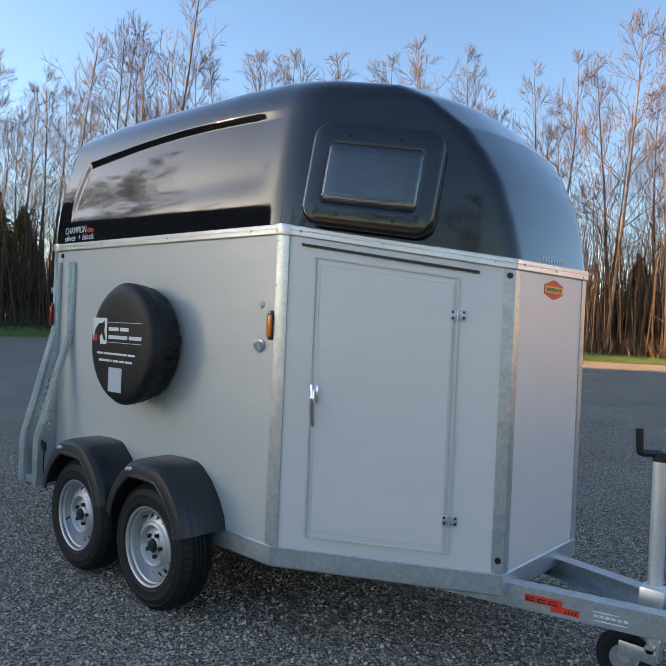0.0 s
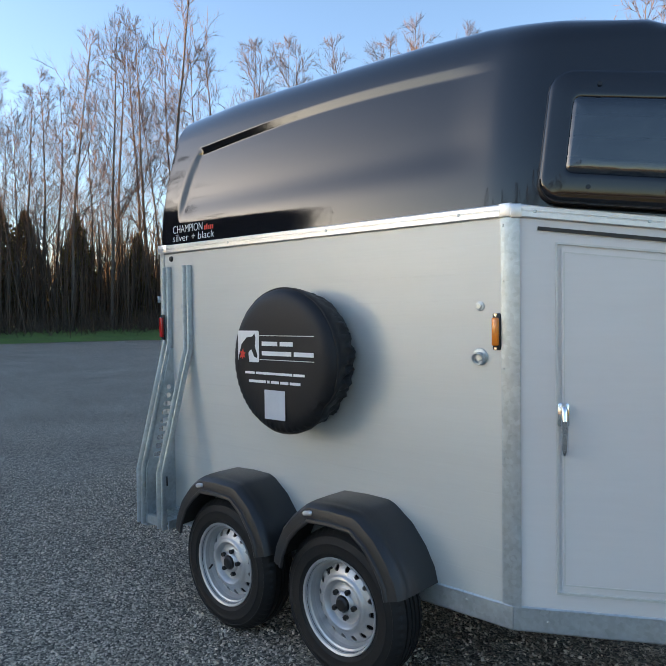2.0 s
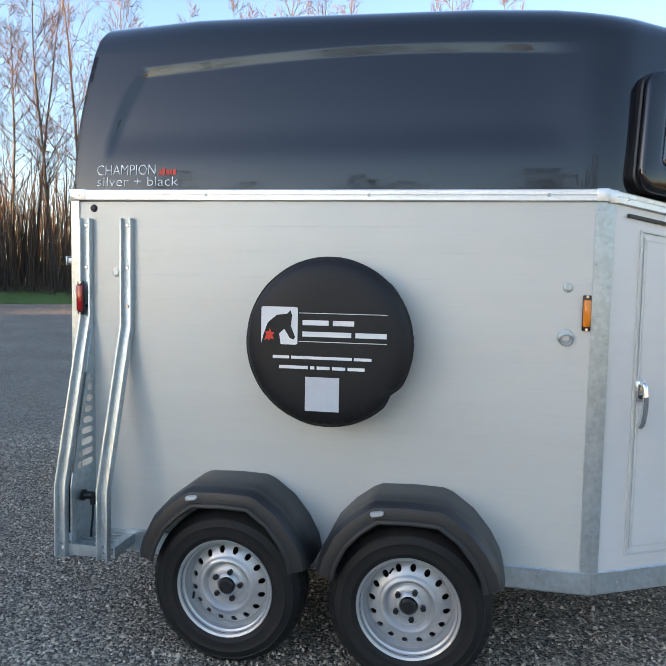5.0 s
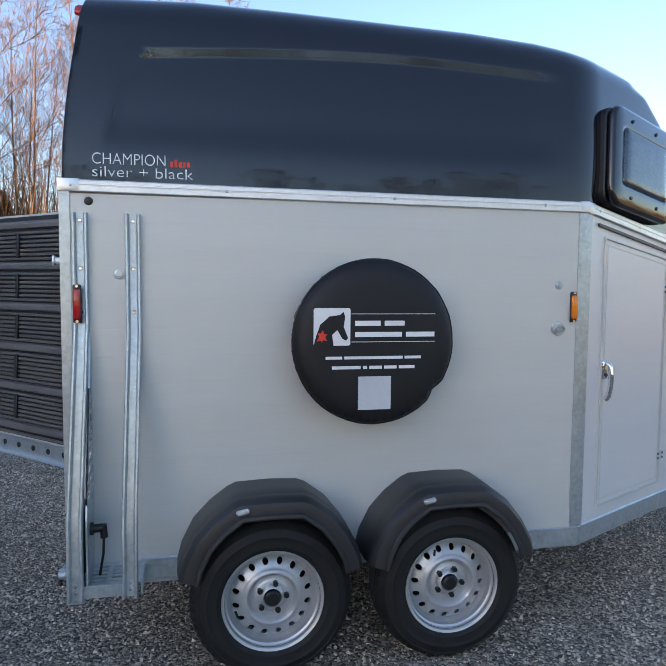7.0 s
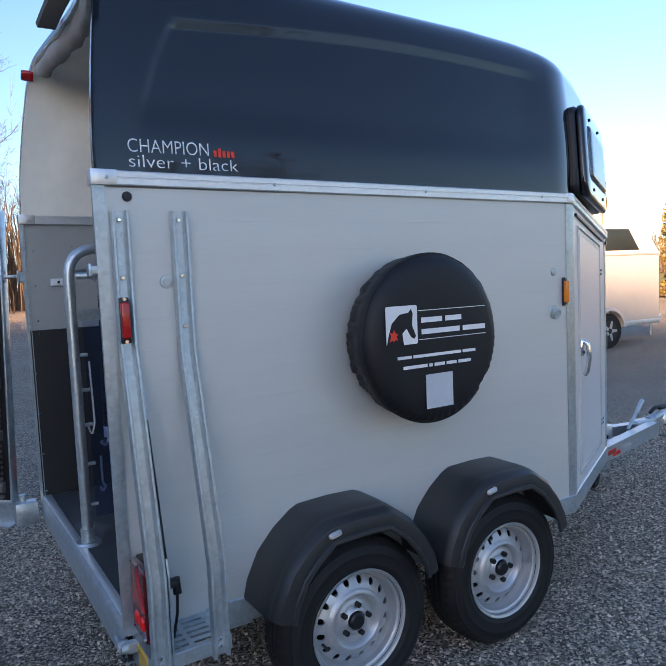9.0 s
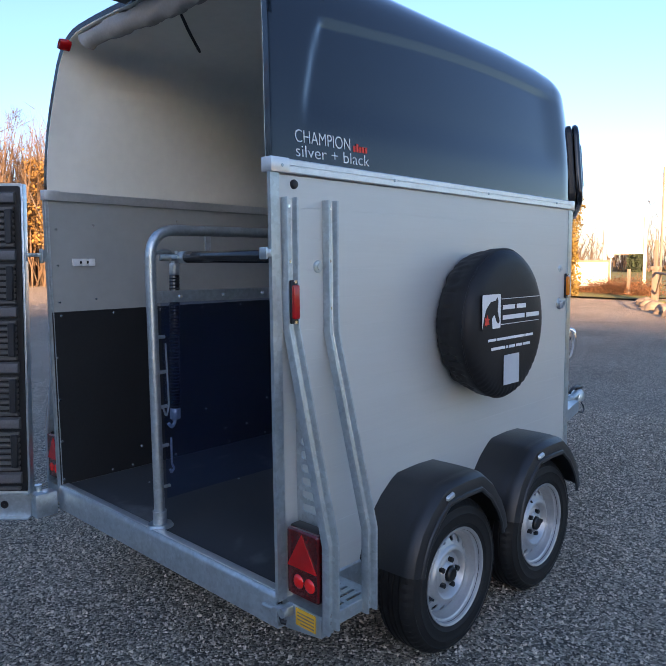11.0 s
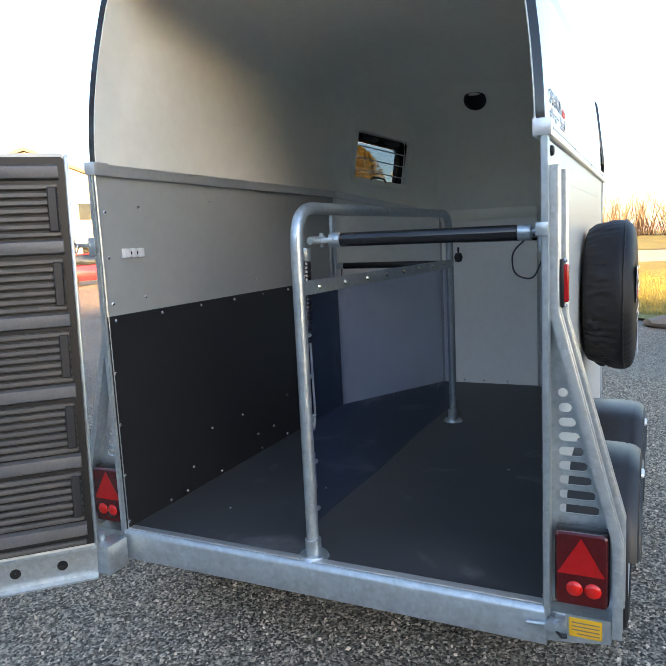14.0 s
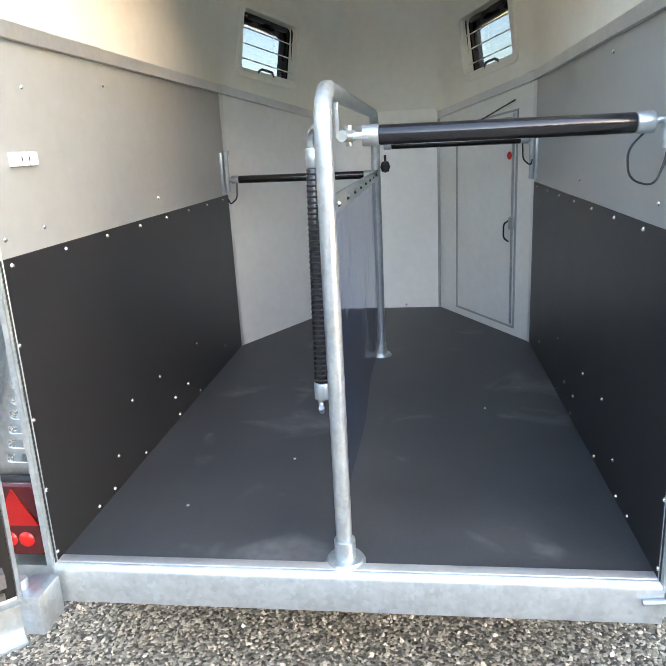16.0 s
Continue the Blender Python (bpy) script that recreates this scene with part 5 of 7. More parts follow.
# ---- interior fittings ----
part("divider_frame", tube([(0.068, 0.841, 0.44), (0.068, 0.841, 1.70), (1.975, 0.837, 1.70), (1.975, 0.837, 0.44)], 0.0225, 14, 0.13, 7), "zinc", T, "galvanised tube frame between the two stalls")
for x in (0.068, 1.975):
    part("foot_flange", join(rod((x, 0.84, 0.431), (x, 0.84, 0.444), 0.058, 24, 0.05), rod((x, 0.84, 0.44), (x, 0.84, 0.5), 0.03, 16)), "zinc", T, "round zinc foot of the divider post")
plate = part("divider_plate", sweep([(0.085, 0.835, 1.42), (1.96, 0.832, 1.405)], [(-0.025, 0.0), (0.025, 0.0), (0.025, 0.006), (-0.025, 0.006)], (0, 0, 1)), "zinc", T, "galvanised strip that clamps the clear sheet")
for k in range(8):
    screw((0.2 + k * 0.23, 0.828, 1.418 - 0.001 * k), (0, -1, 0), 0.011, "chrome", plate, "bolt")
sheet_rows = []
for i in range(25):
    x = 0.11 + i * (1.95 - 0.11) / 24
    sheet_rows.append([(x, 0.842 + 0.006 * math.sin(x * 6.0) * s, 1.40 - (0.86 * s)) for s in (0, 0.25, 0.5, 0.75, 1.0)])
part("clear_sheet", loft(sheet_rows, closed=False), "pvc", T, "hanging blue-tinted clear plastic sheet")
part("stub_tube", box(0.345, 0.834, 1.585, 0.375, 0.846, 1.69, 0.003), "zinc", T, "flat zinc strap under the divider rail")
for z in (1.25, 1.1, 0.95, 0.78, 0.6):
    part("clip", rod((0.088, 0.836, z), (0.12, 0.836, z), 0.008, 8), "zinc", T)
part("clip_wire", tube([(0.125, 0.838, 1.22), (0.13, 0.836, 0.95), (0.115, 0.836, 0.9), (0.1, 0.838, 0.95)], 0.004, 6, 0.02), "zinc", T)


def padded_bar(a, b, r, cap, name, label, tail=True):
    a, b = Vector(a), Vector(b)
    d = (b - a).normalized()
    bar = part(name, rod(a + d * cap, b - d * cap, r, 20, bevel=0.004), "pad", T, label)
    part("sleeve", rod(a, a + d * cap, r * 1.06, 20, bevel=0.004), "zinc", bar, "zinc end sleeve")
    part("sleeve", rod(b - d * cap, b, r * 1.06, 20, bevel=0.004), "zinc", bar, "zinc end sleeve")
    return bar


rb = padded_bar((0.165, 0.757, 1.584), (0.165, 0.065, 1.58), 0.0245, 0.042, "rear_bar", "black padded rear bar with zinc ends")
part("hook", join(box(0.13, 0.735, 1.575, 0.19, 0.79, 1.593, 0.004), rod((0.09, 0.80, 1.585), (0.165, 0.78, 1.585), 0.014, 10), rod((0.165, 0.79, 1.56), (0.165, 0.79, 1.61), 0.009, 8)), "zinc", rb)
part("hook", join(tube([(0.165, 0.066, 1.58), (0.165, 0.042, 1.588), (0.165, 0.034, 1.57), (0.165, 0.034, 1.535)], 0.009, 10, 0.012), rod((0.165, 0.034, 1.565), (0.165, 0.034, 1.52), 0.015, 10), box(0.145, 0.0135, 1.5, 0.185, 0.026, 1.565, 0.004)), "zinc", rb)
part("safety_cable", tube([(0.165, 0.085, 1.558), (0.155, 0.125, 1.52), (0.15, 0.12, 1.45), (0.15, 0.06, 1.43), (0.16, 0.035, 1.49), (0.165, 0.03, 1.53)], 0.0028, 6, 0.04), "black", rb)
hb = padded_bar((0.215, 0.888, 1.56), (0.2, 0.9, 0.87), 0.0215, 0.05, "hanging_bar", "black ribbed bar hanging down beside the post")
part("hook", join(tube([(0.215, 0.895, 1.54), (0.21, 0.895, 1.6), (0.16, 0.87, 1.615), (0.09, 0.85, 1.6)], 0.009, 8, 0.03), tube([(0.2, 0.905, 0.885), (0.2, 0.905, 0.85), (0.18, 0.9, 0.835), (0.165, 0.9, 0.855)], 0.008, 8, 0.015)), "zinc", hb)
for k in range(40):
    z = 1.495 - k * 0.0145
    part("rib", moved(lathe([(0.0215 + 0.0022 * math.cos(a), 0.003 * math.sin(a)) for a in (2 * math.pi * j / 6 for j in range(6))], 14, axis="z", closed=True), Matrix.Translation((0.2136 - 0.000315 * k, 0.8892 + 0.00025 * k, z))), "vinyl", hb)
part("snap_hook", join(tube([(0.15, 0.86, 0.80), (0.15, 0.86, 0.68), (0.165, 0.865, 0.66), (0.15, 0.87, 0.64), (0.14, 0.86, 0.66)], 0.005, 8, 0.01)), "zinc", T)
for y0, y1, z0, z1, yw in ((1.635, 0.87, 1.405, 1.40, 1.688), (0.06, 0.80, 1.54, 1.545, 0.012)):
    fb = padded_bar((2.1, y0, z0), (2.1, y1, z1), 0.021, 0.04, "breast_bar", "black padded breast bar with zinc ends")
    s = 1 if yw > 1 else -1
    part("bracket", join(box(2.07, min(yw, yw - s * 0.016), 1.33, 2.13, max(yw, yw - s * 0.016), 1.55, 0.004), rod((2.1, yw - s * 0.03, 1.34), (2.1, yw - s * 0.03, 1.54), 0.013, 10), rod((2.1, yw - s * 0.03, z0), (2.1, y0, z0), 0.011, 8), rod((2.1, yw - s * 0.03, 1.54), (2.1, yw - s * 0.03, 1.56), 0.02, 10)), "zinc", fb)
    part("safety_cable", tube([(2.09, y0 - s * 0.03, z0 - 0.02), (2.07, y0 - s * 0.03, z0 - 0.1), (2.07, y0 + s * 0.01, z0 - 0.13), (2.08, yw - s * 0.03, z0 - 0.1)], 0.004, 6, 0.04), "black", fb)
part("knob", join(rod((2.0, 0.79, 1.5), (2.0, 0.79, 1.46), 0.006, 8), moved(lathe([(0.001, -0.03), (0.018, -0.024), (0.026, 0.0), (0.018, 0.024), (0.001, 0.03)], 16, axis="z"), Matrix.Translation((2.0, 0.79, 1.44)))), "black", T, "black knob hanging by the divider")
br = part("tie_bracket", join(box(0.13, W - 0.018, 1.552, 0.245, W - 0.012, 1.59, 0.002), *[box(x0, W - 0.032, 1.552, x1, W - 0.016, 1.59, 0.003) for x0, x1 in ((0.13, 0.163), (0.176, 0.199), (0.212, 0.245))]), "lens", T, "zinc tie bracket with three tabs on the wall")
for x in (0.1695, 0.2055):
    part("bolt", rod((x, W - 0.026, 1.571), (x, W - 0.017, 1.571), 0.0075, 10), "black", br)
for far in (0, 1):
    y, n = (W - THICK - 0.005, -1) if far else (THICK + 0.005, 1)
    for x, z in [(0.06 + 0.285 * k, 1.302) for k in range(8)] + [(0.03, z) for z in (0.46, 0.66, 0.875, 1.09)] + [(0.3, 0.45), (0.42, 0.45), (0.7, 0.45), (0.48, 0.545), (0.645, 0.69), (1.09, 0.45), (1.06, 0.54), (0.92, 0.685), (1.23, 0.54), (1.4, 0.68), (1.38, 0.45), (1.85, 0.53)]:
        screw((x, y, z), (0, n, 0), 0.0072, "chrome", None, "rivet")
    y = W - THICK - 0.002 if far else THICK + 0.002
    for x, z in ((0.055, 1.735), (0.25, 1.76), (0.055, 1.555), (0.055, 1.37), (0.25, 1.38), (0.76, 1.8), (1.14, 1.39)):
        screw((x, y, z), (0, n, 0), 0.0072, "chrome", None, "rivet")
for x, y in ((0.35, 1.4), (1.2, 0.35), (0.7, 1.1)):
    screw((x, y, FLOOR), (0, 0, 1), 0.006, "zinc", None, "rivet")
for y in (0.72, 0.9, 1.05):
    screw((XN - THICK - 0.004, y, FLOOR + 0.02), (-1, 0, 0), 0.008, "zinc", None, "rivet")
both("inner_corner", lambda: prism([(XC - 0.02, THICK + 0.0024), (XC - 0.02, THICK + 0.004), (XC - 0.006, THICK + 0.0055), (XC + 0.014, THICK + 0.014), (XC + 0.016, THICK + 0.0118)], "z", FLOOR, 1.872), "alu", "narrow strip in the corner of the lining")
both("inner_corner", lambda: box(XN - THICK - 0.008, YN - 0.004, FLOOR, XN - THICK - 0.003, YN + 0.022, 1.74, 0.001), "lining")

# ---- rear door, swung wide open ----
HINGE, OPEN = Vector((-0.078, 1.7, 0)), radians(134.5)
D = Matrix.Translation(HINGE) @ Matrix.Rotation(OPEN, 4, "Z") @ Matrix(((1, 0, -0.019, 0.028), (0, 1, -0.028, 0.044), (0, 0, 1, 0), (0, 0, 0, 1)))
# local: x along the door from its hinge, y towards the face that lay inside, z up
door = part("rear_door", moved(prism([(0.03, 0.425), (1.64, 0.425), (1.64, 1.94), (1.625, 1.955), (0.045, 1.955), (0.03, 1.94)], "y", -0.03, 0.0), D), "silver", T, "combined rear ramp and door lined with ribbed black rubber", smooth=False)
part("door_edge", moved(box(0.022, -0.033, 0.42, 0.034, 0.013, 1.95, 0.003), D), "zinc", door, "aluminium edge of the rear door")
part("door_edge", moved(box(1.63, -0.033, 0.42, 1.66, 0.012, 1.95, 0.004), D), "alu", door, "aluminium edge of the rear door")
# near-black base under the paler ribs, so their gaps look shaded
part("rubber_lining", moved(prism([(0.036, 0.44), (1.62, 0.44), (1.62, 1.93), (1.61, 1.94), (0.046, 1.94), (0.036, 1.93)], "y", 0.001, 0.012), D), "black", door, "black rubber lining", smooth=False)
PITCH = 0.275
for g in range(6):
    z0 = 0.479 + g * PITCH
    part("cleat", moved(loft([[(x, y, z0 + z) for y, z in ((0.012, 0.0), (0.034, 0.008), (0.038, 0.026), (0.034, 0.05), (0.012, 0.058))] for x in (0.058, 1.6)]), D), "cleats", door, "wide rubber cleat")
    for k in range(7 if g < 5 else 0):
        z = z0 + 0.068 + k * 0.0290
        part("rib", moved(box(0.064, 0.012, z, 1.594, 0.03, z + 0.0185, 0.003, 1), D), "ribs", door)
    for x in (0.068, 0.8, 1.53) if g < 5 else ():
        part("tread_block", moved(box(x, 0.012, z0 + 0.085, x + 0.034, 0.042, z0 + 0.25, 0.004, 1), D), "mudguard", door, "upright rubber tread block")
part("rib", moved(box(0.064, 0.012, 0.4495, 1.594, 0.03, 0.466, 0.003, 1), D), "ribs", door)
beam = part("door_beam", moved(join(box(0.03, -0.05, 0.30, 1.66, -0.045, 0.425), box(0.03, -0.05, 0.418, 1.66, 0.03, 0.425), box(0.03, -0.05, 0.298, 1.66, 0.03, 0.305), box(0.03, -0.012, 0.305, 1.66, -0.008, 0.418)), D), "zinc", door, "galvanised bottom beam of the rear door", smooth=False)
for x in np.arange(0.16, 1.6, 0.17):
    part("hole_rim", moved(lathe([(0.017, -0.009), (0.02, -0.004), (0.017, -0.004), (0.001, -0.006), (0.001, -0.009)], 20), D @ Matrix.Translation((x, 0, 0.365))), "black", beam)
part("hinge_bracket", join(box(-0.13, 1.66, 0.30, -0.02, 1.74, 0.42, 0.006), rod((-0.085, 1.735, 0.29), (-0.085, 1.735, 0.45), 0.018, 12)), "zinc", T, "galvanised lower hinge of the rear door")
part("hinge_bracket", join(rod((-0.085, 1.735, 1.58), (-0.085, 1.735, 1.64), 0.014, 12), box(-0.09, 1.703, 1.6, 0.0, 1.712, 1.618, 0.002)), "zinc", T, "galvanised upper hinge of the rear door")
part("ring", moved(lathe([(0.018 + 0.004 * math.cos(a), 0.004 * math.sin(a)) for a in (2 * math.pi * k / 8 for k in range(8))], 20, closed=True), Matrix.Translation((-0.085, 1.715, 1.6)) @ Matrix.Rotation(radians(70), 4, "Z")), "zinc", T)

# ---- drawbar ----
def beam_run(a, b, h0, h1, w=0.05):
    a, b = Vector(a), Vector(b)
    d = (b - a).normalized()
    n = Vector((d.y, -d.x, 0)).normalized()
    sec = lambda h: [(0, 0), (0, h), (-0.006, h), (-w, h), (-w, h - 0.006), (-0.008, h - 0.006), (-0.008, 0.006), (-w, 0.006), (-w, 0)]
    return loft([[p + n * o + Vector((0, 0, z)) for o, z in sec(h)] for p, h in ((a, h0), (b, h1))])


B0, B1 = (2.3, 0.336, 0.28), (4.05, 0.747, 0.28)
draw = [part("drawbar_beam", beam_run(B0, B1, 0.095, 0.095, 0.07), "zinc", T, "galvanised drawbar beam")]
draw.append(part("drawbar_beam", beam_run((4.05, 0.855, 0.28), (2.3, 1.225, 0.28), 0.095, 0.095, 0.07), "zinc", T, "galvanised drawbar beam"))
dd = (Vector((4.05, 0.747, 0)) - Vector((2.3, 0.336, 0))).normalized()
dn = Vector((dd.y, -dd.x, 0))


def on_beam(s, z, w, h, mat, label=""):
    a = Vector((2.3, 0.336, 0)) + dd * s + dn * (0.0035 if mat == "black" else 0.002)
    b = a + dd * w
    bm = loft([[a + Vector((0, 0, z)), b + Vector((0, 0, z)), b + Vector((0, 0, z + h)), a + Vector((0, 0, z + h))], [p + dn * 0.0015 for p in (a + Vector((0, 0, z)), b + Vector((0, 0, z)), b + Vector((0, 0, z + h)), a + Vector((0, 0, z + h)))]])
    return part("sticker", bm, mat, draw[0], label)


on_beam(0.885, 0.318, 0.15, 0.03, "print_red", "red sticker with black shapes")
on_beam(0.99, 0.297, 0.112, 0.026, "print_red", "red sticker with black shapes")
for k in range(3):
    on_beam(0.892 + 0.045 * k, 0.323, 0.034, 0.0045, "black")
    on_beam(0.892 + 0.045 * k, 0.334, 0.034, 0.0045, "black")
    on_beam(0.892 + 0.045 * k, 0.3277, 0.006, 0.006, "black")
for k in range(4):
    on_beam(1.045 + 0.013 * k, 0.303, 0.007, 0.009, "black")
for k in range(6):
    on_beam(1.155 + 0.022 * k, 0.316, 0.015, 0.01, "lens")
on_beam(1.16, 0.3, 0.12, 0.004, "lens")
on_beam(1.15, 0.335, 0.1, 0.004, "lens")
part("coupling", join(box(3.9, MID - 0.045, 0.30, 4.12, MID + 0.045, 0.385, 0.01), rod((4.08, MID, 0.36), (4.26, MID, 0.40), 0.035, 16), moved(lathe([(0.001, -0.05), (0.05, -0.05), (0.052, 0.02), (0.03, 0.05), (0.001, 0.055)], 20, axis="z"), Matrix.Translation((4.26, MID, 0.38)))), "zinc", T, "galvanised tow coupling")
part("coupling_handle", join(tube([(4.1, MID, 0.42), (4.16, MID, 0.455), (4.3, MID, 0.45)], 0.013, 10, 0.03), box(4.2, MID - 0.02, 0.43, 4.32, MID + 0.02, 0.455, 0.006)), "black", T)
part("brake_lever", join(rod((3.75, MID - 0.06, 0.36), (3.86, MID - 0.06, 0.48), 0.012, 10), rod((3.86, MID - 0.06, 0.48), (3.92, MID - 0.06, 0.55), 0.017, 10)), "zinc", T, "zinc hand brake lever")
part("breakaway_cable", tube([(3.95, MID - 0.05, 0.33), (4.05, MID - 0.1, 0.28), (4.15, MID - 0.1, 0.25), (4.22, MID - 0.08, 0.28), (4.2, MID - 0.06, 0.33)], 0.006, 6, 0.05), "black", T)
jx, jy = 3.572, MID + 0.02
jock = part("jockey_wheel", join(rod((jx, jy, 0.2), (jx, jy, 0.93), 0.03, 18), rod((jx, jy, 0.1), (jx, jy, 0.24), 0.024, 16), box(jx - 0.05, jy - 0.05, 0.31, jx + 0.05, jy + 0.04, 0.41, 0.008)), "alu", T, "jockey wheel on a pale tube with a black crank")
part("crank", join(rod((jx, jy, 0.925), (jx, jy, 0.965), 0.034, 16), tube([(jx - 0.0, jy, 0.955), (jx - 0.06, jy - 0.075, 0.96), (jx - 0.065, jy - 0.08, 1.06)], 0.016, 10, 0.012)), "black", jock, "black crank handle")
part("tyre", moved(lathe([(0.06, -0.028), (0.095, -0.032), (0.108, -0.02), (0.11, 0.0), (0.108, 0.02), (0.095, 0.032), (0.06, 0.028)], 36, closed=True), Matrix.Translation((3.46, jy, 0.11 + GZ)) @ Matrix.Rotation(radians(25), 4, "Z")), "tyre", jock)
part("rim", moved(lathe([(0.001, -0.024), (0.02, -0.026), (0.03, -0.012), (0.055, -0.01), (0.066, -0.024), (0.07, 0.0), (0.066, 0.024), (0.001, 0.02)], 30), Matrix.Translation((3.46, jy, 0.11 + GZ)) @ Matrix.Rotation(radians(25), 4, "Z")), "rim", jock)
part("fork", join(box(3.45, jy - 0.045, 0.1, 3.60, jy - 0.037, 0.16, 0.004), box(3.45, jy + 0.037, 0.1, 3.60, jy + 0.045, 0.16, 0.004), rod((jx, jy - 0.045, 0.16), (jx, jy + 0.045, 0.16), 0.02, 12)), "zinc", jock)

# ---- trees ----
def sticks(segs, sides=3, twigs=()):
    """Tapered sticks from (a, b, ra, rb) rows and pointed twigs from (a, b, r) rows, as vertices and faces."""
    verts, faces, count = [], [], 0
    for rows, pointed in ((segs, False), (twigs, True)):
        if not len(rows):
            continue
        A, B = np.array([r[0] for r in rows]), np.array([r[1] for r in rows])
        ra, rb = np.array([r[2] for r in rows]), np.array([r[-1] for r in rows])
        d = B - A
        d /= np.linalg.norm(d, axis=1)[:, None] + 1e-9
        ref = np.where(np.abs(d[:, 2:3]) > 0.9, np.array([[1.0, 0, 0]]), np.array([[0, 0, 1.0]]))
        u = np.cross(d, ref)
        u /= np.linalg.norm(u, axis=1)[:, None]
        v = np.cross(d, u)
        ring = []
        for P, r in ((A, ra), (B, rb))[: 1 if pointed else 2]:
            for k in range(sides):
                a = 2 * math.pi * k / sides
                ring.append(P + r[:, None] * (math.cos(a) * u + math.sin(a) * v))
        if pointed:
            ring.append(B)
        each = len(ring)
        base = count + np.arange(len(rows))[:, None] * each
        for k in range(sides):
            j = (k + 1) % sides
            around = [base + k, base + j, base + sides] if pointed else [base + k, base + j, base + sides + j, base + sides + k]
            faces += np.concatenate(around, 1).tolist()
        verts.append(np.stack(ring, 1).reshape(-1, 3))
        count += each * len(rows)
    return np.concatenate(verts).tolist(), faces


UP = np.array([0, 0, 1.0])


def grow(rng, height, spread, reach, dense):
    """A bare tree: a straight trunk with rising limbs, side branches and fine twigs."""
    trunk, limbs, twigs = [], [], []

    def run(p, d, length, r, n, sway, lift, thin, out):
        """Lays a bending run of sticks; gives its knots as (place, direction, radius, share of the way)."""
        knots = []
        for i in range(n):
            d = d + rng.normal(0, sway, 3) + UP * lift
            d = d / np.linalg.norm(d)
            q = p + d * length / n
            r0, r1 = max(r * (1 - 0.85 * i / n), thin), max(r * (1 - 0.85 * (i + 1) / n), thin * 0.8)
            out.append((p, q, r0, r1))
            knots.append((q, d, r1, (i + 1) / n))
            p = q
        return knots

    def aside(d, tilt):
        a = rng.uniform(0, 2 * math.pi)
        side = np.cross(d, [math.cos(a), math.sin(a), 0.13])
        side /= np.linalg.norm(side)
        return d * math.cos(tilt) + side * math.sin(tilt)

    for p, d, r, s in run(np.zeros(3), UP, height, height * 0.0068, 15, 0.022, 0.0, 0.016, trunk):
        if s < 0.3:
            continue
        for _ in range(int(rng.integers(dense - 1, dense + 1))):
            length = height * reach * (1.02 - s) ** 0.8 * rng.uniform(0.55, 1.1) + 0.5
            for p2, d2, r2, s2 in run(p, aside(d, rng.uniform(0.5, 0.95) * spread), length, max(r * 0.42, 0.018), 4, 0.12, 0.035, 0.013, limbs):
                for _ in range(2):
                    l3 = length * rng.uniform(0.2, 0.48) * (1.15 - 0.6 * s2) + 0.25
                    for p3, d3, r3, s3 in run(p2, aside(d2, rng.uniform(0.45, 0.9)), l3, max(r2 * 0.55, 0.011), 2, 0.1, 0.1, 0.009, limbs):
                        for _ in range(3):
                            w = aside(d3, rng.uniform(0.3, 0.85)) + UP * 0.15
                            twigs.append((p3, p3 + w * (l3 * rng.uniform(0.35, 0.7) + 0.15), 0.0085))
    return trunk, limbs, twigs


def bare_tree(seed, height, spread, reach, dense, label):
    rng = np.random.default_rng(seed)
    trunk, limbs, twigs = grow(rng, height, spread, reach, dense)
    t = empty("bare_tree", (0, 0, -500), label, "tree", "trees at the edge of the wood")
    pieces("trunk", *sticks(trunk, 6), "bark", t)
    pieces("crown", *sticks(limbs, 3, twigs), "twig", t)
    return t


KINDS = [
    bare_tree(1, 18.0, 1.05, 0.36, 3, "tall slender bare tree with upswept twigs"),
    bare_tree(2, 20.0, 0.95, 0.31, 3, "tall slender bare tree with upswept twigs"),
    bare_tree(3, 15.0, 1.2, 0.52, 3, "broad bare tree with many fine twigs"),
    bare_tree(4, 19.0, 1.1, 0.4, 3, "tall slender bare tree with upswept twigs"),
    bare_tree(5, 12.0, 1.25, 0.56, 3, "low bare tree with a spreading crown"),
]
rng = np.random.default_rng(11)


def plant(kind, x, y, size, z=None):
    t = copy_thing(KINDS[kind], pose(x, y, rise(x, y) - 0.1 if z is None else z, 0, 0, float(rng.uniform(0, 360))))
    t.scale = (size, size, size * float(rng.uniform(0.92, 1.08)))
    return t


# the wood: round from the rear of the trailer past its far side
for k in range(42):
    a = radians(86 + 76 * (k + rng.uniform(-0.4, 0.4)) / 42)
    r = float(rng.uniform(50, 66))
    deg = math.degrees(a)
    kind = int(rng.choice([0, 1, 3, 0, 3, 2]))
    size = float(rng.uniform(0.8, 1.1)) * (1.1 if deg > 158 else 1.35 if 121 < deg < 150 else 1.2)
    plant(kind, r * math.cos(a), r * math.sin(a), size)
for k in range(12):
    a = radians(55 + 32 * (k + rng.uniform(-0.4, 0.4)) / 12)
    r = float(rng.uniform(56, 66))
    plant(int(rng.choice([2, 2, 4])), r * math.cos(a), r * math.sin(a), float(rng.uniform(0.85, 1.05)))
for k in range(8):
    a = radians(146 + 16 * (k + rng.uniform(-0.45, 0.45)) / 8)
    r = float(rng.uniform(48, 60))
    plant(int(rng.choice([0, 1, 3, 2])), r * math.cos(a), r * math.sin(a), float(rng.uniform(1.0, 1.25)))
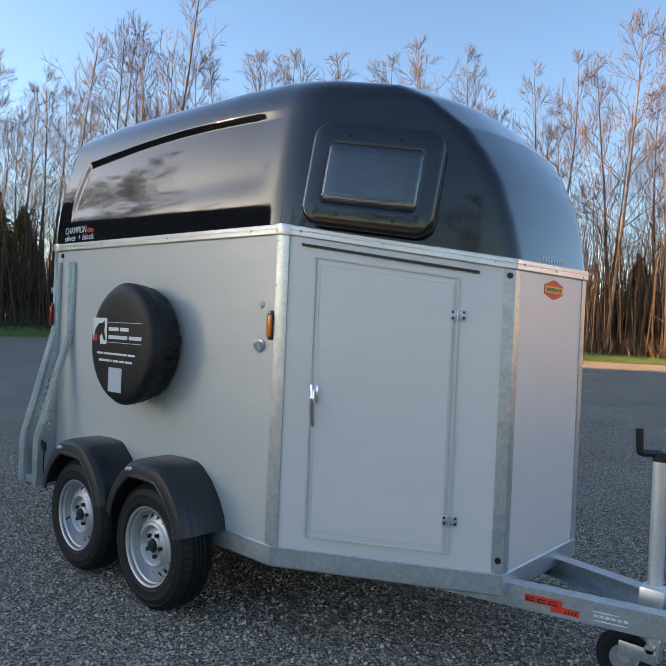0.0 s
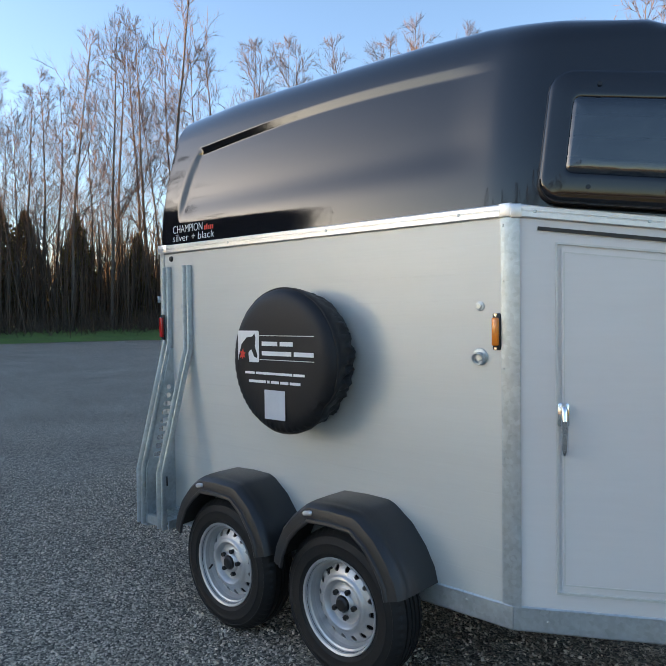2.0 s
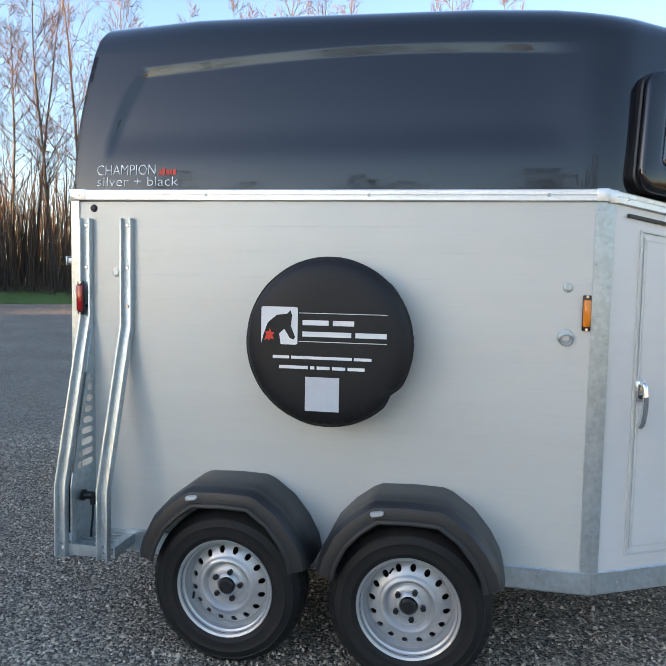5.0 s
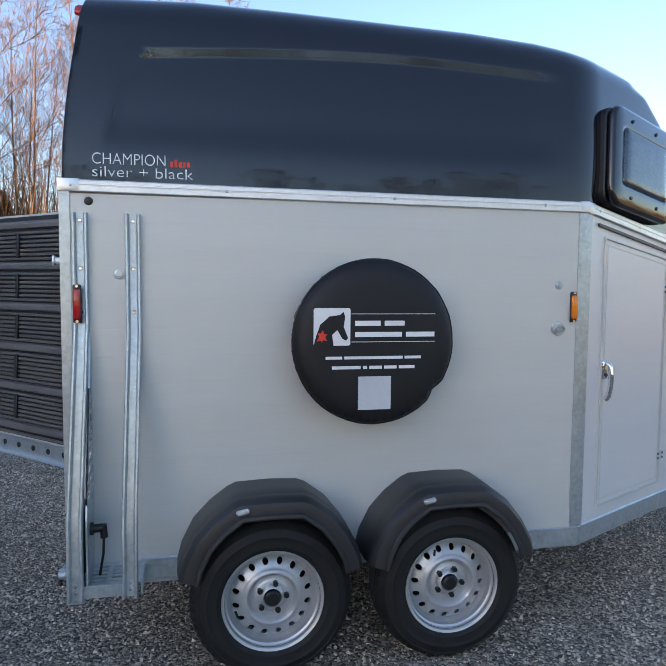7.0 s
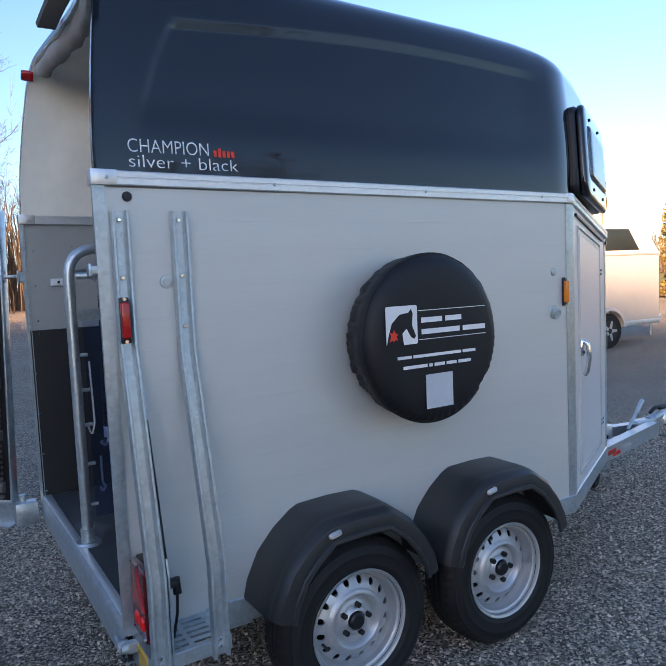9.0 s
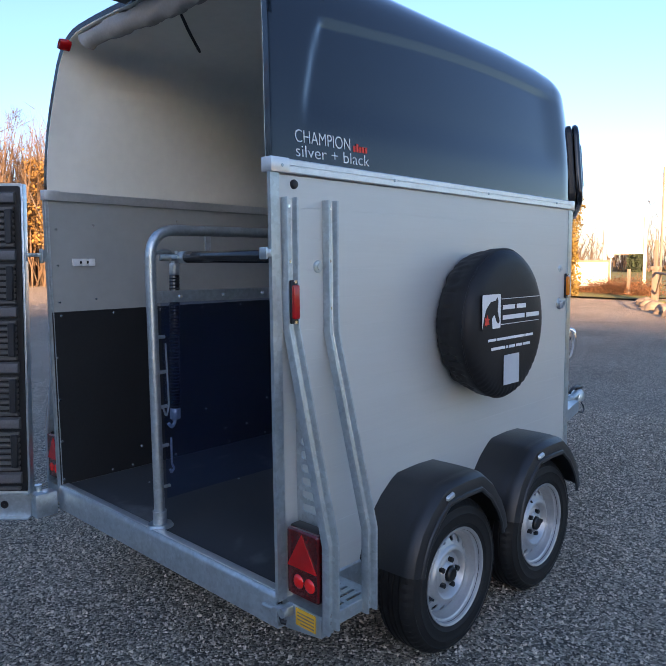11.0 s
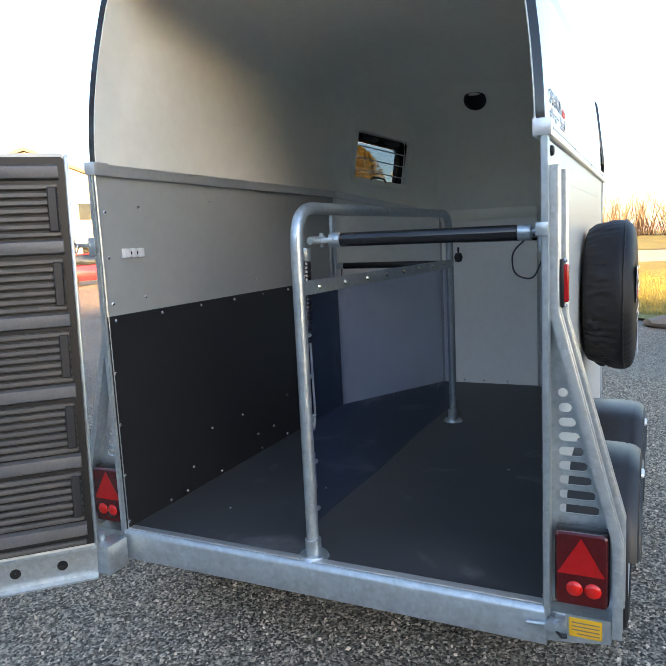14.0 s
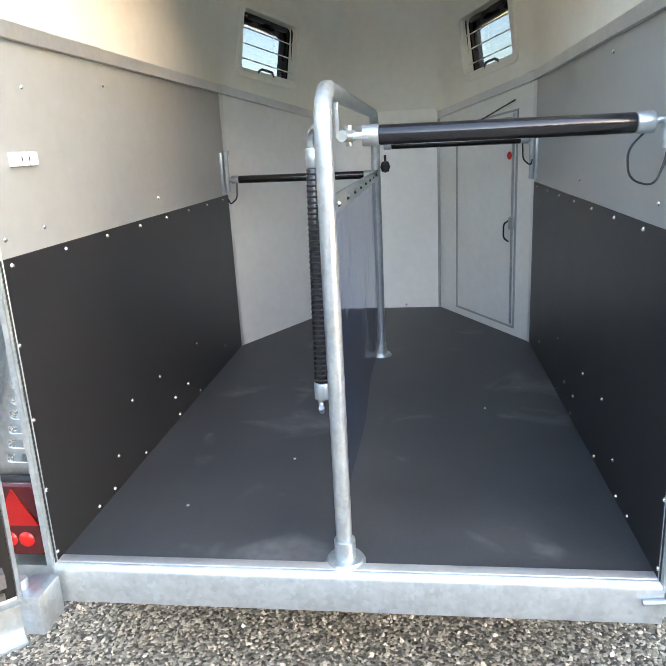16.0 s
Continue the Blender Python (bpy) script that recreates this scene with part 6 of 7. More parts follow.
for k in range(8):
    a = radians(90 + 22 * (k + rng.uniform(-0.45, 0.45)) / 8)
    r = float(rng.uniform(50, 60))
    plant(int(rng.choice([0, 1, 3])), r * math.cos(a), r * math.sin(a), float(rng.uniform(1.1, 1.35)))
plant(2, -13.0, 46.5, 1.55)
# the far hedge of trees beyond the field
for k in range(11):
    y = -58 + 11.0 * k + float(rng.uniform(-1.5, 1.5))
    x = float(rng.uniform(84, 100))
    plant(int(rng.choice([2, 4, 2])), x, y, float(rng.uniform(0.5, 0.72)))
# trees behind the lot, out of view, that break up the low sun
for k in range(14):
    a = radians(200 + 17.5 * (k + rng.uniform(-0.4, 0.4)) / 14)
    r = float(rng.uniform(50, 62))
    plant(int(rng.choice([2, 0, 4])), r * math.cos(a), r * math.sin(a), float(rng.uniform(1.0, 1.3)))
for k in range(9):
    a = radians(200 + 16 * (k + rng.uniform(-0.3, 0.3)) / 9)
    r = float(rng.uniform(30, 40))
    plant(int(rng.choice([2, 0, 4])), r * math.cos(a), r * math.sin(a), float(rng.uniform(0.7, 0.95)))
# lone trees beyond the open side of the lot
for k in range(9):
    a = radians(264 + 38 * (k + rng.uniform(-0.4, 0.4)) / 9)
    r = float(rng.uniform(44, 52))
    plant(int(rng.choice([2, 4])), r * math.cos(a), r * math.sin(a), float(rng.uniform(0.7, 0.95)))
for k in range(9):
    a = radians(246 + 62 * (k + rng.uniform(-0.4, 0.4)) / 9)
    r = float(rng.uniform(48, 62))
    plant(int(rng.choice([2, 2, 4])), r * math.cos(a), r * math.sin(a), float(rng.uniform(0.85, 1.2)))
for t in KINDS:
    for o in list(t.children):
        bpy.data.objects.remove(o)
    bpy.data.objects.remove(t)


def thicket(name, spots, height, mat, label, per=26, lean=0.12, thin=0.6, least=0.35):
    """Dense thin saplings and brush, as one sheet of sticks."""
    segs, twigs = [], []
    for x, y in spots:
        for _ in range(per):
            bx, by = x + rng.normal(0, 1.3), y + rng.normal(0, 1.3)
            h = height * rng.uniform(least, 1.0)
            p = np.array([bx, by, rise(bx, by) - 0.05])
            d = np.array([rng.normal(0, lean), rng.normal(0, lean), 1.0])
            d2 = d + np.array([rng.normal(0, 0.12), rng.normal(0, 0.12), 0.0])
            r = (0.008 + 0.006 * h) * thin
            m = p + d * h * 0.55
            q = m + d2 * h * 0.45
            segs.append((p, m, r, r * 0.7))
            twigs.append((m, q, r * 0.7))
            for _ in range(4):
                s = rng.uniform(0.2, 0.95)
                o = p + d * h * s if s < 0.55 else m + d2 * h * (s - 0.55)
                w = np.array([rng.normal(0, 0.5), rng.normal(0, 0.5), rng.uniform(0.25, 0.8)])
                twigs.append((o, o + w * h * 0.24 * (1.1 - s * 0.6), r * 0.4))
    ob = pieces(name, *sticks(segs, 3, twigs), mat)
    return tagged(ob, label, "brush", kind="stuff")


spots = []
for k in range(150):
    a = radians(86 + 78 * k / 150)
    for r in (51, 58, 67):
        rr = r + rng.uniform(-2, 3)
        spots.append((rr * math.cos(a), rr * math.sin(a)))
thicket("underbrush", spots, 12.0, "brush", "dense brown brush and saplings under the trees", 12, 0.07, 0.72)
deep = []
for k in range(105):
    a = radians(88 + 76 * k / 105)
    for r in (74, 82):
        rr = r + rng.uniform(-3, 3)
        deep.append((rr * math.cos(a), rr * math.sin(a)))
thicket("underbrush", deep, 11.0, "brush", "dark stems deep in the wood", 9, 0.045, 1.2)
low = []
for k in range(170):
    a = radians(86 + 78 * k / 170)
    rr = 48.5 + rng.uniform(-0.6, 1.5)
    low.append((rr * math.cos(a), rr * math.sin(a)))
thicket("underbrush", low, 1.9, "brush", "low tangled brush along the edge of the wood", 24, 0.5, 1.2)
# unseen screen of brush, its height set to shade the trailer below the hood
back = []
for k in range(300):
    a = radians(190 + 34.5 * k / 300)
    rr = 54 + rng.uniform(0, 4)
    back.append((rr * math.cos(a), rr * math.sin(a)))
thicket("underbrush", back, 16.4, "brush", "unseen brown brush added to screen the low sun", 26, 0.03, 1.1, 0.94)
# saplings added out of view to keep low sun off the ground by the wood
back = []
for k in range(64):
    a = radians(165 + 25 * k / 64)
    rr = 55 + rng.uniform(0, 5)
    back.append((rr * math.cos(a), rr * math.sin(a)))
thicket("underbrush", back, 13.0, "brush", "unseen brown saplings added to shade the ground", 16, 0.035, 1.05, 0.88)
back = []
for k in range(150):
    a = radians(225 + 105 * k / 150)
    rr = 60 + rng.uniform(0, 12)
    back.append((rr * math.cos(a), rr * math.sin(a)))
thicket("underbrush", back, 5.0, "brush", "low unseen brown brush added to screen the low sun", 14, 0.3, 1.5)
side = []
for k in range(60):
    a = radians(56 + 32 * k / 60)
    rr = 56 + rng.uniform(0, 9)
    side.append((rr * math.cos(a), rr * math.sin(a)))
thicket("underbrush", side, 11.0, "far_brush", "golden brown brush beside the road", 24, 0.1, 1.1)
side = []
for k in range(26):
    a = radians(64 + 12 * k / 26)
    rr = 56 + rng.uniform(0, 9)
    side.append((rr * math.cos(a), rr * math.sin(a)))
thicket("underbrush", side, 14.5, "far_brush", "tall golden saplings beside the road", 40, 0.15, 0.85, 0.5)
far = [(float(rng.uniform(82, 100)), -60 + 140 * k / 150) for k in range(150)]
thicket("underbrush", far, 8.0, "far_brush", "golden brown brush beyond the field", 20, 0.3, 1.1)


def leafy(name, spots, mat, parent=None, size=0.12, seed=3):
    """Many small leaf clumps: crossed quads at the given (place, radius) spots."""
    r2 = np.random.default_rng(seed)
    n = len(spots)
    P = np.array(spots)
    verts, faces = [], []
    a = r2.normal(size=(n, 3))
    a /= np.linalg.norm(a, axis=1)[:, None]
    b = np.cross(a, r2.normal(size=(n, 3)))
    b /= np.linalg.norm(b, axis=1)[:, None]
    s = size * r2.uniform(0.5, 1.3, size=(n, 1))
    quad = np.stack([P - a * s, P + b * s * 0.5, P + a * s, P - b * s * 0.5], 1).reshape(-1, 3)
    faces = (np.arange(n)[:, None] * 4 + np.arange(4)).tolist()
    return pieces(name, quad.tolist(), faces, mat, parent)


def cone_crown(height, radius, n, seed, bumps=3, top=1.0):
    r2 = np.random.default_rng(seed)
    out = []
    while len(out) < n:
        z = r2.uniform(0.02, 1) ** 1.0
        a = r2.uniform(0, 2 * math.pi)
        lim = radius * (1 - z ** (2.2 * top)) ** 0.8 * (0.82 + 0.18 * math.sin(a * bumps + z * 9) + 0.1 * math.sin(a * 7 + z * 23))
        r = lim * math.sqrt(r2.uniform(0.35, 1))
        out.append((r * math.cos(a), r * math.sin(a), z * height))
    return out


for x, y, h, r, sd in ((26.6, 13.1, 5.3, 1.15, 1), (26.4, 11.7, 5.6, 1.05, 2), (27.8, 14.6, 4.8, 1.1, 3)):
    c = empty("cedar", (x, y, GZ), "golden sunlit evergreen cedar", "tree", "cedars by the verge")
    pieces("trunk", *sticks([(np.zeros(3), np.array([0, 0, h * 0.8]), 0.12, 0.03)], 8), "bark", c)
    leafy("crown", cone_crown(h, r, 14000, sd, 4, 4.0), "cedar", c, 0.075, sd)
for x, y, h in ((86, 21.5, 6.0), (84, 29, 5.0)):
    c = empty("spruce", (x, y, GZ), "dark green spruce beyond the field", "tree", "far spruces")
    pieces("trunk", *sticks([(np.zeros(3), np.array([0, 0, h * 0.9]), 0.15, 0.03)], 8), "bark", c)
    leafy("crown", [(px * (1 - pz / h) ** 0.4, py * (1 - pz / h) ** 0.4, pz) for px, py, pz in cone_crown(h, h * 0.24, 2500, 7)], "spruce", c, 0.04 * h + 0.1, 9)
for k, (az, r, h) in enumerate(((161, 52, 8.0), (159, 55, 9.5), (157, 58, 9.0), (153, 55, 8.5), (148, 55, 7.0), (141, 57, 8.0), (110, 56, 9.0), (104, 58, 7.5))):
    a = radians(az)
    c = empty("pine", (r * math.cos(a), r * math.sin(a), rise(r * math.cos(a), r * math.sin(a))), "olive evergreen among the bare trees", "tree", "evergreens in the wood")
    pieces("trunk", *sticks([(np.zeros(3), np.array([0, 0, h * 0.9]), 0.13, 0.03)], 8), "bark", c)
    leafy("crown", [(px * (1.05 - pz / h) ** 0.3 + 0.3 * noise.noise((px, pz, k)), py * (1.05 - pz / h) ** 0.3 + 0.3 * noise.noise((py, pz, k + 5)), pz + 0.6 + 0.3 * noise.noise((px * 2, py * 2, pz))) for px, py, pz in cone_crown(h, h * 0.28, 3500, 20 + k, 5)], "pine", c, 0.24, 30 + k)
for k, (az, r, h) in enumerate(((59.5, 57, 11.5), (56.6, 60, 8.5), (63.5, 58, 9.5), (67.5, 56, 10.5), (71.5, 59, 9.0))):
    a = radians(az)
    x, y = r * math.cos(a), r * math.sin(a)
    c = empty("oak", (x, y, rise(x, y)), "rounded tree with golden autumn leaves", "tree", "golden trees beside the road")
    pieces("trunk", *sticks([(np.zeros(3), np.array([0, 0, h * 0.45]), 0.2, 0.13)] + [(np.array([0, 0, h * (0.25 + 0.05 * q)]), np.array([h * 0.17 * math.cos(2.4 * q), h * 0.17 * math.sin(2.4 * q), h * (0.6 + 0.06 * q)]), 0.09, 0.02) for q in range(5)], 8), "bark", c)
    clumps = []
    for q in range(34):
        t, u, v = rng.uniform(0, 6.28), rng.uniform(0.3, 1.0), rng.uniform(-0.9, 1.0)
        w = 0.25 * h * u * math.sqrt(1 - 0.8 * v * v)
        clumps.append((w * math.cos(t), w * math.sin(t), h * (0.6 + 0.34 * v), rng.uniform(0.4, 0.85)))
    leaves = []
    for q in range(2600):
        cx, cy, cz, cr = clumps[q % 34]
        d = rng.normal(0, 0.55, 3) * cr
        leaves.append((cx + d[0], cy + d[1], max(cz + d[2], 0.5)))
    leafy("crown", leaves, "oak_leaf", c, 0.15, 60 + k)
hs = []
for k in range(13000):
    s = rng.uniform(0, 1)
    x, y = 28.4 + 3.2 * s + rng.normal(0, 0.5), 8.4 + 4.6 * s + rng.normal(0, 0.4)
    hs.append((x, y, abs(rng.normal(0, 0.3)) + 0.05))
tagged(leafy("bush_row", hs, "hedge", None, 0.04, 4), "low russet ornamental shrubs along the verge", "shrubs", kind="stuff")


# ---- stones, gate, posts, signs ----
def stone(x, y, sx, sy, sz, seed):
    r2 = random.Random(seed)
    bm = bmesh.new()
    bmesh.ops.create_icosphere(bm, subdivisions=3, radius=1)
    for v in bm.verts:
        n = noise.noise(v.co * 1.3 + Vector((seed * 7.1, 0, 0))) * 0.35 + noise.noise(v.co * 3.5 + Vector((0, seed * 3.3, 0))) * 0.12
        v.co *= 1 + n
        v.co = Vector((v.co.x * sx, v.co.y * sy, max(-0.2, v.co.z) * sz))
    moved(bm, Matrix.Translation((x, y, sz * 0.1)) @ Matrix.Rotation(r2.uniform(0, 6.28), 4, "Z"))
    return tagged(part("boulder", bm, "stone"), "rounded tan field stone at the lawn's edge", "stone", "row of stones")


EDGE = [(7.2, -2.9), (8.5, -1.55), (9.6, -0.6), (10.9, 0.35), (12.2, 1.15), (13.3, 1.85), (14.3, 2.4), (15.3, 2.95), (16.3, 3.4), (17.0, 3.75), (18.2, 4.3), (19.5, 5.0), (20.8, 5.7), (22.2, 6.4), (23.6, 7.0)]
for k, (x, y) in enumerate(EDGE):
    random.seed(k)
    stone(x, y, random.uniform(0.3, 0.5), random.uniform(0.22, 0.34), random.uniform(0.15, 0.25), k + 1)
gate = empty("gate", (17.6, 3.8, GZ), "dark weathered timber barrier on posts", "gate")
gp = lambda name, bm: part(name, bm, "wood", gate)
gp("post", box(-0.04, -0.04, 0, 0.04, 0.04, 1.15, 0.01))
gp("post", moved(box(-0.1, -0.1, 0, 0.1, 0.1, 1.26, 0.015), Matrix.Translation((6.4, 3.0, 0))))
gp("post_cap", moved(box(-0.14, -0.14, 1.22, 0.14, 0.14, 1.36, 0.02), Matrix.Translation((6.4, 3.0, 0))))
gp("rail", rod((-0.2, -0.1, 1.1), (6.4, 3.0, 1.12), 0.045, 8))
gp("brace", rod((6.2, 2.9, 0.4), (5.1, 2.39, 1.1), 0.035, 8))
for x, y, h in ((24.6, 7.0, 2.3), (28.5, 9.4, 1.2)):
    p = box(-0.06, -0.06, 0, 0.06, 0.06, h, 0.01)
    tagged(part("fence_post", moved(p, Matrix.Translation((x, y, GZ))), "wood"), "dark weathered fence post by the verge", "post", "fence posts")
sb = empty("notice_board", (30.5, 12.4, GZ), "white notice board with plain dark lines", "sign")
to_cam = Matrix.Rotation(radians(112), 4, "Z")
part("panel", moved(box(-1.25, -0.04, 0.35, 1.25, 0.04, 1.5, 0.01), to_cam), "board", sb)
part("frame", moved(join(box(-1.3, -0.06, 1.5, 1.3, 0.06, 1.6), box(-1.3, -0.06, 0.28, 1.3, 0.06, 0.35), box(-1.3, -0.06, 0, -1.2, 0.06, 1.5), box(1.2, -0.06, 0, 1.3, 0.06, 1.5)), to_cam), "wood", sb)
for z in (1.3, 1.05, 0.85, 0.65):
    part("print", moved(box(-1.0, -0.055, z, 0.5, 0.055, z + 0.08), to_cam), "print_grey", sb)
sp = empty("roadside_sign", (41.5, 14.5, GZ), "tall cream roadside sign on two posts", "sign")
part("post", box(-0.08, -1.3, 0, 0.08, -1.14, 4.7, 0.02), "siding", sp)
part("post", box(-0.08, 1.14, 0, 0.08, 1.3, 5.8, 0.02), "siding", sp)
part("panel", prism([(-1.1, 1.95), (1.1, 1.95), (1.1, 4.2), (0.85, 4.65), (0.45, 4.9), (-0.45, 4.9), (-0.85, 4.65), (-1.1, 4.2)], "x", -0.06, 0.06), "siding", sp)
for z in (2.3, 2.9, 3.5):
    part("print", box(-0.075, -0.8, z, -0.062, 0.8, z + 0.22), "board", sp)
for x, y, h in ((45, 13.5, 7.5), (70, 17.5, 8.0), (62, -8, 8.0)):
    p = empty("utility_pole", (x, y, GZ), "pale utility pole by the road", "pole", "utility poles")
    part("pole", rod((0, 0, 0), (0, 0, h), 0.08, 10, 0.055), "wood", p)
part("sign_plate", moved(prism([(-0.25, -0.1), (-0.1, -0.25), (0.1, -0.25), (0.25, -0.1), (0.25, 0.1), (0.1, 0.25), (-0.1, 0.25), (-0.25, 0.1)], "x", -0.01, 0.01), Matrix.Translation((52, 19.5, 2.0))), "board", tagged(part("sign_post", rod((52.02, 19.5, GZ), (52.02, 19.5, 2.3), 0.03, 8), "zinc"), "small pale road sign on a thin post", "sign"))


# ---- house and cars beyond the far side ----
def house():
    h = empty("house", (29.4, 36.1, GZ), "cream gabled house beyond the lot", "house")
    R = Matrix.Rotation(radians(51), 4, "Z")
    part("wall", moved(prism([(-6, 0), (6, 0), (6, 5.6), (0, 8.0), (-6, 5.6)], "x", 0, 9), R), "siding", h, smooth=False)
    part("roof", moved(join(loft([[(x, -6.5, 5.45), (x, 0, 8.05), (x, 6.5, 5.45), (x, 6.5, 5.65), (x, 0, 8.27), (x, -6.5, 5.65)] for x in (-0.4, 9.4)])), R), "roofing", h, smooth=False)
    for k in range(26):
        z = 0.3 + k * 0.2
        part("siding_board", moved(box(-0.012, -6.01, z, 0.0, 6.01, z + 0.185), R), "siding", h)
    for y in (-3.4, 0.0, 3.4):
        for z in (0.9, 3.5):
            w = part("window", moved(box(-0.05, y - 0.55, z, -0.013, y + 0.55, z + 1.3, 0.01), R), "board", h)
            part("pane", moved(box(-0.056, y - 0.45, z + 0.1, -0.051, y + 0.45, z + 1.2), R), "glass", w)


house()


def car(name, x, y, turn, paint, label):
    c = empty(name, (x, y, GZ), label, "car")
    c.rotation_euler = (0, 0, radians(turn))
    low = [(-2.15, 0.35), (-2.2, 0.6), (-2.1, 0.85), (-1.7, 0.95), (1.0, 0.98), (1.9, 0.88), (2.2, 0.7), (2.2, 0.4), (2.0, 0.28), (-2.0, 0.28)]
    b = prism(low, "y", -0.85, 0.85)
    bmesh.ops.bevel(b, geom=b.edges[:], offset=0.05, segments=2, affect="EDGES", profile=0.5)
    part("body", b, paint, c)
    g = prism([(-1.9, 0.95), (-1.3, 1.42), (0.1, 1.46), (1.05, 0.97)], "y", -0.74, 0.74)
    bmesh.ops.bevel(g, geom=g.edges[:], offset=0.06, segments=2, affect="EDGES", profile=0.5)
    part("windows", g, "glass", c)
    part("roof", loft([[(x, y, z) for x, z in ((-1.35, 1.43), (-0.9, 1.49), (0.0, 1.49), (0.2, 1.43))] for y in (-0.68, 0.68)]), paint, c)
    for wx in (-1.35, 1.35):
        for s in (-1, 1):
            w = part("wheel", moved(lathe([(0.2, -0.1), (0.3, -0.1), (0.325, -0.06), (0.325, 0.06), (0.3, 0.1), (0.2, 0.1)], 32, closed=True), Matrix.Translation((wx, s * 0.8, 0.325))), "tyre", c)
            part("rim", moved(lathe([(0.001, -0.08), (0.1, -0.085), (0.2, -0.06), (0.2, 0.06), (0.1, 0.085), (0.001, 0.08)], 24), Matrix.Translation((wx, s * 0.8, 0.325))), "rim", w)
    for s in (-1, 1):
        part("headlight", box(2.05, s * 0.5, 0.6, 2.21, s * 0.75, 0.72, 0.03), "lens", c)
        part("tail_light", box(-2.19, s * 0.55, 0.65, -2.1, s * 0.8, 0.8, 0.02), "red", c)


car("parked_car", 21.5, 22.9, -35, "car_red", "red car parked before the house")
car("parked_car", 20.5, 16.2, -35, "car_dark", "dark blue car parked beyond the trailer")


# ---- second trailer ----
def second_trailer():
    t = empty("horse_trailer", (8.0, 6.15, GZ), "silver-grey horse trailer with pale hood parked beyond", "horse trailer")
    t.rotation_euler = (0, 0, radians(-4))
    body = part("body", box(0, 0, 0.45, 4.1, 1.8, 1.75, 0.04), "trailer_grey", t)
    prof = [(0.0, 1.75), (0.0, 2.2), (0.12, 2.5), (0.5, 2.58), (2.5, 2.6), (3.3, 2.5), (3.8, 2.2), (4.1, 1.75)]
    rings = []
    for y, k in ((0.0, 0.75), (0.05, 0.9), (0.25, 0.98), (0.9, 1.0), (1.55, 0.98), (1.75, 0.9), (1.8, 0.75)):
        rings.append([(x, y, 1.75 + (z - 1.75) * k) for x, z in prof])
    part("hood", loft(rings), "board", t, "pale moulded hood")
    part("window_band", prism([(0.35, 1.82), (3.5, 1.82), (3.2, 2.22), (0.35, 2.25)], "y", -0.012, 0.02), "hood", t, "dark window band")
    for x in (0.9, 1.25):
        part("window_frame", moved(tube([(0, 0, 0.32), (0.12, 0, 0.3), (0.16, 0, 0.08)], 0.014, 6), Matrix.Translation((x, -0.02, 1.87))), "black", t)
    for k in range(5):
        part("stripe", tube([(1.4 + 0.5 * math.cos(a) * (1 - 0.12 * k), -0.008, 1.1 + 0.42 * math.sin(a) * (1 - 0.12 * k)) for a in np.linspace(0.6 + 0.2 * k, 3.0 - 0.3 * k, 12)], 0.008, 5), "black", t)
    part("rail", box(-0.01, -0.015, 1.72, 4.1, 0.0, 1.78, 0.005), "alu", t)
    cov = part("spare_wheel_cover", moved(lathe([(0.001, -0.2), (0.24, -0.2), (0.29, -0.17), (0.3, -0.05), (0.26, 0.0), (0.001, 0.0)], 40), Matrix.Translation((1.0, 0, 1.22))), "vinyl", t, "black spare wheel cover with white print")
    part("print", box(0.82, -0.203, 1.24, 0.95, -0.2, 1.36), "print_white", cov)
    for z, w in ((1.31, 0.2), (1.26, 0.22), (1.17, 0.34)):
        part("print", box(0.98 if z > 1.2 else 0.85, -0.203, z, (0.98 if z > 1.2 else 0.85) + w, -0.2, z + 0.025), "print_white", cov)
    part("print", box(0.95, -0.203, 1.0, 1.07, -0.2, 1.12), "print_grey", cov)
    for x in (1.65, 2.45):
        part("mudguard", moved(loft([[(r * math.cos(a), y, r * math.sin(a)) for r, y in ((0.42, 0.05), (0.42, -0.2), (0.4, -0.22), (0.36, -0.22), (0.36, -0.2), (0.39, 0.05))] for a in np.linspace(0.1, 3.04, 20)]), Matrix.Translation((x, 0, 0.34))), "trailer_grey", t)
        for s in (0, 1):
            w = part("wheel", moved(lathe([(0.2, -0.09), (0.3, -0.09), (0.325, -0.06), (0.325, 0.06), (0.3, 0.09), (0.2, 0.09)], 40, closed=True), Matrix.Translation((x, 1.9 if s else -0.1, 0.325))), "tyre", t)
            part("rim", moved(lathe([(0.2, -0.085), (0.19, -0.05), (0.06, -0.04), (0.05, -0.07), (0.001, -0.07), (0.001, 0.05), (0.2, 0.085)], 30), Matrix.Translation((x, 1.9 if s else -0.1, 0.325))), "black", w)
            if not s:
                for k in range(5):
                    a = 2 * math.pi * k / 5 + 0.3
                    part("spoke", moved(loft([[(-0.035, -0.09, 0.05), (0.035, -0.09, 0.05), (0.035, -0.075, 0.05), (-0.035, -0.075, 0.05)], [(-0.02, -0.085, 0.19), (0.02, -0.085, 0.19), (0.02, -0.07, 0.19), (-0.02, -0.07, 0.19)]]), Matrix.Translation((x, -0.1, 0.325)) @ Matrix.Rotation(a, 4, "Y")), "rim", w)
    part("chassis", box(0, -0.01, 0.36, 4.1, 1.81, 0.46, 0.01), "zinc", t)
    part("drawbar", join(rod((4.0, 0.4, 0.4), (5.3, 0.9, 0.4), 0.05, 8), rod((4.0, 1.4, 0.4), (5.3, 0.9, 0.4), 0.05, 8), rod((5.0, 0.9, 0.0), (5.0, 0.9, 0.9), 0.03, 10)), "zinc", t)


second_trailer()


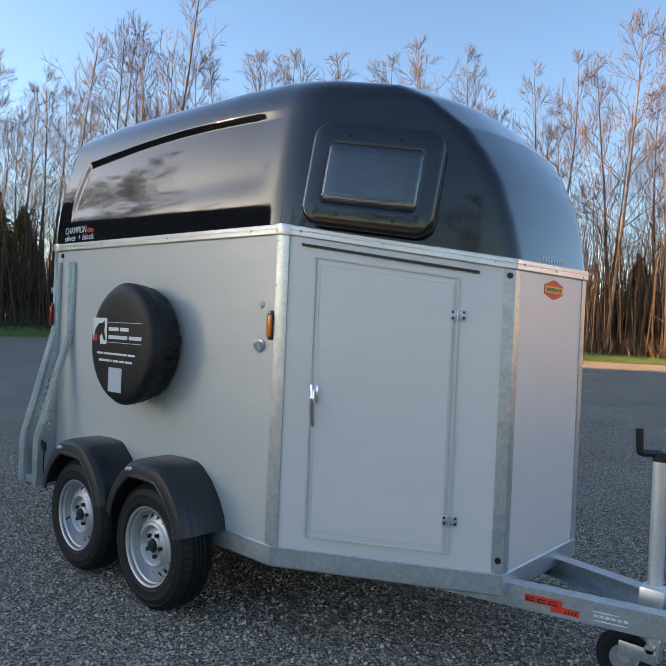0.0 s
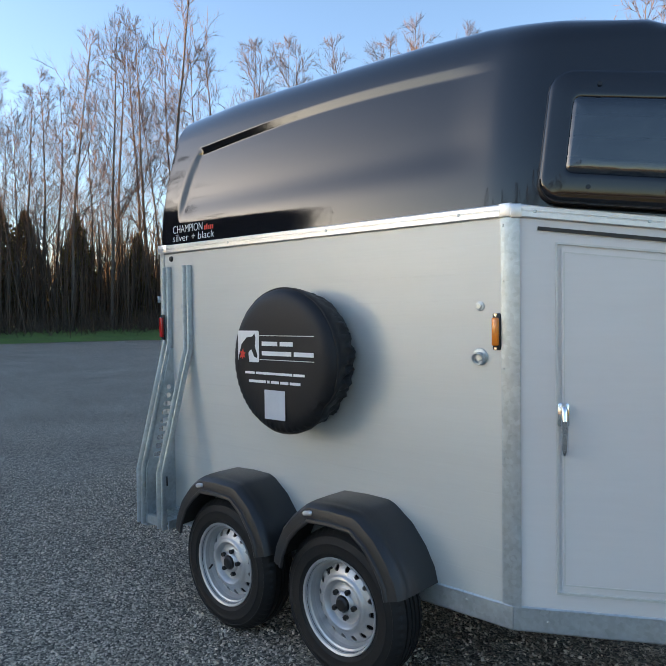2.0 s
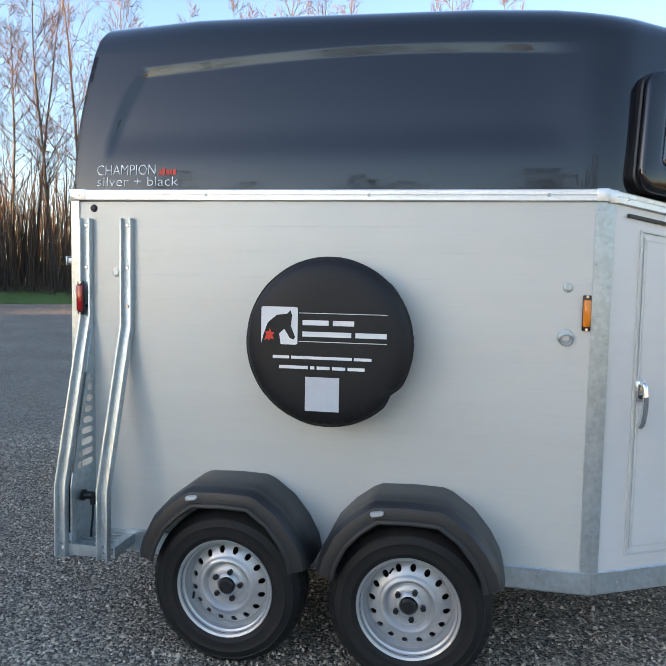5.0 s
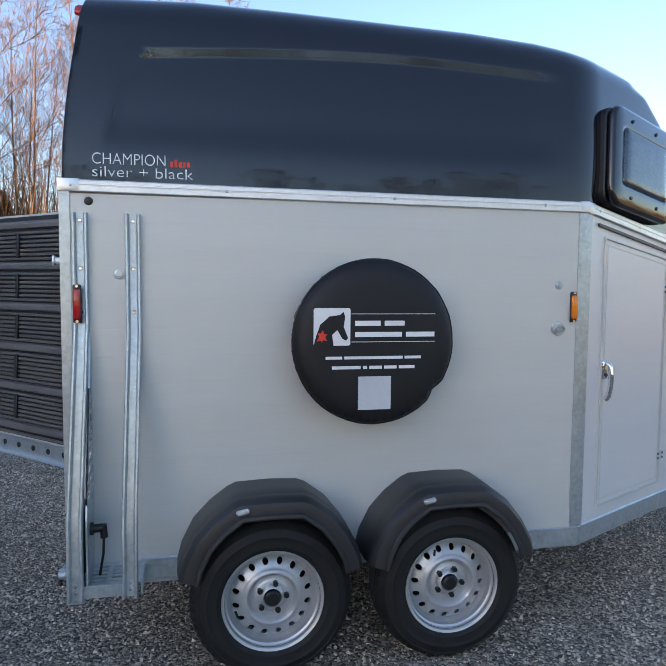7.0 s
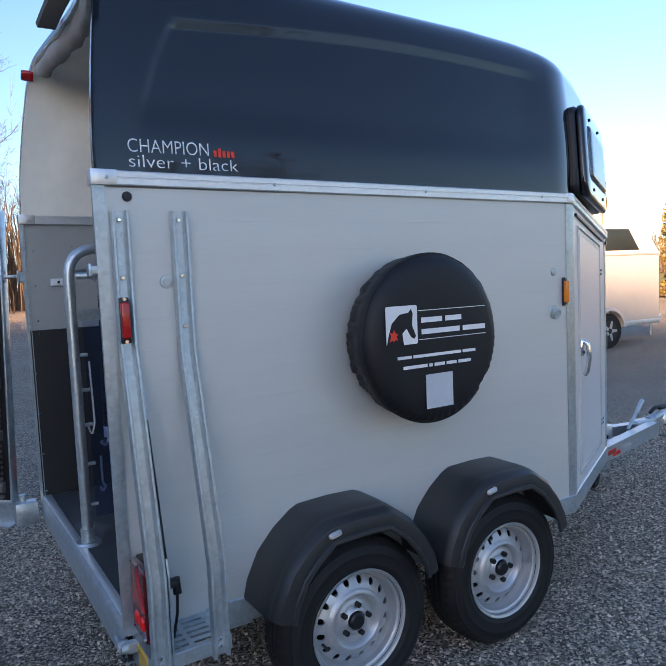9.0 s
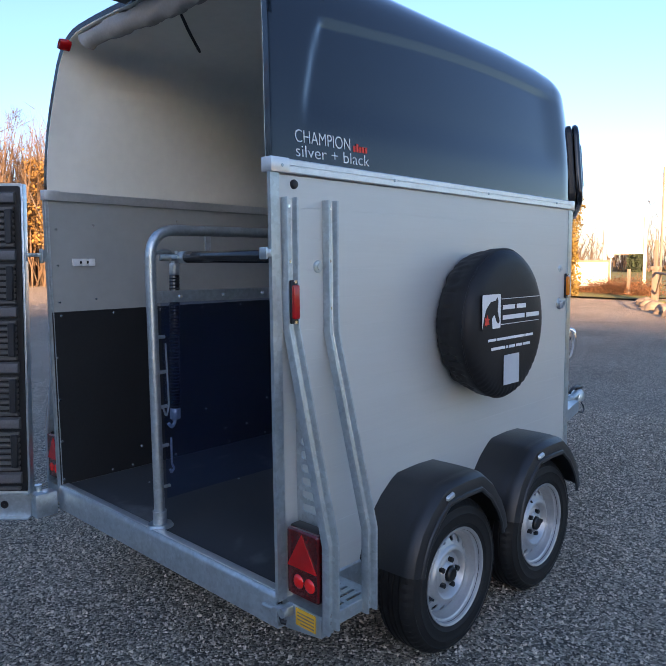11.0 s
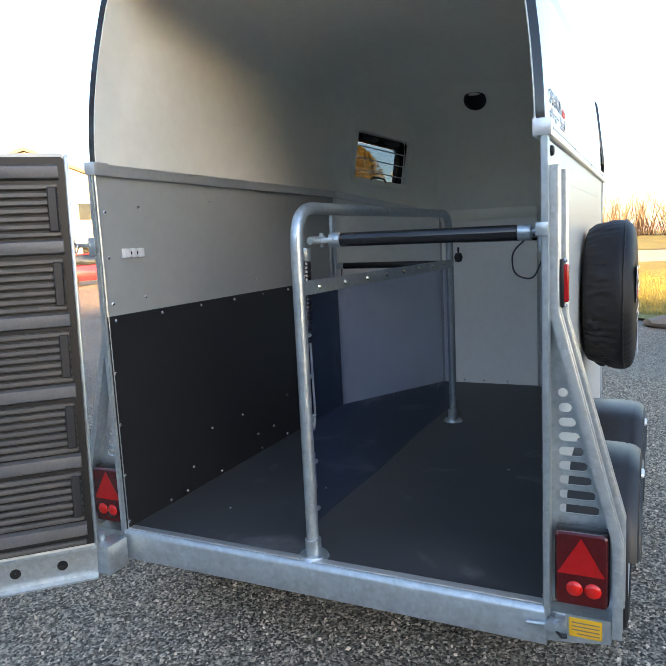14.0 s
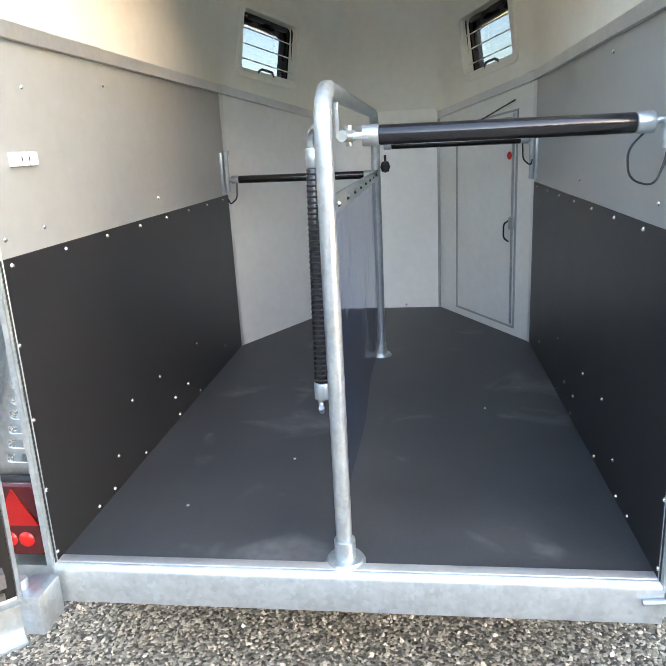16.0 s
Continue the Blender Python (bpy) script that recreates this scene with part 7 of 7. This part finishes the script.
# ---- loose stones of the lot, and blades of grass ----
def pebbles(n, seed):
    """Crushed stones: chips with four sides and a slanting top."""
    r2 = np.random.default_rng(seed)
    x = r2.uniform(-2.6, 5.6, n)
    y = r2.uniform(-2.4, 3.2, n)
    size = r2.gamma(6.0, 0.00105, n).clip(0.003, 0.011)
    base = np.array([[1, 0, 0], [0, 0.8, 0], [-1, 0, 0], [0, -0.8, 0], [0.62, 0.3, 0.62], [-0.2, 0.6, 0.7], [-0.62, -0.25, 0.62], [0.2, -0.55, 0.7]])
    P = base[None] + r2.uniform(-0.24, 0.24, (n, 8, 3))
    P[:, 4:, 2] += (P[:, 4:, 0] * r2.normal(0, 0.45, (n, 1)) + P[:, 4:, 1] * r2.normal(0, 0.45, (n, 1)))
    P *= size[:, None, None] * np.stack([r2.uniform(0.8, 1.35, n), r2.uniform(0.7, 1.05, n), r2.uniform(0.75, 1.4, n)], 1)[:, None, :]
    a = r2.uniform(0, 6.28, n)
    ca, sa = np.cos(a)[:, None], np.sin(a)[:, None]
    P = np.stack([P[:, :, 0] * ca - P[:, :, 1] * sa, P[:, :, 0] * sa + P[:, :, 1] * ca, P[:, :, 2]], 2)
    P += np.stack([x, y, GZ - size * r2.uniform(0.0, 0.35, n)], 1)[:, None]
    quads = np.array([[0, 1, 5, 4], [1, 2, 6, 5], [2, 3, 7, 6], [3, 0, 4, 7], [4, 5, 6, 7]])
    F = (np.arange(n)[:, None, None] * 8 + quads[None]).reshape(-1, 4)
    ob = pieces("gravel_stones", P.reshape(-1, 3).tolist(), F.tolist(), "pebble")
    return tagged(ob, "loose grey crushed stones of many shades", "gravel", kind="stuff")


pebbles(91000, 4)


def blades(spots, size, seed):
    r2 = np.random.default_rng(seed)
    P = np.array(spots)
    n = len(P)
    a = r2.uniform(0, 6.28, n)
    w = size * 0.12
    d = np.stack([np.cos(a), np.sin(a), 0 * a], 1)
    tip = P + np.stack([r2.normal(0, 0.3, n), r2.normal(0, 0.3, n), r2.uniform(0.6, 1.3, n)], 1) * size
    V = np.stack([P - d * w, P + d * w, tip], 1).reshape(-1, 3)
    F = (np.arange(n)[:, None] * 3 + np.arange(3)).tolist()
    return tagged(pieces("grass_blades", V.tolist(), F, "blade"), "short grass blades at the lawn's edge", "grass", kind="stuff")


sp2 = []
r3 = np.random.default_rng(8)
for _ in range(60000):
    s, o = r3.uniform(0, 1), abs(r3.normal(0, 4.0))
    i = min(int(s * (len(EDGE) - 1)), len(EDGE) - 2)
    f = s * (len(EDGE) - 1) - i
    x, y = EDGE[i][0] * (1 - f) + EDGE[i + 1][0] * f, EDGE[i][1] * (1 - f) + EDGE[i + 1][1] * f
    sp2.append((x + 0.5 * o + 0.25, y - 0.86 * o - 0.2, 0.02))
blades(sp2, 0.06, 5)
